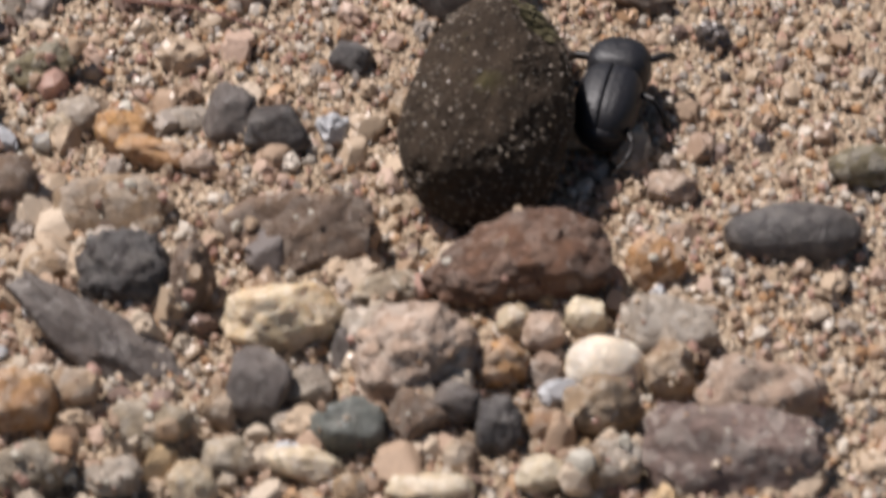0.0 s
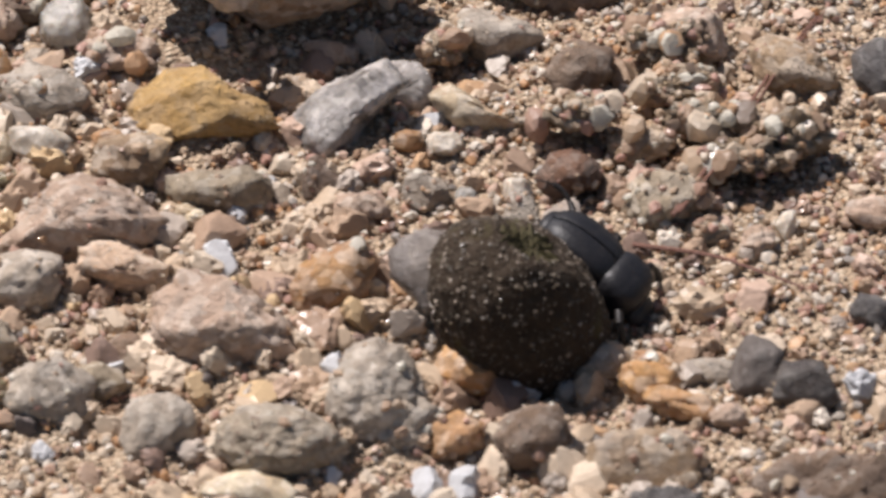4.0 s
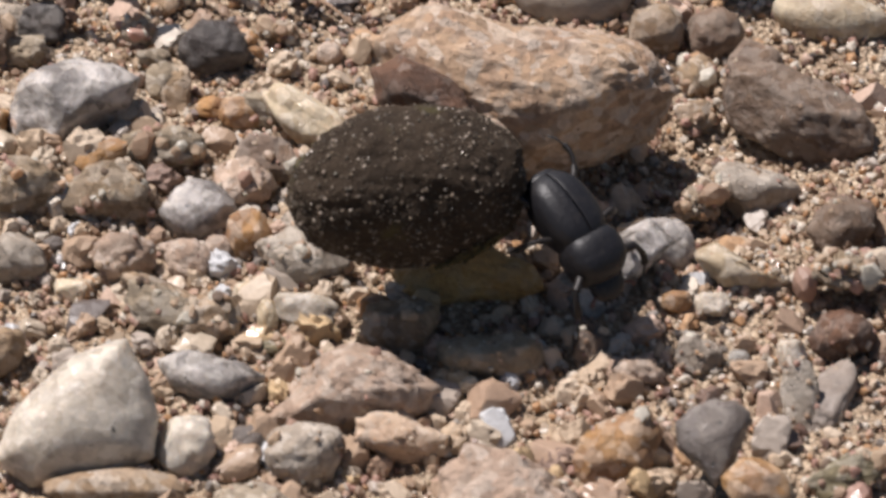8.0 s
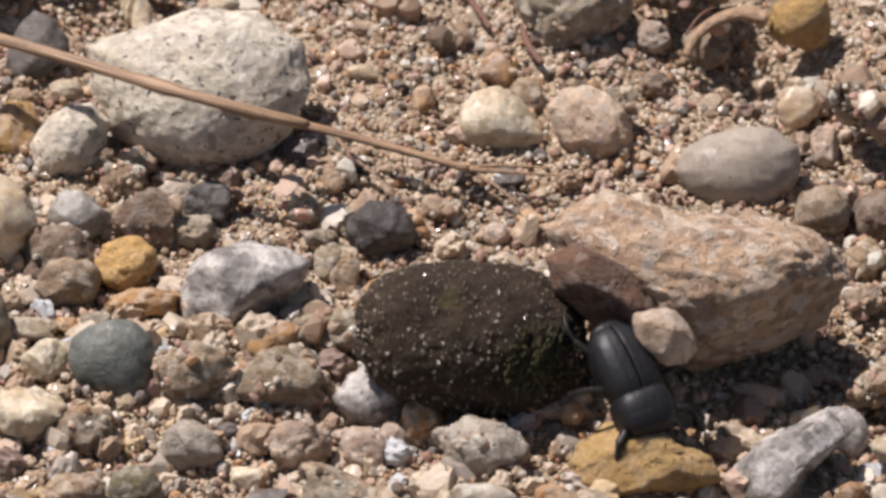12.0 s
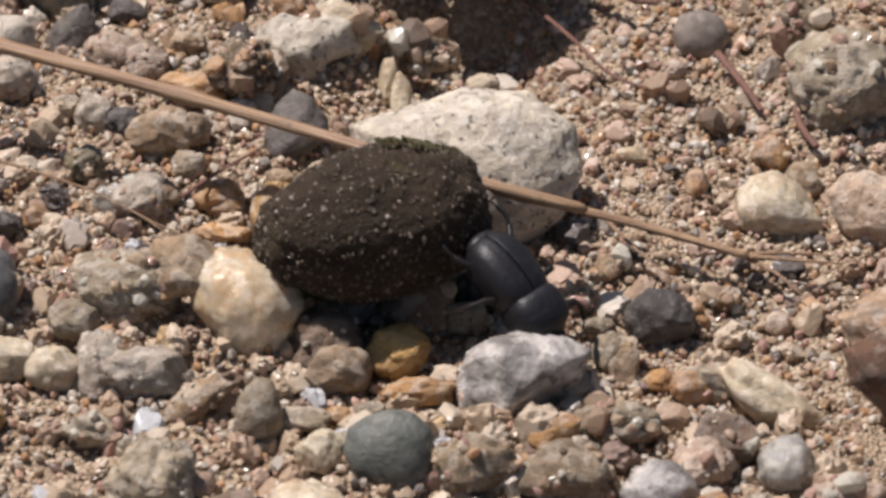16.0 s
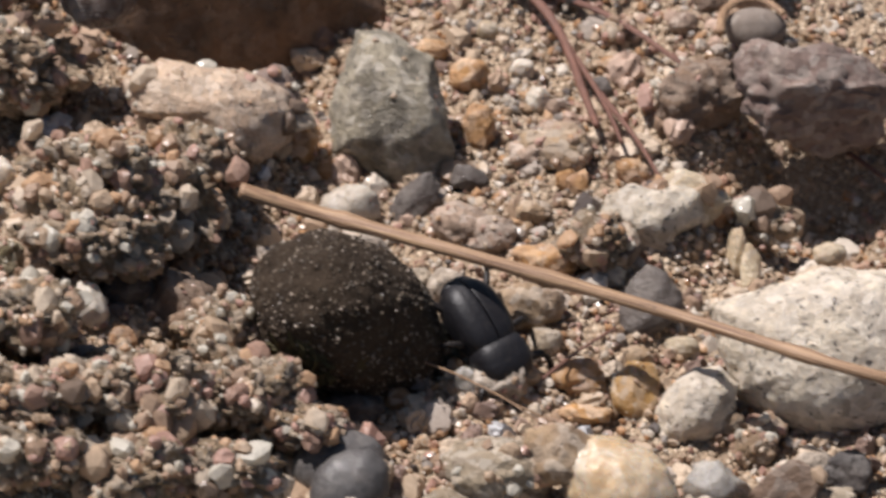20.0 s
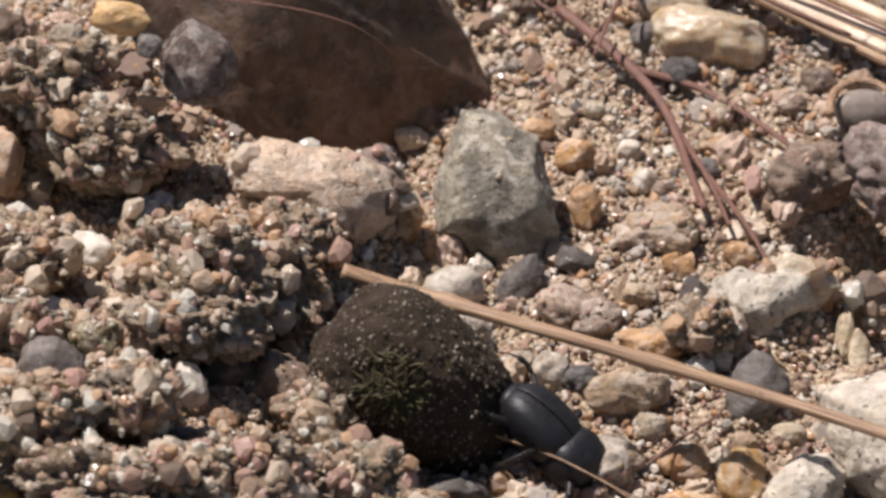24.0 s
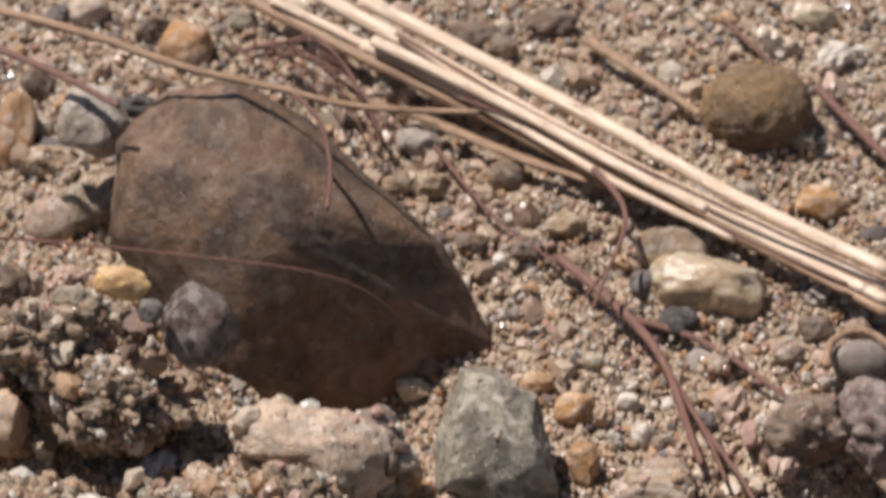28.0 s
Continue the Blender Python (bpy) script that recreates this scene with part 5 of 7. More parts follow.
stone("tan-orange sandy pebble on coarse sand", -0.0604, 0.0622, 0.0011, 0.0033, 0.0043, 0, "rough", "orange", 269)
stone("pale grey small pebble", 0.0685, -0.0846, 0.0008, 0.0040, 0.0035, 0, "round", "grey", 22)
stone("small grey stone on coarse sand", 0.0312, -0.0292, 0.0014, 0.0040, 0.0035, 0, "angular", "grey", 82, coat=0.05)
stone("dark grey pebble on coarse sand", 0.0808, -0.0868, 0.0013, 0.0041, 0.0034, 0, "round", "slate", 30)
stone("small grey pebble on coarse sand", 0.0937, -0.0551, 0.0006, 0.0033, 0.0042, 0, "round", "grey", 59)
stone("brown chip on coarse sand", 0.0219, -0.0271, 0.0009, 0.0035, 0.0039, 20, "angular", "brown", 98, coat=0.05)
stone("dark blurred pebble on coarse sand", -0.0937, 0.0191, 0.0068, 0.0039, 0.0035, 0, "round", "dark", 319)
stone("pale pebble on coarse sand", -0.1106, 0.1283, 0.0009, 0.0040, 0.0034, 0, "round", "pink", 345)
stone("beige crumb of stone", 0.0524, -0.0267, 0.0008, 0.0045, 0.0030, 0, "rough", "beige", 86)
stone("grey pebble behind on coarse sand", -0.0313, 0.0167, 0.0011, 0.0045, 0.0030, 0, "round", "grey", 262)
stone("orange pebble on coarse sand", -0.0518, 0.0284, 0.0013, 0.0045, 0.0030, 0, "round", "orange", 323)
stone("pinkish sandy clod on coarse sand", 0.0129, 0.0414, 0.0002, 0.0042, 0.0032, 0, "rough", "pink", 225)
stone("flat beige pebble in gravel", -0.0443, -0.0018, 0.0017, 0.0061, 0.0022, 0, "round", "beige", 444)
stone("pinkish orange small stone", 0.0261, -0.0309, 0.0011, 0.0044, 0.0030, 0, "rough", "pink", 398)
stone("small beige pebble on coarse sand", 0.0625, -0.0924, 0.0006, 0.0041, 0.0032, 0, "round", "beige", 39)
stone("small pale pebble on coarse sand", 0.0878, -0.0957, 0.0017, 0.0041, 0.0032, 0, "round", "cream", 41)
stone("small tan sandy stone", 0.0316, 0.0096, 0.0005, 0.0032, 0.0041, 0, "rough", "tan", 424, coat=0.15)
stone("dark crumb of earth", -0.1047, 0.1127, 0.0015, 0.0052, 0.0025, 0, "rough", "dark", 474)
stone("olive pebble on coarse sand", -0.0642, 0.0322, 0.0015, 0.0036, 0.0036, 0, "rough", "olive", 258, coat=0.05)
stone("small tan-orange chip on coarse sand", -0.0017, 0.0359, 0.0010, 0.0035, 0.0037, 0, "angular", "orange", 219, coat=0.05)
stone("orange flat chip on coarse sand", -0.0215, -0.0020, 0.0008, 0.0046, 0.0028, -35, "angular", "orange", 155)
stone("cream pebble on coarse sand", -0.0368, 0.1286, 0.0008, 0.0044, 0.0029, 0, "round", "cream", 344)
stone("brown sandy chip on coarse sand", 0.0940, -0.0350, 0.0005, 0.0058, 0.0022, 10, "rough", "brown", 402)
stone("orange sandy pebble on coarse sand", -0.0094, 0.0039, 0.0009, 0.0041, 0.0031, 0, "round", "orange", 185)
stone("grey-white upright pebble on coarse sand", -0.0956, 0.0283, 0.0094, 0.0028, 0.0045, -20, "round", "white", 302)
stone("grey pebble under the straw", -0.0767, 0.1087, 0.0005, 0.0045, 0.0028, 10, "round", "grey", 348)
stone("small brown stone on coarse sand", -0.1153, 0.1168, 0.0007, 0.0037, 0.0034, 0, "rough", "brown", 472)
stone("pale grey pebble on coarse sand", 0.0469, -0.0506, 0.0011, 0.0038, 0.0033, 0, "round", "grey", 122)
stone("pink crumb of stone", 0.0973, -0.0598, 0.0006, 0.0043, 0.0029, -10, "rough", "pink", 49)
stone("beige pebble on coarse sand", -0.0165, 0.0081, 0.0012, 0.0035, 0.0035, 0, "round", "beige", 259)
stone("grey translucent pebble on coarse sand", -0.0637, 0.0399, 0.0013, 0.0034, 0.0036, 0, "round", "grey", 245)
stone("amber pebble on coarse sand", -0.0527, 0.0439, 0.0017, 0.0047, 0.0026, 0, "round", "amber", 246)
stone("tan sandy pebble on coarse sand", -0.0362, 0.0200, 0.0006, 0.0038, 0.0032, 0, "rough", "tan", 154, coat=0.15)
stone("pinkish orange pebble on coarse sand", -0.0613, 0.0700, 0.0009, 0.0038, 0.0032, 0, "round", "orange", 282)
stone("orange rough chip on coarse sand", 0.0517, -0.0513, 0.0012, 0.0043, 0.0028, 20, "rough", "orange", 414)
stone("sandy crumb on coarse sand", -0.0571, -0.0061, 0.0018, 0.0040, 0.0030, 0, "rough", "beige", 233, coat=0.15)
stone("tan sandy pebble on coarse sand", -0.0354, 0.0220, 0.0006, 0.0040, 0.0030, 0, "rough", "tan", 286, coat=0.15)
stone("beige pebble on coarse sand", -0.0845, 0.0288, 0.0036, 0.0040, 0.0030, 0, "round", "beige", 322)
stone("upright tan chip on coarse sand", -0.0156, 0.0067, 0.0011, 0.0026, 0.0046, 0, "flat", "tan", 183)
stone("small tan stone on coarse sand", -0.0621, 0.0959, 0.0012, 0.0041, 0.0029, 0, "rough", "tan", 476)
stone("tan pebble on coarse sand", 0.0010, 0.0319, 0.0008, 0.0032, 0.0037, 0, "round", "tan", 179)
stone("small beige stone on coarse sand", -0.0509, 0.0469, 0.0019, 0.0038, 0.0031, 0, "rough", "beige", 457)
stone("small brown stone on coarse sand", -0.1036, 0.1250, 0.0011, 0.0038, 0.0031, 0, "rough", "brown", 473)
stone("small white oval pebble", 0.0916, -0.0189, 0.0015, 0.0046, 0.0025, 0, "round", "white", 55)
stone("small tan sandy stone", 0.0315, 0.0051, -0.0005, 0.0037, 0.0031, 0, "rough", "tan", 425, coat=0.15)
stone("small pink pebble on coarse sand", 0.0698, -0.0304, 0.0009, 0.0045, 0.0025, 10, "round", "pink", 84)
stone("small dark pebble on coarse sand", 0.0836, -0.0502, 0.0006, 0.0043, 0.0026, 5, "round", "dark", 58)
stone("small pink pebble on coarse sand", 0.0286, 0.0241, 0.0016, 0.0027, 0.0041, 0, "round", "pink", 175)
stone("small pink-white pebble on coarse sand", 0.0216, -0.0077, -0.0003, 0.0048, 0.0023, 15, "round", "pink", 90)
stone("small dark chip in coarse sand", 0.0697, -0.0441, 0.0017, 0.0038, 0.0029, 20, "angular", "dark", 6)
stone("grey-beige chip on coarse sand", -0.1014, 0.0543, 0.0047, 0.0038, 0.0029, 10, "angular", "beige", 295)
stone("grey flat chip in coarse sand", 0.0563, -0.0513, 0.0011, 0.0050, 0.0022, 0, "flat", "grey", 396)
stone("tan pebble on coarse sand", -0.0677, 0.1039, 0.0007, 0.0039, 0.0028, 0, "round", "tan", 350)
stone("grey translucent chip on coarse sand", -0.0614, 0.0272, 0.0016, 0.0036, 0.0030, 0, "angular", "quartz", 285)
stone("small olive pebble on coarse sand", -0.0046, -0.0537, 0.0000, 0.0038, 0.0028, 20, "round", "olive", 109)
stone("small pinkish white pebble", 0.0874, -0.0784, 0.0012, 0.0033, 0.0032, 0, "round", "pink", 12)
stone("pale pebble on coarse sand", -0.1148, 0.0261, 0.0095, 0.0035, 0.0030, 0, "round", "beige", 318)
stone("sandy crust of cemented grains", 0.0315, -0.0076, 0.0003, 0.0035, 0.0030, 0, "clod", "tanlump", 412, coat=1.0)
stone("dark crumb on coarse sand", -0.0608, 0.0388, 0.0014, 0.0036, 0.0029, 0, "rough", "dark", 309)
stone("small tan chip on coarse sand", 0.0618, -0.0872, 0.0009, 0.0028, 0.0037, 0, "angular", "tan", 45)
stone("black round crumb on coarse sand", -0.0512, 0.0829, 0.0006, 0.0038, 0.0027, 0, "round", "dark", 352)
stone("small beige sandy stone", -0.0194, 0.0148, 0.0014, 0.0033, 0.0031, 0, "rough", "beige", 419, coat=0.15)
stone("orange sandy pebble on coarse sand", -0.0515, 0.0238, 0.0008, 0.0052, 0.0019, 0, "rough", "orange", 215)
stone("small dark stone on coarse sand", -0.0615, 0.0553, 0.0008, 0.0038, 0.0026, 10, "angular", "slate", 268)
stone("tan pebble on coarse sand", -0.0689, 0.1239, 0.0002, 0.0034, 0.0029, 0, "round", "tan", 355)
stone("small dark pebble on coarse sand", -0.0539, 0.0879, 0.0007, 0.0035, 0.0028, 0, "round", "slate", 480)
stone("beige pebble on coarse sand", -0.0797, 0.1168, 0.0009, 0.0034, 0.0028, 0, "round", "beige", 349)
stone("small cream pebble on coarse sand", 0.0935, -0.0309, 0.0008, 0.0036, 0.0026, 0, "round", "cream", 401)
stone("small tan stone on coarse sand", -0.0752, 0.1024, 0.0004, 0.0036, 0.0026, 0, "rough", "tan", 475)
stone("pale pebble on coarse sand", -0.0443, 0.1018, 0.0002, 0.0033, 0.0028, 0, "round", "beige", 354)
stone("brown crumb on coarse sand", -0.0660, 0.0930, 0.0007, 0.0033, 0.0028, 0, "rough", "brown", 357)
stone("small pink pebble with an orange stain", 0.0792, -0.0202, 0.0009, 0.0045, 0.0020, 0, "round", "pink", 57)
stone("small white crust of stone", -0.0490, 0.0414, 0.0016, 0.0039, 0.0023, 0, "rough", "white", 464)
stone("small tan sandy stone", -0.0170, 0.0193, 0.0013, 0.0033, 0.0027, 0, "rough", "tan", 438, coat=0.15)
stone("small brown stone on coarse sand", -0.0381, 0.0814, 0.0009, 0.0033, 0.0027, 0, "rough", "brown", 462)
stone("flat pinkish pebble on coarse sand", 0.0698, -0.0292, 0.0006, 0.0044, 0.0020, 0, "round", "pink", 63)
stone("pale pink pebble on coarse sand", -0.0138, -0.0146, 0.0006, 0.0044, 0.0020, 0, "round", "pink", 223)
stone("small pink sandy stone", 0.0601, -0.0340, 0.0006, 0.0030, 0.0029, 0, "rough", "pink", 408)
stone("sandy crumb on coarse sand", -0.0474, 0.0765, 0.0007, 0.0032, 0.0027, 0, "rough", "tan", 287, coat=0.15)
stone("small brown stone on coarse sand", 0.0130, 0.0347, 0.0002, 0.0033, 0.0026, 0, "rough", "brown", 435)
stone("small orange stone on coarse sand", -0.0461, 0.0556, 0.0016, 0.0033, 0.0026, 0, "rough", "orange", 450)
stone("small white quartz chip", 0.0393, -0.0292, 0.0015, 0.0025, 0.0034, 0, "angular", "white", 407)
stone("small brown pebble on coarse sand", 0.0069, -0.0486, 0.0000, 0.0029, 0.0029, 0, "round", "brown", 111)
stone("yellow-beige pebble on coarse sand", -0.0707, -0.0026, 0.0020, 0.0029, 0.0029, 0, "round", "ochre", 251)
stone("small tan pebble on coarse sand", 0.0812, -0.0933, 0.0014, 0.0027, 0.0031, 0, "round", "tan", 43)
stone("small beige pebble on coarse sand", -0.1086, 0.0705, 0.0139, 0.0031, 0.0027, 0, "round", "beige", 311)
stone("small tan sandy stone", -0.0431, 0.0668, 0.0014, 0.0032, 0.0026, 0, "rough", "tan", 468, coat=0.15)
stone("narrow dark slate chip", 0.0713, -0.0801, 0.0007, 0.0021, 0.0039, 0, "flat", "slate", 23)
stone("upright beige chip on coarse sand", -0.0367, 0.0457, 0.0007, 0.0019, 0.0043, 5, "angular", "cream", 230)
stone("small pink pebble on coarse sand", 0.0876, -0.0830, 0.0013, 0.0027, 0.0030, 0, "round", "pink", 13)
stone("small dark pebble on coarse sand", -0.0072, -0.0394, 0.0009, 0.0030, 0.0027, 0, "round", "slate", 110)
stone("small tan stone on coarse sand", 0.0191, -0.0139, 0.0005, 0.0031, 0.0026, 0, "rough", "tan", 410)
stone("small tan stone on coarse sand", -0.0385, 0.0235, 0.0003, 0.0031, 0.0026, 0, "rough", "tan", 432)
stone("small orange sandy stone", -0.0098, 0.0138, 0.0009, 0.0031, 0.0026, 0, "rough", "orange", 445)
stone("small beige stone on coarse sand", -0.0471, 0.0482, 0.0018, 0.0031, 0.0026, 0, "rough", "beige", 452)
stone("upright beige chip on coarse sand", -0.0356, 0.0436, 0.0007, 0.0019, 0.0042, 5, "angular", "cream", 256)
stone("olive sandy crumb on coarse sand", -0.0048, -0.0278, 0.0012, 0.0044, 0.0018, 0, "rough", "olive", 113, coat=0.15)
stone("small amber pebble on coarse sand", 0.0877, -0.0896, 0.0015, 0.0028, 0.0028, 0, "round", "orange", 47)
stone("small tan stone on coarse sand", -0.0568, 0.0279, 0.0014, 0.0031, 0.0025, 0, "rough", "tan", 465)
stone("small pink pebble on coarse sand", 0.0982, -0.0214, 0.0010, 0.0033, 0.0023, 0, "round", "pink", 403)
stone("small tan sandy stone", -0.0065, 0.0158, 0.0007, 0.0033, 0.0023, 0, "rough", "tan", 420, coat=0.15)
stone("small cream pebble on coarse sand", 0.0849, -0.0766, 0.0008, 0.0028, 0.0027, 0, "round", "cream", 11)
stone("small beige pebble on coarse sand", -0.0376, -0.0009, 0.0014, 0.0030, 0.0025, 0, "round", "beige", 212)
stone("shaded grey pebble on coarse sand", -0.0415, 0.0133, 0.0006, 0.0030, 0.0025, 0, "rough", "grey", 261)
stone("beige pebble on coarse sand", -0.0547, 0.0326, 0.0014, 0.0030, 0.0025, 0, "round", "beige", 324)
stone("small tan stone on coarse sand", -0.0555, 0.0501, 0.0013, 0.0031, 0.0024, 0, "rough", "tan", 453)
stone("tiny white chip on coarse sand", -0.0633, 0.1191, 0.0001, 0.0026, 0.0028, 0, "angular", "white", 342)
stone("brown crumb on coarse sand", -0.0715, 0.0939, 0.0006, 0.0033, 0.0022, 0, "rough", "brown", 358)
stone("small tan stone on coarse sand", -0.0788, 0.1025, 0.0003, 0.0033, 0.0022, 0, "rough", "tan", 484)
stone("pale sandy chip on coarse sand", 0.0557, -0.0324, 0.0003, 0.0034, 0.0021, 0, "rough", "beige", 399, coat=0.15)
stone("small pink sandy stone", 0.0578, -0.0574, 0.0017, 0.0031, 0.0023, 0, "rough", "pink", 413)
stone("small orange pebble on coarse sand", -0.0512, 0.0274, 0.0009, 0.0036, 0.0019, 0, "round", "orange", 214)
stone("small white stone on coarse sand", 0.0326, -0.0216, 0.0007, 0.0031, 0.0022, 0, "rough", "white", 427)
stone("small pink pebble on coarse sand", 0.0246, -0.0303, 0.0007, 0.0027, 0.0025, 0, "round", "pink", 83)
stone("small grey pebble on coarse sand", 0.0672, -0.0881, 0.0003, 0.0029, 0.0023, 0, "round", "grey", 46)
stone("pale crumb on coarse sand", -0.0947, 0.1261, 0.0014, 0.0029, 0.0023, 0, "round", "beige", 356)
stone("small pink pebble on coarse sand", -0.0406, 0.0779, 0.0009, 0.0029, 0.0023, 0, "round", "pink", 461)
stone("tiny cream pebble on coarse sand", -0.0077, -0.0208, 0.0012, 0.0033, 0.0020, 0, "round", "cream", 170)
stone("cream pebble on coarse sand", -0.0280, 0.0472, -0.0008, 0.0031, 0.0021, 0, "round", "cream", 255)
stone("small orange pebble on coarse sand", -0.0633, 0.0494, 0.0006, 0.0031, 0.0021, 0, "round", "orange", 288)
stone("small ochre pebble on coarse sand", 0.0843, -0.0162, 0.0011, 0.0031, 0.0021, 0, "round", "ochre", 400)
stone("small beige stone on coarse sand", -0.0178, 0.0115, 0.0010, 0.0031, 0.0021, 0, "rough", "beige", 428)
stone("small tan sandy stone", -0.0106, 0.0442, 0.0008, 0.0031, 0.0021, 0, "rough", "tan", 454, coat=0.15)
stone("small orange pebble on coarse sand", 0.0030, -0.0226, 0.0013, 0.0028, 0.0023, 0, "round", "orange", 411)
stone("small pale pebble on coarse sand", -0.0547, 0.0668, 0.0007, 0.0028, 0.0023, 0, "round", "white", 482)
stone("small beige stone on coarse sand", -0.0385, 0.1103, -0.0000, 0.0028, 0.0023, 0, "rough", "beige", 485)
stone("small tan stone on coarse sand", -0.0559, 0.1110, 0.0006, 0.0028, 0.0023, 0, "rough", "tan", 486)
stone("small beige pebble on coarse sand", 0.0458, -0.0516, 0.0007, 0.0029, 0.0022, 0, "round", "beige", 397)
stone("small orange pebble on coarse sand", -0.0647, 0.0739, 0.0006, 0.0029, 0.0022, 0, "round", "orange", 459)
stone("small grey pebble on coarse sand", -0.0042, -0.0118, 0.0014, 0.0025, 0.0025, 0, "round", "grey", 187)
stone("small orange pebble on coarse sand", -0.0927, 0.0260, 0.0074, 0.0026, 0.0024, 0, "round", "orange", 301)
stone("small orange pebble on coarse sand", -0.0123, 0.0051, 0.0006, 0.0031, 0.0020, 0, "round", "orange", 447)
stone("small beige pebble on coarse sand", -0.1141, 0.1098, 0.0007, 0.0022, 0.0028, 0, "round", "beige", 346)
stone("small upright tan chip", -0.0106, 0.0611, 0.0000, 0.0019, 0.0032, 0, "angular", "cream", 455)
stone("small pink pebble on coarse sand", 0.0229, -0.0075, -0.0008, 0.0030, 0.0020, 0, "round", "pink", 178)
stone("small cream pebble on coarse sand", -0.0235, -0.0192, 0.0001, 0.0030, 0.0020, 0, "round", "cream", 429)
stone("small tan stone on coarse sand", -0.0181, -0.0172, 0.0003, 0.0030, 0.0020, 0, "rough", "tan", 431)
stone("small beige stone on coarse sand", -0.0661, 0.0417, 0.0007, 0.0026, 0.0023, 0, "rough", "beige", 466)
stone("small tan pebble on coarse sand", 0.0726, -0.0960, 0.0007, 0.0027, 0.0022, 0, "round", "tan", 51)
stone("beige pebble on coarse sand", -0.0332, 0.0582, -0.0052, 0.0027, 0.0022, 0, "round", "beige", 231)
stone("small cream pebble on coarse sand", -0.0423, 0.0331, 0.0005, 0.0031, 0.0019, 0, "round", "cream", 216)
stone("tiny dark grey pebble", -0.1008, 0.0662, 0.0167, 0.0024, 0.0024, 0, "round", "slate", 294)
stone("small grey pebble on coarse sand", 0.0424, -0.0445, 0.0007, 0.0027, 0.0021, 0, "round", "grey", 62)
stone("pink pebble on coarse sand", -0.0336, 0.0570, -0.0050, 0.0027, 0.0021, 0, "round", "pink", 257)
stone("tiny white chip on coarse sand", -0.0513, 0.1202, 0.0004, 0.0024, 0.0023, 0, "angular", "white", 343)
stone("small tan pebble on coarse sand", 0.0790, -0.0462, 0.0010, 0.0029, 0.0019, 0, "round", "tan", 404)
stone("small white chip on coarse sand", 0.0625, -0.0317, 0.0005, 0.0019, 0.0029, 0, "angular", "white", 409)
stone("small orange pebble on coarse sand", -0.0680, 0.0250, 0.0013, 0.0025, 0.0022, 0, "round", "orange", 247)
stone("small pink pebble on coarse sand", -0.0107, -0.0145, 0.0009, 0.0025, 0.0022, 0, "round", "pink", 417)
stone("small red-orange pebble on coarse sand", -0.0087, 0.0313, 0.0011, 0.0021, 0.0026, 0, "round", "orange", 184)
stone("small tan pebble on coarse sand", -0.0596, 0.0496, 0.0009, 0.0026, 0.0021, 0, "round", "tan", 313)
stone("small tan sandy stone", -0.0067, 0.0402, 0.0009, 0.0026, 0.0021, 0, "rough", "tan", 441, coat=0.15)
stone("small orange pebble on coarse sand", 0.0294, -0.0210, 0.0004, 0.0027, 0.0020, 0, "round", "orange", 426)
stone("small cream pebble on coarse sand", -0.0061, -0.0242, 0.0015, 0.0018, 0.0029, 0, "round", "cream", 188)
stone("small orange pebble on coarse sand", -0.0477, 0.0718, 0.0008, 0.0029, 0.0018, 0, "round", "orange", 458)
stone("small tan pebble on coarse sand", -0.0463, 0.0315, 0.0007, 0.0026, 0.0020, 0, "round", "tan", 283)
stone("small orange pebble on coarse sand", -0.0090, 0.0130, 0.0006, 0.0027, 0.0018, 10, "round", "orange", 421)
stone("small pink pebble on coarse sand", -0.0018, 0.0128, 0.0006, 0.0023, 0.0021, 0, "round", "pink", 422)
stone("flat cream pebble on coarse sand", -0.0143, 0.0353, 0.0009, 0.0031, 0.0015, 10, "round", "cream", 254)
stone("tiny tan pebble on coarse sand", -0.0513, 0.0538, 0.0014, 0.0021, 0.0022, 0, "round", "orange", 270)
stone("tiny dark pebble on coarse sand", -0.0547, 0.0885, 0.0005, 0.0022, 0.0021, 0, "round", "slate", 456)
stone("tiny dark pebble on coarse sand", -0.0488, 0.0684, 0.0009, 0.0022, 0.0021, 0, "round", "slate", 483)
stone("small orange pebble on coarse sand", -0.0746, 0.0568, 0.0005, 0.0023, 0.0020, 0, "round", "orange", 463)
stone("small pink pebble on coarse sand", -0.0104, 0.0482, 0.0005, 0.0024, 0.0019, 0, "round", "pink", 442)
stone("small orange pebble on coarse sand", -0.0522, 0.0547, 0.0013, 0.0022, 0.0020, 0, "round", "orange", 242)
stone("tiny beige pebble on coarse sand", -0.1059, 0.0928, 0.0014, 0.0020, 0.0022, 0, "round", "beige", 353)
stone("small orange pebble on coarse sand", -0.0125, 0.0449, 0.0006, 0.0020, 0.0022, 0, "round", "orange", 440)
stone("small grey pebble on coarse sand", -0.0684, 0.0368, 0.0007, 0.0022, 0.0020, 0, "round", "grey", 467)
stone("small pale pebble on coarse sand", -0.0562, 0.0715, 0.0005, 0.0023, 0.0019, 0, "round", "white", 469)
stone("small white tip of quartz", -0.0336, 0.0173, 0.0005, 0.0024, 0.0017, 0, "angular", "white", 437)
stone("small amber pebble on coarse sand", 0.0533, -0.0230, 0.0004, 0.0020, 0.0020, 0, "round", "orange", 87)
stone("tiny white pebble on coarse sand", 0.0089, -0.0320, 0.0001, 0.0020, 0.0020, 0, "round", "white", 114)
stone("small clear quartz grain", 0.0349, -0.0291, 0.0011, 0.0021, 0.0019, 0, "angular", "quartz", 406)
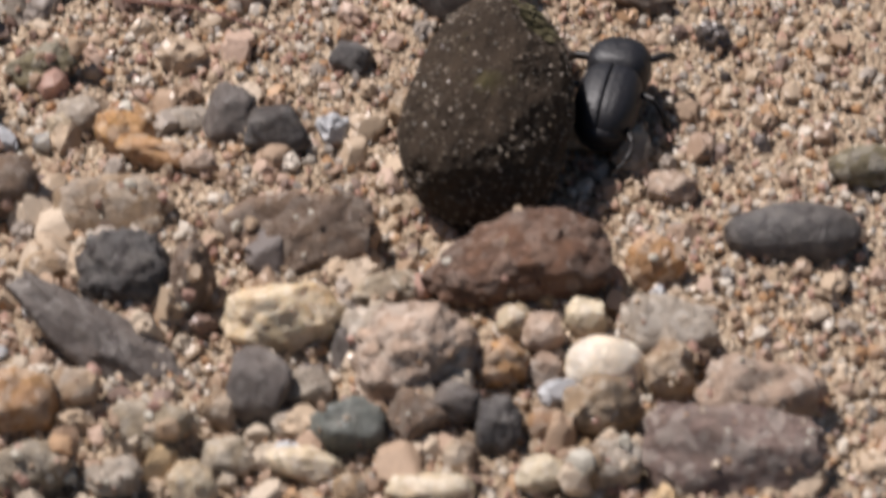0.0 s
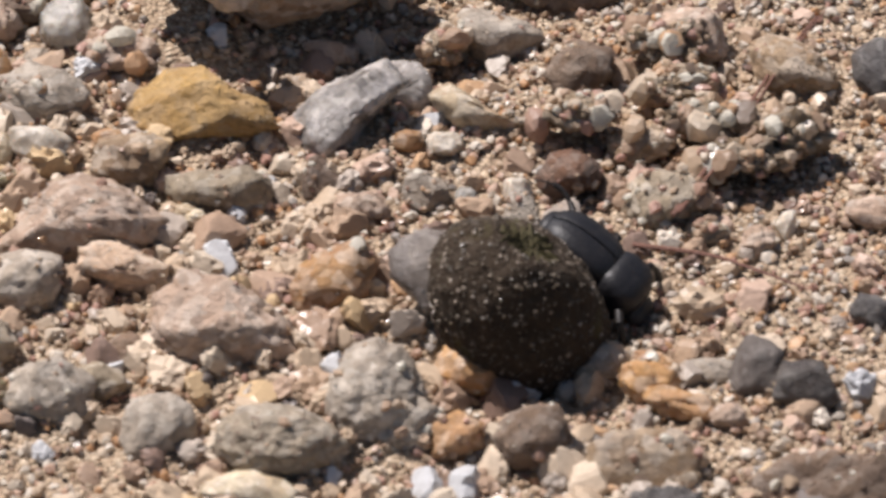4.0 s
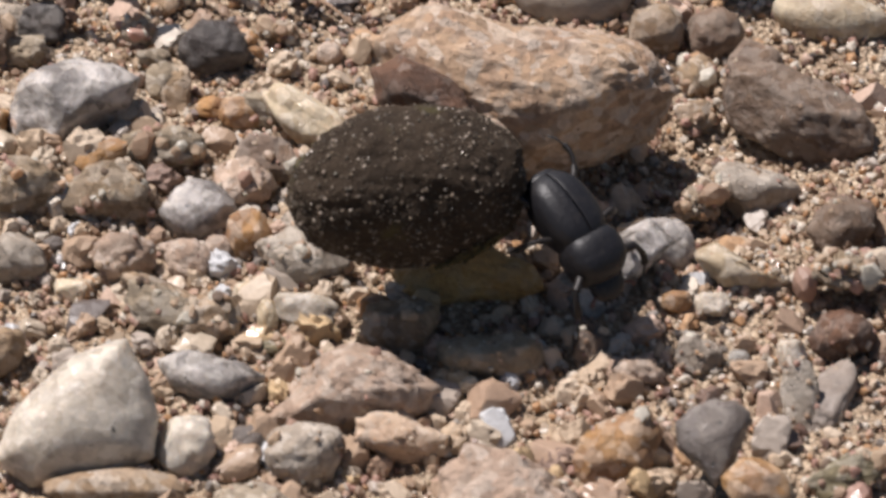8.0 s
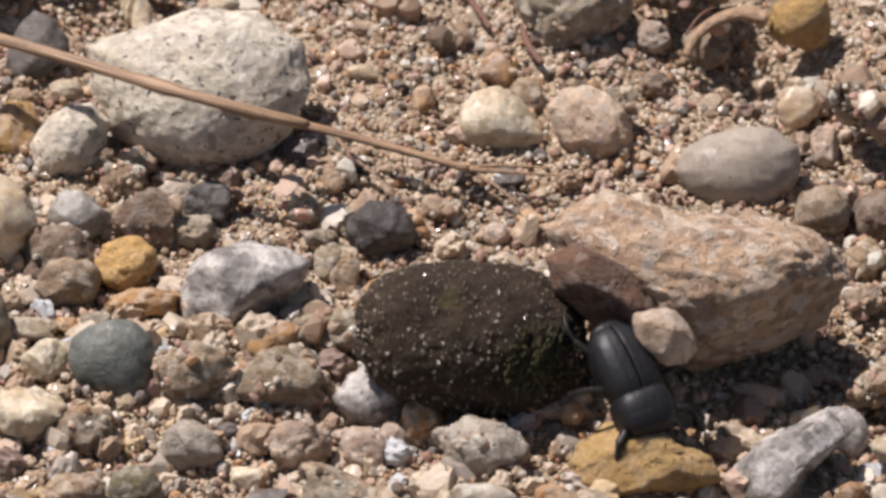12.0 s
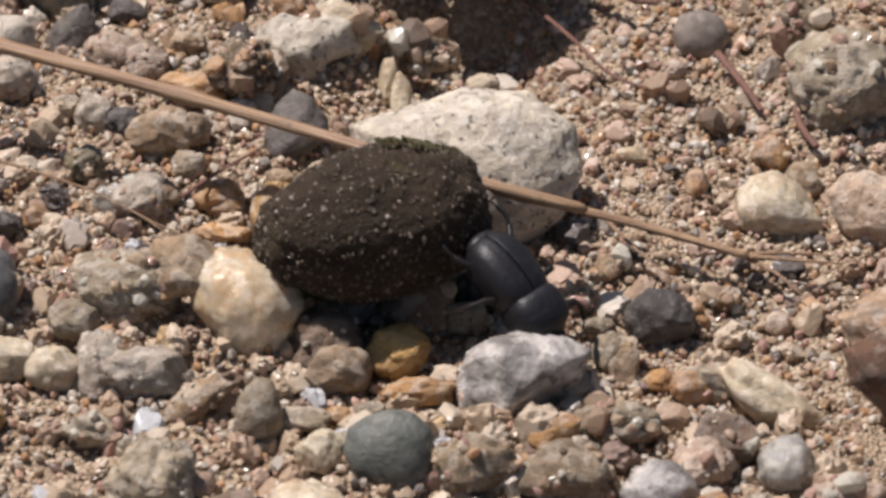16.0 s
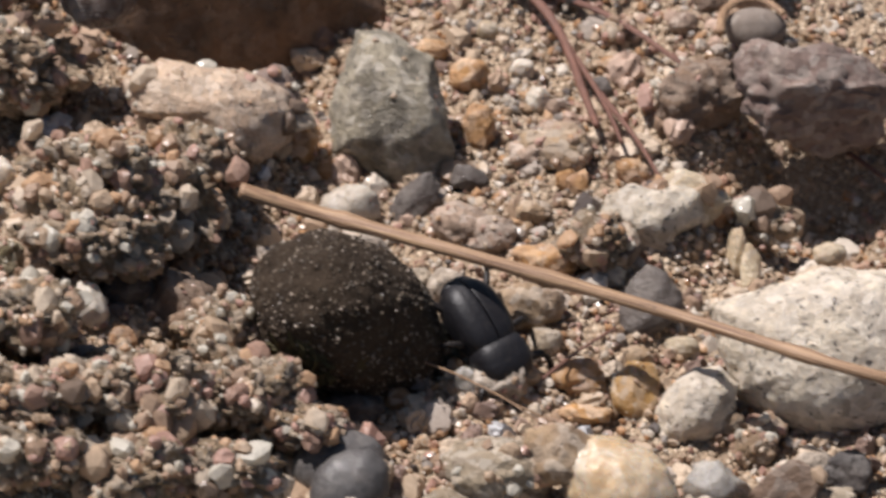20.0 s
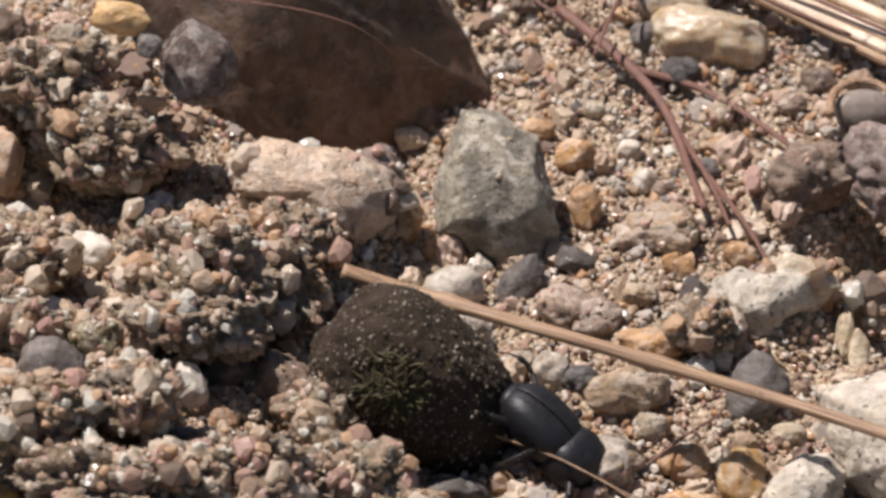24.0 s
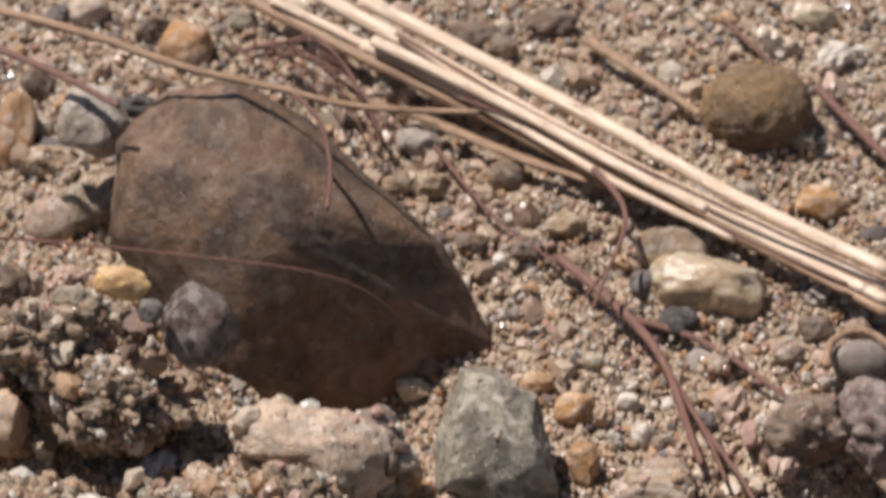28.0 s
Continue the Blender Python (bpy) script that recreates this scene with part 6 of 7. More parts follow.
stone("small orange pebble on coarse sand", -0.0403, -0.0008, 0.0013, 0.0022, 0.0018, 0, "round", "orange", 186)
stone("tiny cream pebble on coarse sand", 0.0114, -0.0312, 0.0000, 0.0022, 0.0018, 0, "round", "cream", 415)
stone("small pink pebble on coarse sand", -0.0531, 0.0657, 0.0007, 0.0021, 0.0018, 0, "round", "pink", 470)
stone("small cream pebble on coarse sand", -0.0594, 0.0772, 0.0005, 0.0021, 0.0018, 0, "round", "cream", 471)
stone("small clear grain on coarse sand", 0.0441, -0.0533, 0.0005, 0.0019, 0.0019, 0, "angular", "quartz", 416)
stone("tiny cream pebble on coarse sand", 0.0106, -0.0308, 0.0001, 0.0020, 0.0018, 0, "round", "cream", 115)
stone("tiny orange pebble on coarse sand", -0.0569, 0.0397, 0.0012, 0.0021, 0.0015, 0, "round", "orange", 290)
stone("tiny dark pebble on coarse sand", -0.0255, -0.0132, 0.0001, 0.0019, 0.0016, 0, "round", "slate", 418)
stone("tiny bright white chip", -0.0321, 0.1240, 0.0001, 0.0017, 0.0017, 0, "angular", "white", 479)
stone("dark brown-grey stone upright in coarse sand", -0.0452, 0.0368, 0.0018, 0.0058, 0.0070, 25, "angular", "slate", 521, outline=(1.0, 0.95, 0.9, 1.0, 1.1, 0.95, 0.85, 0.9, 0.95, 1.0, 0.9, 1.0))
stone("white granite stone half buried in sand", -0.0446, 0.0478, 0.0026, 0.0082, 0.0090, 60, "angular", "granite", 522, outline=(1.0, 0.8, 0.95, 1.15, 0.9, 0.75, 0.9, 1.1, 1.0, 0.8, 0.85, 1.05), name="stone")
stone("amber stone with glassy broken faces", 0.0267, 0.0415, 0.0026, 0.0062, 0.0066, 10, "angular", "ochre", 511, outline=(0.95, 0.9, 1.05, 1.1, 0.95, 0.8, 0.9, 1.1, 0.85, 0.7, 0.9, 1.05))
stone("small translucent yellow pebble by a hollow", 0.0262, 0.0279, 0.0032, 0.0036, 0.0041, 20, "round", "clear", 512)
stone("small round pebble nearly black", -0.0514, 0.0806, 0.0020, 0.0017, 0.0020, 0, "round", "dark", 513)

# ---- sand and fine gravel ----
build_ground()
STRETCH = ((0.0785, -0.0663), (0.071, -0.0408), (0.0565, -0.0346), (0.0418, -0.036), (0.0265, -0.0352), (0.0225, -0.0286), (0.009, -0.0143), (-0.0013, 0.0024), (0.0, -0.0007), (-0.0067, 0.0115), (-0.0214, 0.0171), (-0.0315, 0.0232), (-0.0374, 0.0296), (-0.0518, 0.0398), (-0.0639, 0.0465), (-0.0725, 0.0535), (-0.0776, 0.056), (-0.0739, 0.0801), (-0.074, 0.0938), (-0.0744, 0.1213), (-0.1042, 0.1082), (-0.045, 0.1189), (-0.0747, 0.1448), (0.0794, -0.0844), (0.1004, -0.078), (0.0548, -0.0815), (-0.1043, 0.0341))


def scatter(name, count, lo, hi, level, material, seed, label, lift, clear=0.62, zone=False):
    """Grains of lo to hi metres on the sand along the stretch that is seen, between the stones."""
    rnd = np.random.RandomState(seed)
    c = np.array(STRETCH)
    seg = rnd.randint(0, len(c) - 1, count * 4)
    t = rnd.rand(count * 4, 1) * (np.hypot(*(c[1:] - c[:-1]).T)[seg] < 0.06)[:, None]
    p = c[seg] * (1 - t) + c[seg + 1] * t + (rnd.rand(count * 4, 2) - 0.5) * np.array([0.092, 0.078])
    # even out the overlap of neighbouring stretches
    cell = np.floor(p / 0.0025).astype(int)
    _, inv, num = np.unique(cell[:, 0] * 10007 + cell[:, 1], return_inverse=True, return_counts=True)
    keep = rnd.rand(len(p)) < np.percentile(num, 35) / num[inv]
    p = p[keep][:count]
    if zone:  # thick on the gravelly side of the beetle's way, none on the sandy side
        side = -0.6 * p[:, 0] - 0.8 * p[:, 1]
        p = p[rnd.rand(len(p)) < 1 / (1 + np.exp(-(side - 0.012) / 0.005))]
    foot = np.array(FOOT)
    inside = np.zeros(len(p), bool)
    for x, y, r, top in foot:
        inside |= (p[:, 0] - x) ** 2 + (p[:, 1] - y) ** 2 < (clear * r) ** 2
    p = p[~inside]
    n = len(p)
    size = lo + (hi - lo) * rnd.rand(n) ** 1.9
    zz = banked(p[:, 0], p[:, 1]) + size * lift + rnd.rand(n) * 0.0004
    v, f = grains_at(np.column_stack([p, zz]), size / 2, level, rnd)
    ob = new(name, bulk_mesh(name, v, f, material, False))
    tagged(ob, label, name.replace("_", " "), kind="stuff")


scatter("coarse_sand", 66000, 0.00040, 0.00135, 1, SAND, 3, "loose coarse sand grains in beige, orange, white and grey", 0.04)
scatter("fine_gravel", 6500, 0.0008, 0.0020, 2, GRAVEL, 5, "fine mixed gravel grains strewn over the sand", -0.08)
scatter("small_gravel", 1000, 0.0018, 0.0040, 3, GRAVEL, 9, "small mixed gravel stones strewn over the sand", 0.04, clear=1.0)
scatter("gravel_bed", 4200, 0.0016, 0.0042, 3, PALE_GRAVEL, 21, "pale tightly packed gravel between the larger stones", 0.08, clear=0.85, zone=True)


# ---- stalks, roots and straw ----
def tube(name, pts, r0, r1, material, sides=8, wob=0.0, seed=0, nodes_at=()):
    """A stalk through pts that tapers from r0 to r1, with thicker joints."""
    rnd = random.Random(seed)
    p = [Vector(q) for q in pts]
    line = []
    for k in range(len(p) - 1):
        a, b, c, d = p[max(k - 1, 0)], p[k], p[k + 1], p[min(k + 2, len(p) - 1)]
        for s in range(10):
            u = s / 10
            line.append(0.5 * ((2 * b) + (c - a) * u + (2 * a - 5 * b + 4 * c - d) * u * u + (3 * b - a - 3 * c + d) * u ** 3))
    line.append(p[-1])
    n = len(line)
    verts, faces, uv = [], [], []
    for k, q in enumerate(line):
        along = (line[min(k + 1, n - 1)] - line[max(k - 1, 0)]).normalized()
        side = along.cross(Vector((0, 0, 1))).normalized()
        up = side.cross(along)
        u = k / (n - 1)
        r = r0 + (r1 - r0) * u
        for at in nodes_at:
            r *= 1 + 0.35 * math.exp(-((u - at) / 0.012) ** 2)
        q = q + Vector((rnd.uniform(-wob, wob), rnd.uniform(-wob, wob), rnd.uniform(-wob, wob)))
        for s in range(sides):
            t = 2 * math.pi * s / sides
            rr = r * (1 + 0.10 * math.sin(3 * t + 1))
            verts.append(q + (side * math.cos(t) + up * math.sin(t)) * rr)
    for k in range(n - 1):
        for s in range(sides):
            a, b = k * sides + s, k * sides + (s + 1) % sides
            faces.append((a, b, b + sides, a + sides))
            uv.append([(k / n, s / sides), (k / n, (s + 1) / sides), ((k + 1) / n, (s + 1) / sides), ((k + 1) / n, s / sides)])
    faces += [tuple(range(sides - 1, -1, -1)), tuple(range((n - 1) * sides, n * sides))]
    uv += [[(0, 0)] * sides, [(1, 1)] * sides]
    me = mesh(name, [v[:] for v in verts], faces, material)
    layer = me.uv_layers.new(name="uv")
    layer.data.foreach_set("uv", [c for face in uv for xy in face for c in xy])
    return me


def stalk(name, label, category, pts, r0, r1, material, wob=0.0, nodes_at=(), group=""):
    return tagged(new(name, tube(name, pts, r0, r1, material, wob=wob, seed=len(label), nodes_at=nodes_at)), label, category, group)


whole = stalk("straw", "long dry tan straw stalk lying across the gravel", "straw", [(-0.0825, 0.0413, 0.0117), (-0.0742, 0.0392, 0.0104), (-0.0611, 0.0332, 0.0111), (-0.0442, 0.0272, 0.0102), (-0.0293, 0.019, 0.0116), (-0.0193, 0.0177, 0.0095), (-0.0273, 0.0243, 0.0061), (-0.0159, 0.0221, 0.0045), (-0.0044, 0.0192, 0.0029)], 0.00070, 0.00036, STRAW, nodes_at=(0.14, 0.3, 0.47, 0.7))
part("bristle", tube("bristle", [(-0.0044, 0.0192, 0.0029), (-0.0003, 0.0189, 0.0028), (0.0041, 0.0184, 0.0029)], 0.00026, 0.00008, STRAW), whole)
part("bristle", tube("bristle", [(-0.0047, 0.0196, 0.0027), (-0.0013, 0.0201, 0.0026), (0.0034, 0.0198, 0.0026)], 0.00026, 0.00006, STRAW), whole)
part("bristle", tube("bristle", [(-0.0044, 0.0195, 0.0024), (-0.0018, 0.0174, 0.0024), (0.0003, 0.0146, 0.0024)], 0.00024, 0.00006, STRAW), whole)
part("bristle", tube("bristle", [(-0.017, 0.0245, 0.0025), (-0.0143, 0.0205, 0.0024), (-0.0117, 0.0176, 0.0022)], 0.0002, 0.00006, STRAW), whole)
whole = stalk("root", "thin dark root fibre sticking out of sand", "root", [(0.0527, -0.033, 0.0027), (0.0582, -0.0201, 0.0025), (0.061, -0.0129, 0.0024), (0.0651, -0.0049, 0.0024)], 0.00022, 0.00012, ROOT, group="roots")
whole = stalk("root", "thin dark root fibre sticking out of sand", "root", [(0.0532, -0.0328, 0.0029), (0.0573, -0.0242, 0.0027), (0.0615, -0.0131, 0.0026), (0.0658, -0.0044, 0.0026)], 0.00018, 0.00008, ROOT, group="roots")
whole = stalk("root", "thin brown root lying on sand", "root", [(0.0493, -0.0351, 0.0011), (0.0556, -0.036, 0.0009), (0.0594, -0.0379, 0.0011), (0.0641, -0.0409, 0.0015)], 0.00022, 0.00010, ROOT, group="roots")
whole = stalk("root", "thin brown root lying on sand", "root", [(-0.0279, 0.0639, -0.0013), (-0.0242, 0.0607, -0.0014), (-0.02, 0.0532, 0.0003), (-0.0164, 0.0466, 0.0013), (-0.0128, 0.044, 0.0016)], 0.00028, 0.00012, ROOT, group="roots")
whole = stalk("root", "brown branching root lying on sand", "root", [(-0.0628, 0.0904, 0.002), (-0.0556, 0.081, 0.0021), (-0.0525, 0.0747, 0.0021), (-0.0506, 0.0661, 0.0025), (-0.0494, 0.0606, 0.0029)], 0.00055, 0.00032, ROOT, group="roots")
part("branch", tube("branch", [(-0.0556, 0.0816, 0.0019), (-0.0497, 0.0792, 0.0018), (-0.045, 0.0748, 0.0022), (-0.041, 0.0699, 0.0026), (-0.036, 0.0667, 0.0017)], 0.00038, 0.00018, ROOT), whole)
part("branch", tube("branch", [(-0.0522, 0.0742, 0.0018), (-0.049, 0.0656, 0.0024), (-0.0471, 0.0585, 0.0027)], 0.00034, 0.00018, ROOT), whole)
part("branch", tube("branch", [(-0.049, 0.066, 0.0023), (-0.0455, 0.0586, 0.0026), (-0.0433, 0.0525, 0.0025)], 0.00030, 0.00016, ROOT), whole)
part("branch", tube("branch", [(-0.0419, 0.0721, 0.0021), (-0.0404, 0.0692, 0.0022), (-0.0397, 0.067, 0.002)], 0.00018, 0.00010, ROOT), whole)
whole = stalk("root", "thin dark root lying on sand", "root", [(-0.0200, 0.063, 0.0013), (-0.0170, 0.0598, 0.0020), (-0.0144, 0.0567, 0.0022), (-0.0117, 0.0560, 0.0022)], 0.0005, 0.0003, ROOT, group="roots")
whole = stalk("root", "thin dark root lying on sand", "root", [(-0.0064, 0.0489, 0.002), (-0.004, 0.044, 0.0021), (-0.0025, 0.0405, 0.0021)], 0.0004, 0.00025, ROOT, group="roots")
whole = stalk("root", "thin dark root beside a stone", "root", [(0.0006, 0.0467, 0.002), (0.0008, 0.0396, 0.0019), (0.0024, 0.0359, 0.0017)], 0.0004, 0.0003, ROOT, group="roots")
whole = stalk("hair", "fine pale plant hair over gravel", "plant fibre", [(-0.0794, 0.0315, 0.0049), (-0.0712, 0.0292, 0.0043), (-0.0634, 0.0251, 0.0047), (-0.0572, 0.0209, 0.0045), (-0.0514, 0.0176, 0.0041)], 0.00014, 0.00007, STRAW)
whole = stalk("hair", "fine reddish plant hair over the boulder", "plant fibre", [(-0.1172, 0.0819, 0.0115), (-0.1060, 0.0784, 0.0135), (-0.0945, 0.0751, 0.0150), (-0.0874, 0.0738, 0.0150), (-0.0818, 0.0737, 0.0130), (-0.0775, 0.0736, 0.0090)], 0.00016, 0.00007, ROOT)
whole = stalk("bleached_straw", "flat tan straw blade beneath the bundle", "straw", [(-0.0847, 0.1132, 0.0028), (-0.0756, 0.1104, 0.002), (-0.0688, 0.1063, 0.0021), (-0.0599, 0.1008, 0.0026)], 0.00050, 0.00030, STRAW, group="straw bundle")
whole = stalk("bleached_straw", "flat tan straw blade beneath the bundle", "straw", [(-0.0745, 0.1096, 0.002), (-0.066, 0.1041, 0.0023), (-0.0566, 0.0994, 0.0026), (-0.0467, 0.0936, 0.0019)], 0.00045, 0.00025, STRAW, group="straw bundle")
whole = stalk("dry_stick", "short dry stick on the sand", "stick", [(-0.0601, 0.1241, 0.0013), (-0.0547, 0.1184, 0.0017), (-0.0486, 0.1118, 0.0019)], 0.0006, 0.0004, STRAW)
whole = stalk("dry_stick", "brown stick end on the sand", "stick", [(-0.0369, 0.1167, 0.0015), (-0.034, 0.1123, 0.0012), (-0.0297, 0.1054, 0.0013)], 0.0005, 0.0004, ROOT)
whole = stalk("dry_stick", "brown stick end on the sand", "stick", [(-0.0461, 0.1273, 0.0014), (-0.0427, 0.1225, 0.0014), (-0.0405, 0.12, 0.0013)], 0.0003, 0.0002, ROOT)
whole = stalk("root", "curled dry rootlet hanging over straw", "root", [(-0.0594, 0.0985, 0.0063), (-0.0567, 0.0937, 0.0062), (-0.0565, 0.0897, 0.0061), (-0.0581, 0.0841, 0.0059), (-0.0595, 0.0789, 0.0059)], 0.00035, 0.00016, ROOT, group="roots")
whole = stalk("root", "curled dry rootlet hanging over straw", "root", [(-0.0578, 0.086, 0.005), (-0.06, 0.0821, 0.0048), (-0.0608, 0.0797, 0.0048)], 0.00018, 0.00008, ROOT, group="roots")
whole = stalk("root", "loose brown stem arching over the boulder", "root", [(-0.1182, 0.1047, 0.0208), (-0.1086, 0.0999, 0.0217), (-0.0986, 0.0953, 0.0214), (-0.0904, 0.0934, 0.0207), (-0.0818, 0.091, 0.0204), (-0.0705, 0.0906, 0.0202)], 0.00045, 0.00030, STRAW, group="roots")
whole = stalk("root", "loose brown stem arching over the boulder", "root", [(-0.1181, 0.1014, 0.0189), (-0.1112, 0.0964, 0.0196), (-0.1049, 0.0913, 0.0199)], 0.00040, 0.00030, ROOT, group="roots")
whole = stalk("root", "loose curl of stem over the boulder", "root", [(-0.0882, 0.0901, 0.0228), (-0.0857, 0.0868, 0.0222), (-0.0845, 0.0825, 0.0206), (-0.0847, 0.0779, 0.019)], 0.00025, 0.0002, ROOT, group="roots")
whole = stalk("rootlet_tuft", "tuft of grey dry rootlets", "root", [(-0.0992, 0.1259, 0.0045), (-0.0961, 0.12, 0.005), (-0.0937, 0.1164, 0.0051), (-0.0904, 0.1179, 0.005), (-0.087, 0.1161, 0.0047)], 0.00014, 0.00006, ROOT)
part("rootlet", tube("rootlet", [(-0.0943, 0.1158, 0.0049), (-0.0904, 0.1173, 0.0048), (-0.0864, 0.1155, 0.0045), (-0.084, 0.1117, 0.0041)], 0.00014, 0.00006, ROOT), whole)
part("rootlet", tube("rootlet", [(-0.0892, 0.1163, 0.0045), (-0.0852, 0.1134, 0.0041), (-0.0828, 0.1088, 0.0036), (-0.0816, 0.1048, 0.0034)], 0.00014, 0.00006, ROOT), whole)
part("rootlet", tube("rootlet", [(-0.0921, 0.1187, 0.0047), (-0.0882, 0.1189, 0.0045), (-0.0847, 0.1164, 0.0042), (-0.0824, 0.1125, 0.0038)], 0.00012, 0.00006, ROOT), whole)
part("rootlet", tube("rootlet", [(-0.0911, 0.1147, 0.0057), (-0.0885, 0.1168, 0.0056), (-0.084, 0.1125, 0.005), (-0.0816, 0.1095, 0.0046), (-0.0802, 0.1035, 0.0044)], 0.00018, 0.00008, ROOT), whole)
part("rootlet", tube("rootlet", [(-0.0949, 0.1185, 0.0041), (-0.0916, 0.1188, 0.0041), (-0.0874, 0.1152, 0.0038), (-0.0855, 0.1122, 0.0035), (-0.0848, 0.1091, 0.0033)], 0.00018, 0.00008, ROOT), whole)
part("rootlet", tube("rootlet", [(-0.0934, 0.1173, 0.0056), (-0.0902, 0.1172, 0.0055), (-0.0868, 0.1153, 0.0052), (-0.0848, 0.1129, 0.0049), (-0.0832, 0.1077, 0.0045)], 0.00018, 0.00008, ROOT), whole)
part("rootlet", tube("rootlet", [(-0.0909, 0.1144, 0.0069), (-0.088, 0.1145, 0.0067), (-0.0839, 0.1122, 0.0062), (-0.0808, 0.1074, 0.0057), (-0.0794, 0.1042, 0.0056)], 0.00018, 0.00008, ROOT), whole)
part("rootlet", tube("rootlet", [(-0.0912, 0.1184, 0.0051), (-0.0874, 0.119, 0.005), (-0.0847, 0.1166, 0.0047), (-0.082, 0.1105, 0.0041), (-0.0805, 0.1062, 0.0039)], 0.00018, 0.00008, ROOT), whole)
part("rootlet", tube("rootlet", [(-0.0915, 0.1163, 0.0045), (-0.0882, 0.1172, 0.0044), (-0.0842, 0.1141, 0.0039), (-0.0823, 0.1113, 0.0036), (-0.0813, 0.1046, 0.0033)], 0.00018, 0.00008, ROOT), whole)
part("rootlet", tube("rootlet", [(-0.0914, 0.1182, 0.0049), (-0.0874, 0.1199, 0.0048), (-0.0841, 0.116, 0.0044), (-0.0823, 0.112, 0.004), (-0.0803, 0.107, 0.0037)], 0.00018, 0.00008, ROOT), whole)
part("rootlet", tube("rootlet", [(-0.0946, 0.118, 0.0043), (-0.0905, 0.1187, 0.0042), (-0.0887, 0.115, 0.004), (-0.0848, 0.11, 0.0035), (-0.0847, 0.1058, 0.0032)], 0.00018, 0.00008, ROOT), whole)
whole = stalk("root", "thin dark root along the sand", "root", [(-0.075, 0.1075, 0.0012), (-0.0699, 0.0977, 0.0017), (-0.0643, 0.0915, 0.0014), (-0.0599, 0.0874, 0.0015)], 0.00025, 0.00012, ROOT, group="roots")
whole = stalk("dry_stick", "thin dark stick in the gravel", "stick", [(-0.0551, 0.0257, 0.0034), (-0.052, 0.0292, 0.0034), (-0.0484, 0.0326, 0.0033)], 0.00018, 0.00012, ROOT)
whole = stalk("hair", "fine pale plant hair by the gravel", "plant fibre", [(-0.0609, 0.026, 0.0027), (-0.0579, 0.0233, 0.0026), (-0.0554, 0.0211, 0.0024)], 0.0001, 0.00006, STRAW)
whole = stalk("shell_rim", "pale curled rim of a small broken shell", "shell", [(-0.0374, 0.0734, 0.0036), (-0.0369, 0.0767, 0.0035), (-0.0349, 0.0785, 0.0035), (-0.0328, 0.0781, 0.0036), (-0.0312, 0.0762, 0.0037)], 0.00045, 0.0003, STRAW)
whole = stalk("shell_rim", "pale curved edge of a broken shell above a hollow", "shell", [(0.0160, 0.0377, 0.0012), (0.0169, 0.0392, 0.0022), (0.0187, 0.0405, 0.0030), (0.0211, 0.0412, 0.0034), (0.0236, 0.0408, 0.0032)], 0.0004, 0.0008, STRAW)
whole = stalk("hair", "curved dark plant fibre beside a broken shell", "plant fibre", [(0.0160, 0.0396, 0.0022), (0.0174, 0.0416, 0.0030), (0.0193, 0.0432, 0.0030)], 0.00016, 0.0001, ROOT)
whole = stalk("bleached_straw", "bleached dry straw in a lying bundle", "straw", [(-0.0827, 0.1252, 0.0053), (-0.07, 0.117, 0.004), (-0.0566, 0.1056, 0.0047), (-0.0456, 0.097, 0.0041), (-0.0309, 0.0855, 0.0049)], 0.0008, 0.0007, PALE_STRAW, group="straw bundle")
whole = stalk("bleached_straw", "bleached dry straw in a lying bundle", "straw", [(-0.0873, 0.1264, 0.0049), (-0.0734, 0.1164, 0.0036), (-0.0594, 0.1041, 0.0041), (-0.0456, 0.0948, 0.0035), (-0.031, 0.0836, 0.0044)], 0.0008, 0.0007, PALE_STRAW, group="straw bundle")
whole = stalk("bleached_straw", "bleached dry straw in a lying bundle", "straw", [(-0.0825, 0.1195, 0.0041), (-0.07, 0.112, 0.0031), (-0.0577, 0.1018, 0.0038), (-0.0456, 0.0939, 0.0031), (-0.031, 0.082, 0.0041)], 0.0007, 0.0006, PALE_STRAW, group="straw bundle")
whole = stalk("bleached_straw", "bleached dry straw in a lying bundle", "straw", [(-0.0941, 0.1268, 0.0038), (-0.0825, 0.1185, 0.0034), (-0.07, 0.1105, 0.0025), (-0.0577, 0.1002, 0.0032), (-0.0429, 0.0915, 0.0024), (-0.0311, 0.081, 0.0035)], 0.0007, 0.0006, STRAW, group="straw bundle")
whole = stalk("bleached_straw", "bleached dry straw in a lying bundle", "straw", [(-0.0918, 0.1255, 0.0049), (-0.0791, 0.1172, 0.004), (-0.0677, 0.1086, 0.0036), (-0.0566, 0.0984, 0.0042), (-0.0457, 0.0915, 0.0035)], 0.0005, 0.0004, PALE_STRAW, group="straw bundle")
whole = stalk("bleached_straw", "bleached dry straw in a lying bundle", "straw", [(-0.0814, 0.1185, 0.0055), (-0.0678, 0.1094, 0.0048), (-0.055, 0.0986, 0.0053), (-0.0484, 0.0943, 0.0048)], 0.0006, 0.0005, PALE_STRAW, group="straw bundle")
whole = stalk("bleached_straw", "thin reddish straw strand in the bundle", "straw", [(-0.0791, 0.1201, 0.0052), (-0.065, 0.1082, 0.0048), (-0.0511, 0.0977, 0.0049), (-0.0314, 0.0835, 0.0054)], 0.00022, 0.00018, ROOT, group="straw bundle")
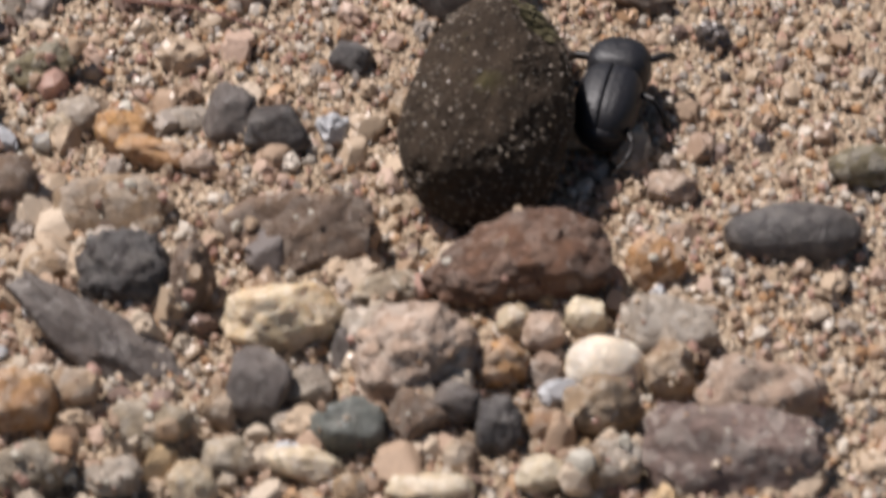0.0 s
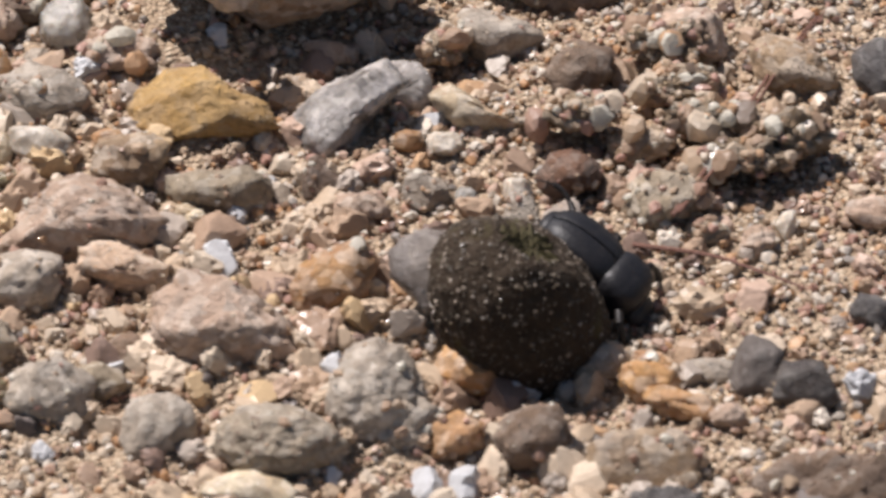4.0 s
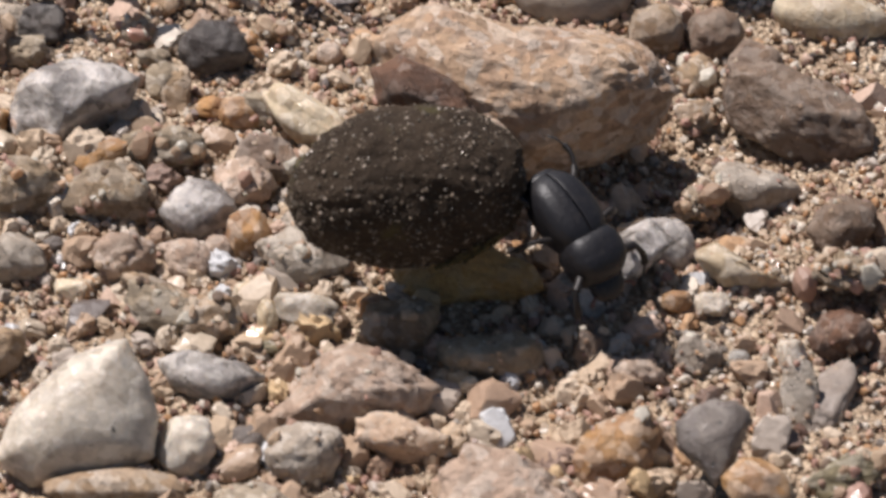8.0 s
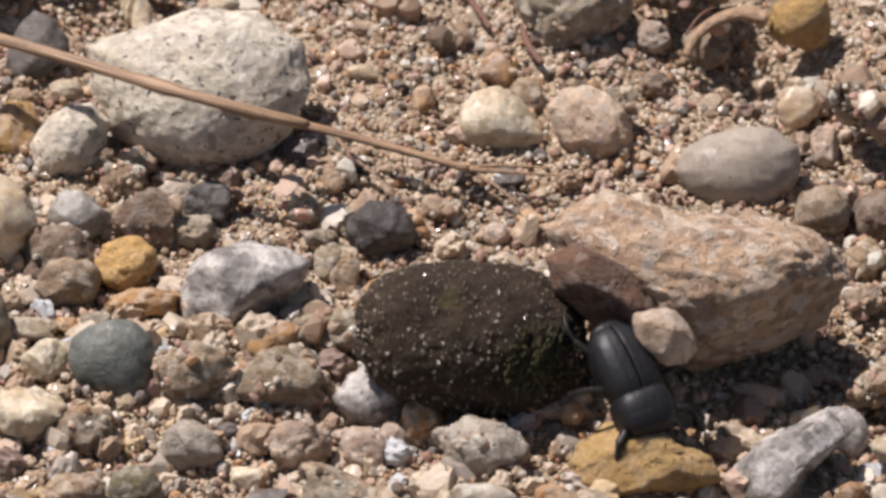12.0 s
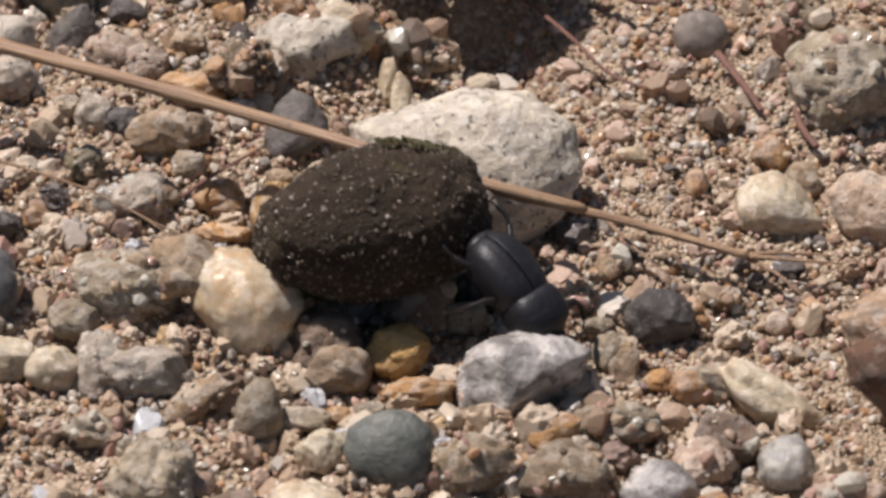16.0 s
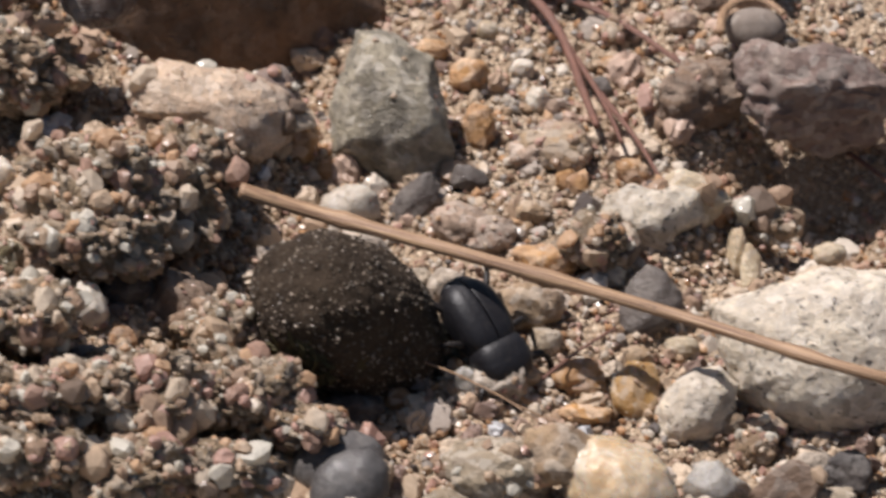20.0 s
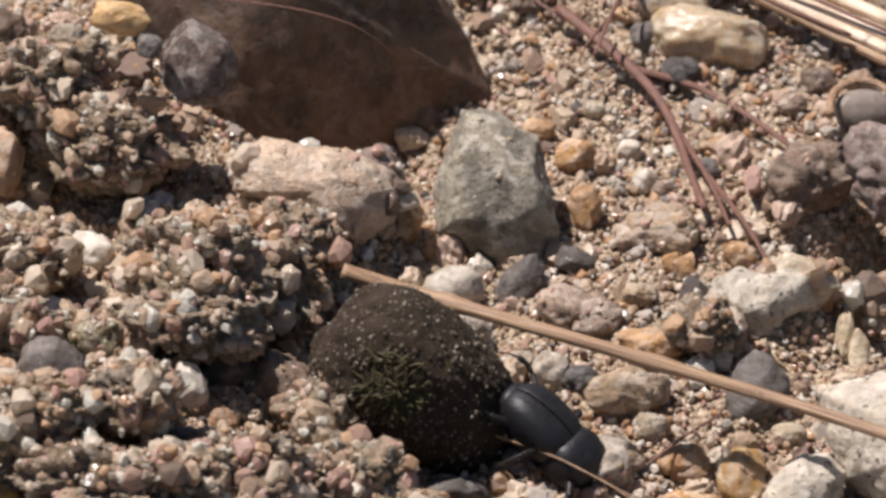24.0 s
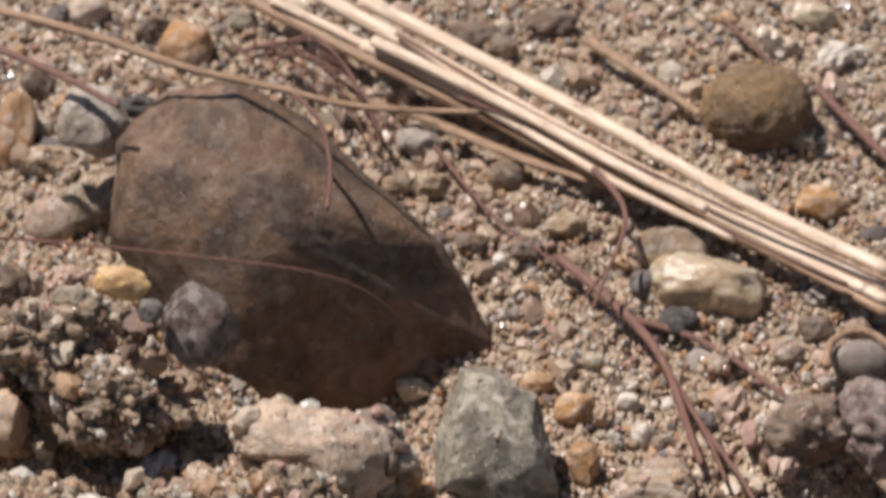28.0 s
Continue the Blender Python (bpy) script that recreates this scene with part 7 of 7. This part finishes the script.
whole = stalk("bleached_straw", "thin reddish straw strand in the bundle", "straw", [(-0.0722, 0.1117, 0.0039), (-0.0622, 0.1047, 0.0045), (-0.0484, 0.0937, 0.004), (-0.0351, 0.084, 0.0046)], 0.00022, 0.00018, ROOT, group="straw bundle")


# ---- the dung pellet ----
def fibres(rnd, skin, at, count, broad):
    """Short flat fibres pressed into the pellet's skin round the place at, which looks outwards."""
    span = np.linalg.norm(skin, axis=1)
    verts, faces = [], []
    out = np.array(at) / np.linalg.norm(at)
    e = np.cross(out, (0.0, 1.0, 0.0))
    e /= np.linalg.norm(e)
    g = np.cross(out, e)
    for _ in range(count):
        a, q = rnd.uniform(0, 2 * math.pi), broad * rnd.rand() ** 0.6
        c = np.array(at) + e * q * math.cos(a) + g * q * math.sin(a) 
        near = int(np.argmax(skin @ c / span))
        c = c * (span[near] * 1.004 / np.linalg.norm(c))
        a += rnd.normal() * 0.6
        d = (e * math.cos(a) + g * math.sin(a)) * rnd.uniform(0.0003, 0.0009)
        w = np.cross(d, out) * 0.17
        k = len(verts)
        verts += [tuple(p) for p in (c - d - w, c - d + w, c + d + w, c + d - w)]
        verts += [tuple(p + out * 0.00016) for p in (c - d, c + d)]
        faces += [(k, k + 1, k + 4), (k + 2, k + 3, k + 5), (k + 1, k + 2, k + 5, k + 4), (k + 3, k, k + 4, k + 5), (k + 3, k + 2, k + 1, k)]
    return verts, faces


def dung_pellet():
    thing = tagged(new("dung_pellet"), "dark brown dung pellet crusted with sand grains, rolled over gravel", "dung ball")
    v0, f = BALLS[6]
    r = ((np.abs(v0[:, 0]) ** 2.5 + (v0[:, 1] ** 2 + v0[:, 2] ** 2) ** (2.5 / 2))) ** (-1 / 2.5)
    v = v0 * r[:, None]
    v = v * (1 + 0.055 * fractal(v0, 1.3, 2, 41) + 0.030 * fractal(v0, 5.0, 4, 43, 0.7) + 0.008 * fractal(v0, 19.0, 2, 47))[:, None]
    v[:, 1:] *= (1 + 0.08 * v[:, :1])
    for c, deep, broad in (((-0.68, 0.1, 0.66), 0.17, 0.34), ((0.42, 0.0, -0.90), 0.07, 0.40)):  # hollows that the legs wore
        c = np.array(c) / np.linalg.norm(c)
        v = v * (1 - deep * np.exp(-((v0 - c) ** 2).sum(1) / broad ** 2))[:, None]
    v *= np.array([0.0103, 0.0068, 0.0068])
    part("body", bulk_mesh("body", v, f, DUNG, True), thing)
    rnd = np.random.RandomState(8)
    tri = v[f[rnd.randint(0, len(f), 7000)]]
    bary = rnd.dirichlet((1, 1, 1), len(tri))
    pick = (tri * bary[:, :, None]).sum(1)
    g0, gf = BALLS[1]
    s = 0.00004 + 0.00019 * rnd.rand(len(pick)) ** 5
    gv = g0[None] * (1 + rnd.uniform(-0.3, 0.3, (len(pick), len(g0), 1))) * s[:, None, None] + (pick * 0.998)[:, None, :]
    gf = gf[None] + (np.arange(len(pick)) * len(g0))[:, None, None]
    part("grit", bulk_mesh("grit", gv.reshape(-1, 3), gf.reshape(-1, 3), DUNG_SPECK), thing, "pale sand grains stuck to the pellet")
    for at, count, broad in (((-0.0070, 0.0004, 0.0038), 110, 0.0022), ((0.0045, 0.0, -0.0054), 190, 0.0028)):
        verts, faces = fibres(rnd, v, at, count, broad)
        part("fibre_tuft", mesh("fibre_tuft", verts, faces, FIBRE, False), thing, "olive green chewed plant fibres")
    return thing


PELLET = dung_pellet()


# ---- the beetle: x towards its head, z up, y to its left ----
def blob(name, sx, sy, sz, parent, place, material=None, label="", bend=0.0, seed=1, box=2.3, nose=0.0, level=4):
    """A rounded plate or body; nose narrows it towards its front."""
    v0, f = BALLS[level]
    p = (np.abs(v0) ** box).sum(1) ** (-1 / box)
    v = v0 * p[:, None]
    v[:, 1] *= 1 - nose * np.maximum(0, v[:, 0]) ** 2
    v[:, 2] -= bend * v[:, 0] ** 2
    v = v * (1 + 0.012 * fractal(v0, 4, 2, seed))[:, None]
    return part(name, bulk_mesh(name, v * np.array([sx, sy, sz]), f, material or SHELL, True), parent, label, place)


def leg(parent, side, x, thick, pts, teeth):
    """One leg, hinged at the body: thigh, broad shin with teeth, thin jointed foot. pts: knee, ankle and tip from the hinge."""
    knee, ankle, tip = (Vector((a, side * b, c)) for a, b, c in pts)
    joint = part("leg", tube("leg", [(0, 0, 0), knee * 0.5 + Vector((0, 0, 0.0003)), knee], thick, thick * 0.85, LIMB, 7), parent,
                 place=pose(x, side * 0.0020, 0.0006))
    part("shin", tube("shin", [knee, knee.lerp(ankle, 0.55) + Vector((0, side * 0.0002, 0.0002)), ankle], thick * 0.55, thick * 0.85, LIMB, 6), joint)
    part("claw", tube("claw", [ankle, ankle.lerp(tip, 0.5) + Vector((0, 0, 0.0002)), tip], thick * 0.34, thick * 0.14, LIMB, 5), joint)
    for k in range(teeth):
        base = knee.lerp(ankle, 0.35 + 0.3 * k)
        out = (ankle - knee).normalized() * 0.0003 + Vector((0, side * 0.0006, -0.0001))
        part("spine", tube("spine", [base, base + out * 0.6, base + out], thick * 0.32, thick * 0.08, LIMB, 5), joint)
    return joint


def dung_beetle():
    thing = tagged(new("dung_beetle"), "small matt black dung beetle pushing a pellet with its hind legs", "beetle")
    blob("abdomen", 0.0046, 0.0029, 0.0018, thing, pose(-0.0018, 0, 0.0009), LIMB, bend=0.1)
    blob("tail_plate", 0.0012, 0.0022, 0.0017, thing, pose(-0.0058, 0, 0.0012, 0, -20, 0), seed=3)
    for side in (1, -1):
        v0, f = BALLS[5]
        p = (np.abs(v0) ** 2.8).sum(1) ** (-1 / 2.8)
        v = v0 * p[:, None]
        v[:, 1] = np.where(v[:, 1] * side < 0, 0.004 * side, v[:, 1])
        flute = 0.5 + 0.5 * np.cos(v[:, 1] * math.pi * 7)
        v[:, 2] -= 0.013 * flute ** 4 * (v[:, 2] > 0)
        v[:, 1] *= 1 - 0.16 * np.maximum(0, -v[:, 0]) ** 2
        v[:, 2] -= 0.16 * np.minimum(v[:, 0], 0.3) ** 2
        v = v * np.array([0.0050, 0.0034, 0.0030])
        part("wing_case", bulk_mesh("wing_case", v, f, SHELL, True), thing, place=pose(-0.0018, side * 0.00005, 0.0014))
    blob("pronotum", 0.0031, 0.00342, 0.0030, thing, pose(0.0039, 0, 0.0009, 0, 9, 0), bend=0.12, seed=4, box=3.0, nose=0.22, level=5)
    head = blob("head", 0.0022, 0.0022, 0.0010, thing, pose(0.0068, 0, -0.0003, 0, 26, 0), bend=0.15, seed=6, nose=0.1)
    for k in range(4):
        y = (k - 1.5) * 0.0008
        part("tooth", tube("tooth", [(0.0016, y * 0.9, 0.0001), (0.0021, y, 0.0001), (0.0024, y * 1.08, 0.0002)], 0.00028, 0.00008, LIMB, 5), head)
    for side in (1, -1):
        part("eye", bulk_mesh("eye", BALLS[2][0] * 0.00032, BALLS[2][1], SHELL, True), head, place=pose(-0.0004, side * 0.0018, 0.0005))
        part("antenna", tube("antenna", [(0.0008, side * 0.0018, 0), (0.0012, side * 0.0027, 0.0004), (0.0017, side * 0.0030, 0.0003)], 0.00013, 0.00026, ROOT, 5), head)
    legs = []
    for side in (1, -1):
        legs.append(leg(thing, side, 0.0046, 0.00055, ((0.0012, 0.0028, 0.0002), (0.0030, 0.0034, -0.0022), (0.0036, 0.0030, -0.0036)), 3))
        legs.append(leg(thing, side, 0.0008, 0.00045, ((-0.0008, 0.0030, 0.0004), (-0.0016, 0.0042, -0.0026), (-0.0022, 0.0046, -0.0044)), 2))
        legs.append(leg(thing, side, -0.0030, 0.00044, ((-0.0032, 0.0020, 0.0012), (-0.0058, 0.0022, 0.0014), (-0.0078, 0.0014, 0.0006)), 2))
    thing.scale = (0.79, 0.79, 0.79)
    return thing, legs


BEETLE, LEGS = dung_beetle()


# ---- what moves ----
def motions():
    pellet = [
        (0, 0.0822, -0.0563, 0.0061, -34.6, 16.0, -101.5),
        (0.2, 0.0825, -0.0531, 0.0064, -29.9, 25.9, -97.0),
        (0.4, 0.0824, -0.0567, 0.0068, -31.7, 26.6, -99.4),
        (0.6, 0.0779, -0.0556, 0.0075, -27.6, 27.9, -94.3),
        (0.8, 0.0691, -0.0533, 0.0084, -47.7, 29.0, -94.5),
        (1, 0.0690, -0.0549, 0.0088, -68.0, 67.8, -107.6),
        (1.2, 0.0708, -0.0552, 0.0088, -58.2, 69.2, -95.2),
        (1.5, 0.0660, -0.0545, 0.0091, -38.0, 69.5, -95.0),
        (1.8, 0.0660, -0.0539, 0.0091, 15.8, 77.5, -66.7),
        (2.1, 0.0582, -0.0524, 0.0088, 72.7, 69.2, 4.7),
        (2.4, 0.0544, -0.0499, 0.0085, 82.3, 53.1, 35.2),
        (2.7, 0.0487, -0.0481, 0.0082, 103.5, 51.4, 24.2),
        (3, 0.0501, -0.0485, 0.0083, 138.3, 46.5, 21.6),
        (3.15, 0.0465, -0.0497, 0.0076, -174.7, 56.9, 26.2),
        (3.3, 0.0428, -0.0508, 0.0068, -120.4, 65.3, 37.6),
        (3.45, 0.0428, -0.0502, 0.0061, -82.6, 66.9, 35.9),
        (3.6, 0.0427, -0.0496, 0.0054, -44.8, 68.6, 34.1),
        (3.8, 0.0413, -0.0486, 0.0048, -9.4, 67.6, 35.3),
        (4, 0.0399, -0.0476, 0.0042, 25.9, 66.8, 36.4),
        (4.5, 0.0365, -0.0439, 0.0042, 28.6, 66.7, 33.7),
        (5.5, 0.0295, -0.0377, 0.0053, -45.9, 103.7, -60.5),
        (6.5, 0.0225, -0.0315, 0.0063, -3.2, 126.1, -40.6),
        (6.75, 0.0175, -0.0292, 0.0071, 47.3, 128.8, -39.0),
        (7, 0.0125, -0.0268, 0.0079, 97.2, 131.6, -38.0),
        (7.17, 0.0111, -0.0266, 0.0086, 105.9, 102.1, 20.6),
        (7.33, 0.0097, -0.0264, 0.0092, 20.1, 54.0, -28.0),
        (7.5, 0.0083, -0.0262, 0.0099, 13.3, 8.1, -5.4),
        (7.75, 0.0072, -0.0235, 0.0118, -18.0, 10.2, 6.0),
        (8, 0.0061, -0.0209, 0.0136, -49.9, 12.1, 17.4),
        (8.5, 0.0055, -0.0174, 0.0135, -57.4, -30.8, 1.4),
        (9, 0.0058, -0.0190, 0.0131, -57.3, -41.9, 8.4),
        (9.5, 0.0102, -0.0246, 0.0059, -38.5, -17.7, -20.9),
        (10, 0.0090, -0.0246, 0.0060, -2.9, -36.3, -50.0),
        (10.5, 0.0064, -0.0236, 0.0063, -7.6, -32.9, -49.0),
        (11, 0.0042, -0.0214, 0.0065, -35.8, -23.5, -33.2),
        (11.5, -0.0037, -0.0172, 0.0067, -71.8, -3.7, 3.7),
        (12, -0.0040, -0.0079, 0.0065, -120.8, 11.6, 1.7),
        (12.25, -0.0058, -0.0038, 0.0062, -149.9, 5.2, 22.6),
        (12.5, -0.0076, 0.0002, 0.0060, 175.5, 1.2, 42.8),
        (13, -0.0098, 0.0005, 0.0059, 160.4, -5.7, 48.5),
        (13.5, -0.0131, 0.0022, 0.0078, 140.5, -25.4, 64.7),
        (14.5, -0.0246, 0.0064, 0.0088, 133.2, -3.8, 32.7),
        (15.5, -0.0362, 0.0105, 0.0097, 114.3, 25.3, 9.3),
        (16, -0.0378, 0.0152, 0.0095, 146.3, -5.0, 20.8),
        (16.4, -0.0413, 0.0198, 0.0093, 107.7, -3.6, 44.8),
        (16.8, -0.0428, 0.0220, 0.0095, 72.9, -13.8, 75.1),
        (17, -0.0457, 0.0221, 0.0097, 72.9, -17.3, 86.0),
        (17.2, -0.0505, 0.0227, 0.0088, 67.2, -16.5, 104.0),
        (17.4, -0.0541, 0.0224, 0.0081, 50.1, -18.7, 136.7),
        (17.6, -0.0577, 0.0222, 0.0075, 42.7, -9.8, 169.8),
        (18, -0.0607, 0.0244, 0.0067, 42.1, -4.3, 178.7),
        (18.4, -0.0613, 0.0246, 0.0067, 41.9, -7.5, -175.0),
        (19.2, -0.0677, 0.0255, 0.0066, 29.7, -54.6, -140.8),
        (20, -0.0723, 0.0301, 0.0064, 34.8, -47.9, -149.8),
        (20.4, -0.0702, 0.0288, 0.0065, 28.1, -49.1, -140.8),
        (20.8, -0.0688, 0.0270, 0.0065, 54.2, -19.3, -145.1),
        (21.2, -0.0690, 0.0308, 0.0063, 56.9, 4.2, -151.9),
        (21.5, -0.0704, 0.0350, 0.0061, 55.3, 19.1, -162.1),
        (22.5, -0.0727, 0.0349, 0.0061, -87.6, -157.6, -0.7),
        (23.5, -0.0749, 0.0348, 0.0060, -48.5, -116.8, -19.4),
        (24.1, -0.0757, 0.0322, 0.0062, -74.6, -134.9, -0.4),
        (24.7, -0.0776, 0.0325, 0.0063, -70.2, -136.3, -7.7),
        (25.3, -0.0771, 0.0356, 0.0060, -51.0, -142.5, -8.2),
        (25.9, -0.0772, 0.0369, 0.0061, -51.5, -147.7, -3.3),
        (26.5, -0.0778, 0.0363, 0.0062, -69.8, -148.2, 1.1),
        (26.9, -0.0795, 0.0324, 0.0069, -68.8, -148.9, 5.1),
        (27.1, -0.0849, 0.0294, 0.0087, -54.1, -151.0, 8.9),
        (27.4, -0.0867, 0.0302, 0.0089, -53.2, -153.9, 9.5),
        (28, -0.0867, 0.0302, 0.0089, -53.2, -153.9, 9.5),
    ]
    walk(PELLET, [(t, pose(*p)) for t, *p in pellet])
    beetle = [
        (0, 0.0921, -0.0511, 0.0027, 0.0, -10.0, 78.0),
        (0.2, 0.0930, -0.0466, 0.0028, 0.0, 0.0, 48.0),
        (0.4, 0.0921, -0.0491, 0.0030, 0.0, 15.0, 1.0),
        (0.6, 0.0872, -0.0484, 0.0032, -0.0, 20.0, -12.0),
        (0.8, 0.0792, -0.0418, 0.0040, 0.0, 26.0, -39.0),
        (1, 0.0783, -0.0427, 0.0043, 0.0, 26.0, -29.0),
        (1.2, 0.0807, -0.0398, 0.0042, 0.0, 26.0, -29.0),
        (1.5, 0.0768, -0.0427, 0.0043, 0.0, 26.0, -26.0),
        (1.8, 0.0766, -0.0445, 0.0042, -0.0, 26.0, -22.0),
        (2.1, 0.0678, -0.0398, 0.0043, 0.0, 26.0, -29.0),
        (2.4, 0.0651, -0.0437, 0.0044, -0.0, 26.0, -28.0),
        (2.7, 0.0591, -0.0434, 0.0040, 0.0, 26.0, -34.0),
        (3, 0.0606, -0.0437, 0.0042, 0.0, 26.0, -31.0),
        (3.3, 0.0536, -0.0457, 0.0039, 0.0, 26.0, -25.0),
        (3.6, 0.0504, -0.0417, 0.0035, -0.0, 26.0, -30.0),
        (4, 0.0457, -0.0410, 0.0035, 0.0, 26.0, -27.0),
        (4.5, 0.0447, -0.0380, 0.0037, 0.0, 26.0, -37.0),
        (6.5, 0.0346, -0.0315, 0.0040, 0.0, 26.0, -41.0),
        (7, 0.0248, -0.0251, 0.0045, -0.0, 26.0, -38.0),
        (7.5, 0.0228, -0.0248, 0.0054, -0.0, 26.0, -49.0),
        (8, 0.0202, -0.0229, 0.0103, 0.0, 26.0, -50.0),
        (8.5, 0.0190, -0.0137, 0.0109, 0.0, 26.0, -37.0),
        (9, 0.0196, -0.0144, 0.0114, 0.0, 26.0, -42.0),
        (9.5, 0.0235, -0.0193, 0.0027, 0.0, 26.0, -64.0),
        (10, 0.0210, -0.0232, 0.0030, 0.0, 26.0, -17.0),
        (10.5, 0.0180, -0.0228, 0.0032, 0.0, 26.0, -29.0),
        (11, 0.0166, -0.0216, 0.0034, -0.0, 26.0, -38.0),
        (11.5, 0.0104, -0.0221, 0.0053, 0.0, 26.0, -45.0),
        (12, 0.0097, -0.0147, 0.0074, 0.0, 26.0, -62.0),
        (12.5, 0.0047, -0.0026, 0.0077, -0.0, 26.0, -47.0),
        (13, -0.0019, -0.0080, 0.0075, 0.0, 26.0, -51.0),
        (13.5, -0.0041, 0.0014, 0.0070, 0.0, 26.0, -50.0),
        (15.5, -0.0275, 0.0051, 0.0071, 0.0, 26.0, -42.0),
        (16, -0.0255, 0.0091, 0.0073, 0.0, 26.0, -45.0),
        (16.4, -0.0307, 0.0124, 0.0073, 0.0, 26.0, -51.0),
        (16.8, -0.0321, 0.0159, 0.0073, 0.0, 26.0, -44.0),
        (17, -0.0356, 0.0159, 0.0073, 0.0, 26.0, -27.0),
        (17.2, -0.0397, 0.0178, 0.0060, -0.0, 26.0, -30.0),
        (17.6, -0.0420, 0.0213, 0.0042, 0.0, 26.0, -33.0),
        (18, -0.0457, 0.0211, 0.0037, 0.0, 26.0, -35.0),
        (18.4, -0.0476, 0.0249, 0.0031, 0.0, 26.0, -48.0),
        (19.2, -0.0568, 0.0263, 0.0037, 0.0, 26.0, -26.0),
        (20, -0.0606, 0.0307, 0.0038, 0.0, 26.0, -54.0),
        (20.4, -0.0591, 0.0274, 0.0037, 0.0, 26.0, -45.0),
        (20.8, -0.0575, 0.0242, 0.0037, -0.0, 26.0, -47.0),
        (21.2, -0.0563, 0.0269, 0.0036, 0.0, 26.0, -51.0),
        (21.5, -0.0581, 0.0289, 0.0037, 0.0, 26.0, -50.0),
        (23.5, -0.0632, 0.0281, 0.0037, -0.0, 26.0, -30.0),
        (24.1, -0.0644, 0.0285, 0.0036, 0.0, 26.0, -35.0),
        (24.7, -0.0664, 0.0261, 0.0036, 0.0, 26.0, -33.0),
        (25.3, -0.0655, 0.0292, 0.0035, 0.0, 26.0, -41.0),
        (25.9, -0.0660, 0.0279, 0.0035, -0.0, 26.0, -49.0),
        (26.5, -0.0685, 0.0262, 0.0036, 0.0, 26.0, -37.0),
        (26.9, -0.0689, 0.0273, 0.0035, 0.0, 26.0, -35.0),
        (27.1, -0.0732, 0.0270, 0.0036, 0.0, 26.0, -35.0),
        (27.4, -0.0759, 0.0282, 0.0035, 0.0, 26.0, -35.0),
        (28, -0.0759, 0.0282, 0.0035, 0.0, 26.0, -35.0),
    ]
    walk(BEETLE, [(t, pose(*p)) for t, *p in beetle])
    # the legs tread in turn, the hind pair reaching up the pellet
    for n, limb in enumerate(LEGS):
        home = limb.matrix_basis.copy()
        steps = []
        for k in range(0, 141):
            s = math.sin(k * 1.26 + n * 2.1) if k < 134 else 0
            steps.append((k * 0.2, home @ pose(0, 0, 0, 10 * s * (1 if n < 3 else -1), 0, 14 * math.cos(k * 1.26 + n * 2.1))))
        walk(limb, steps)


motions()
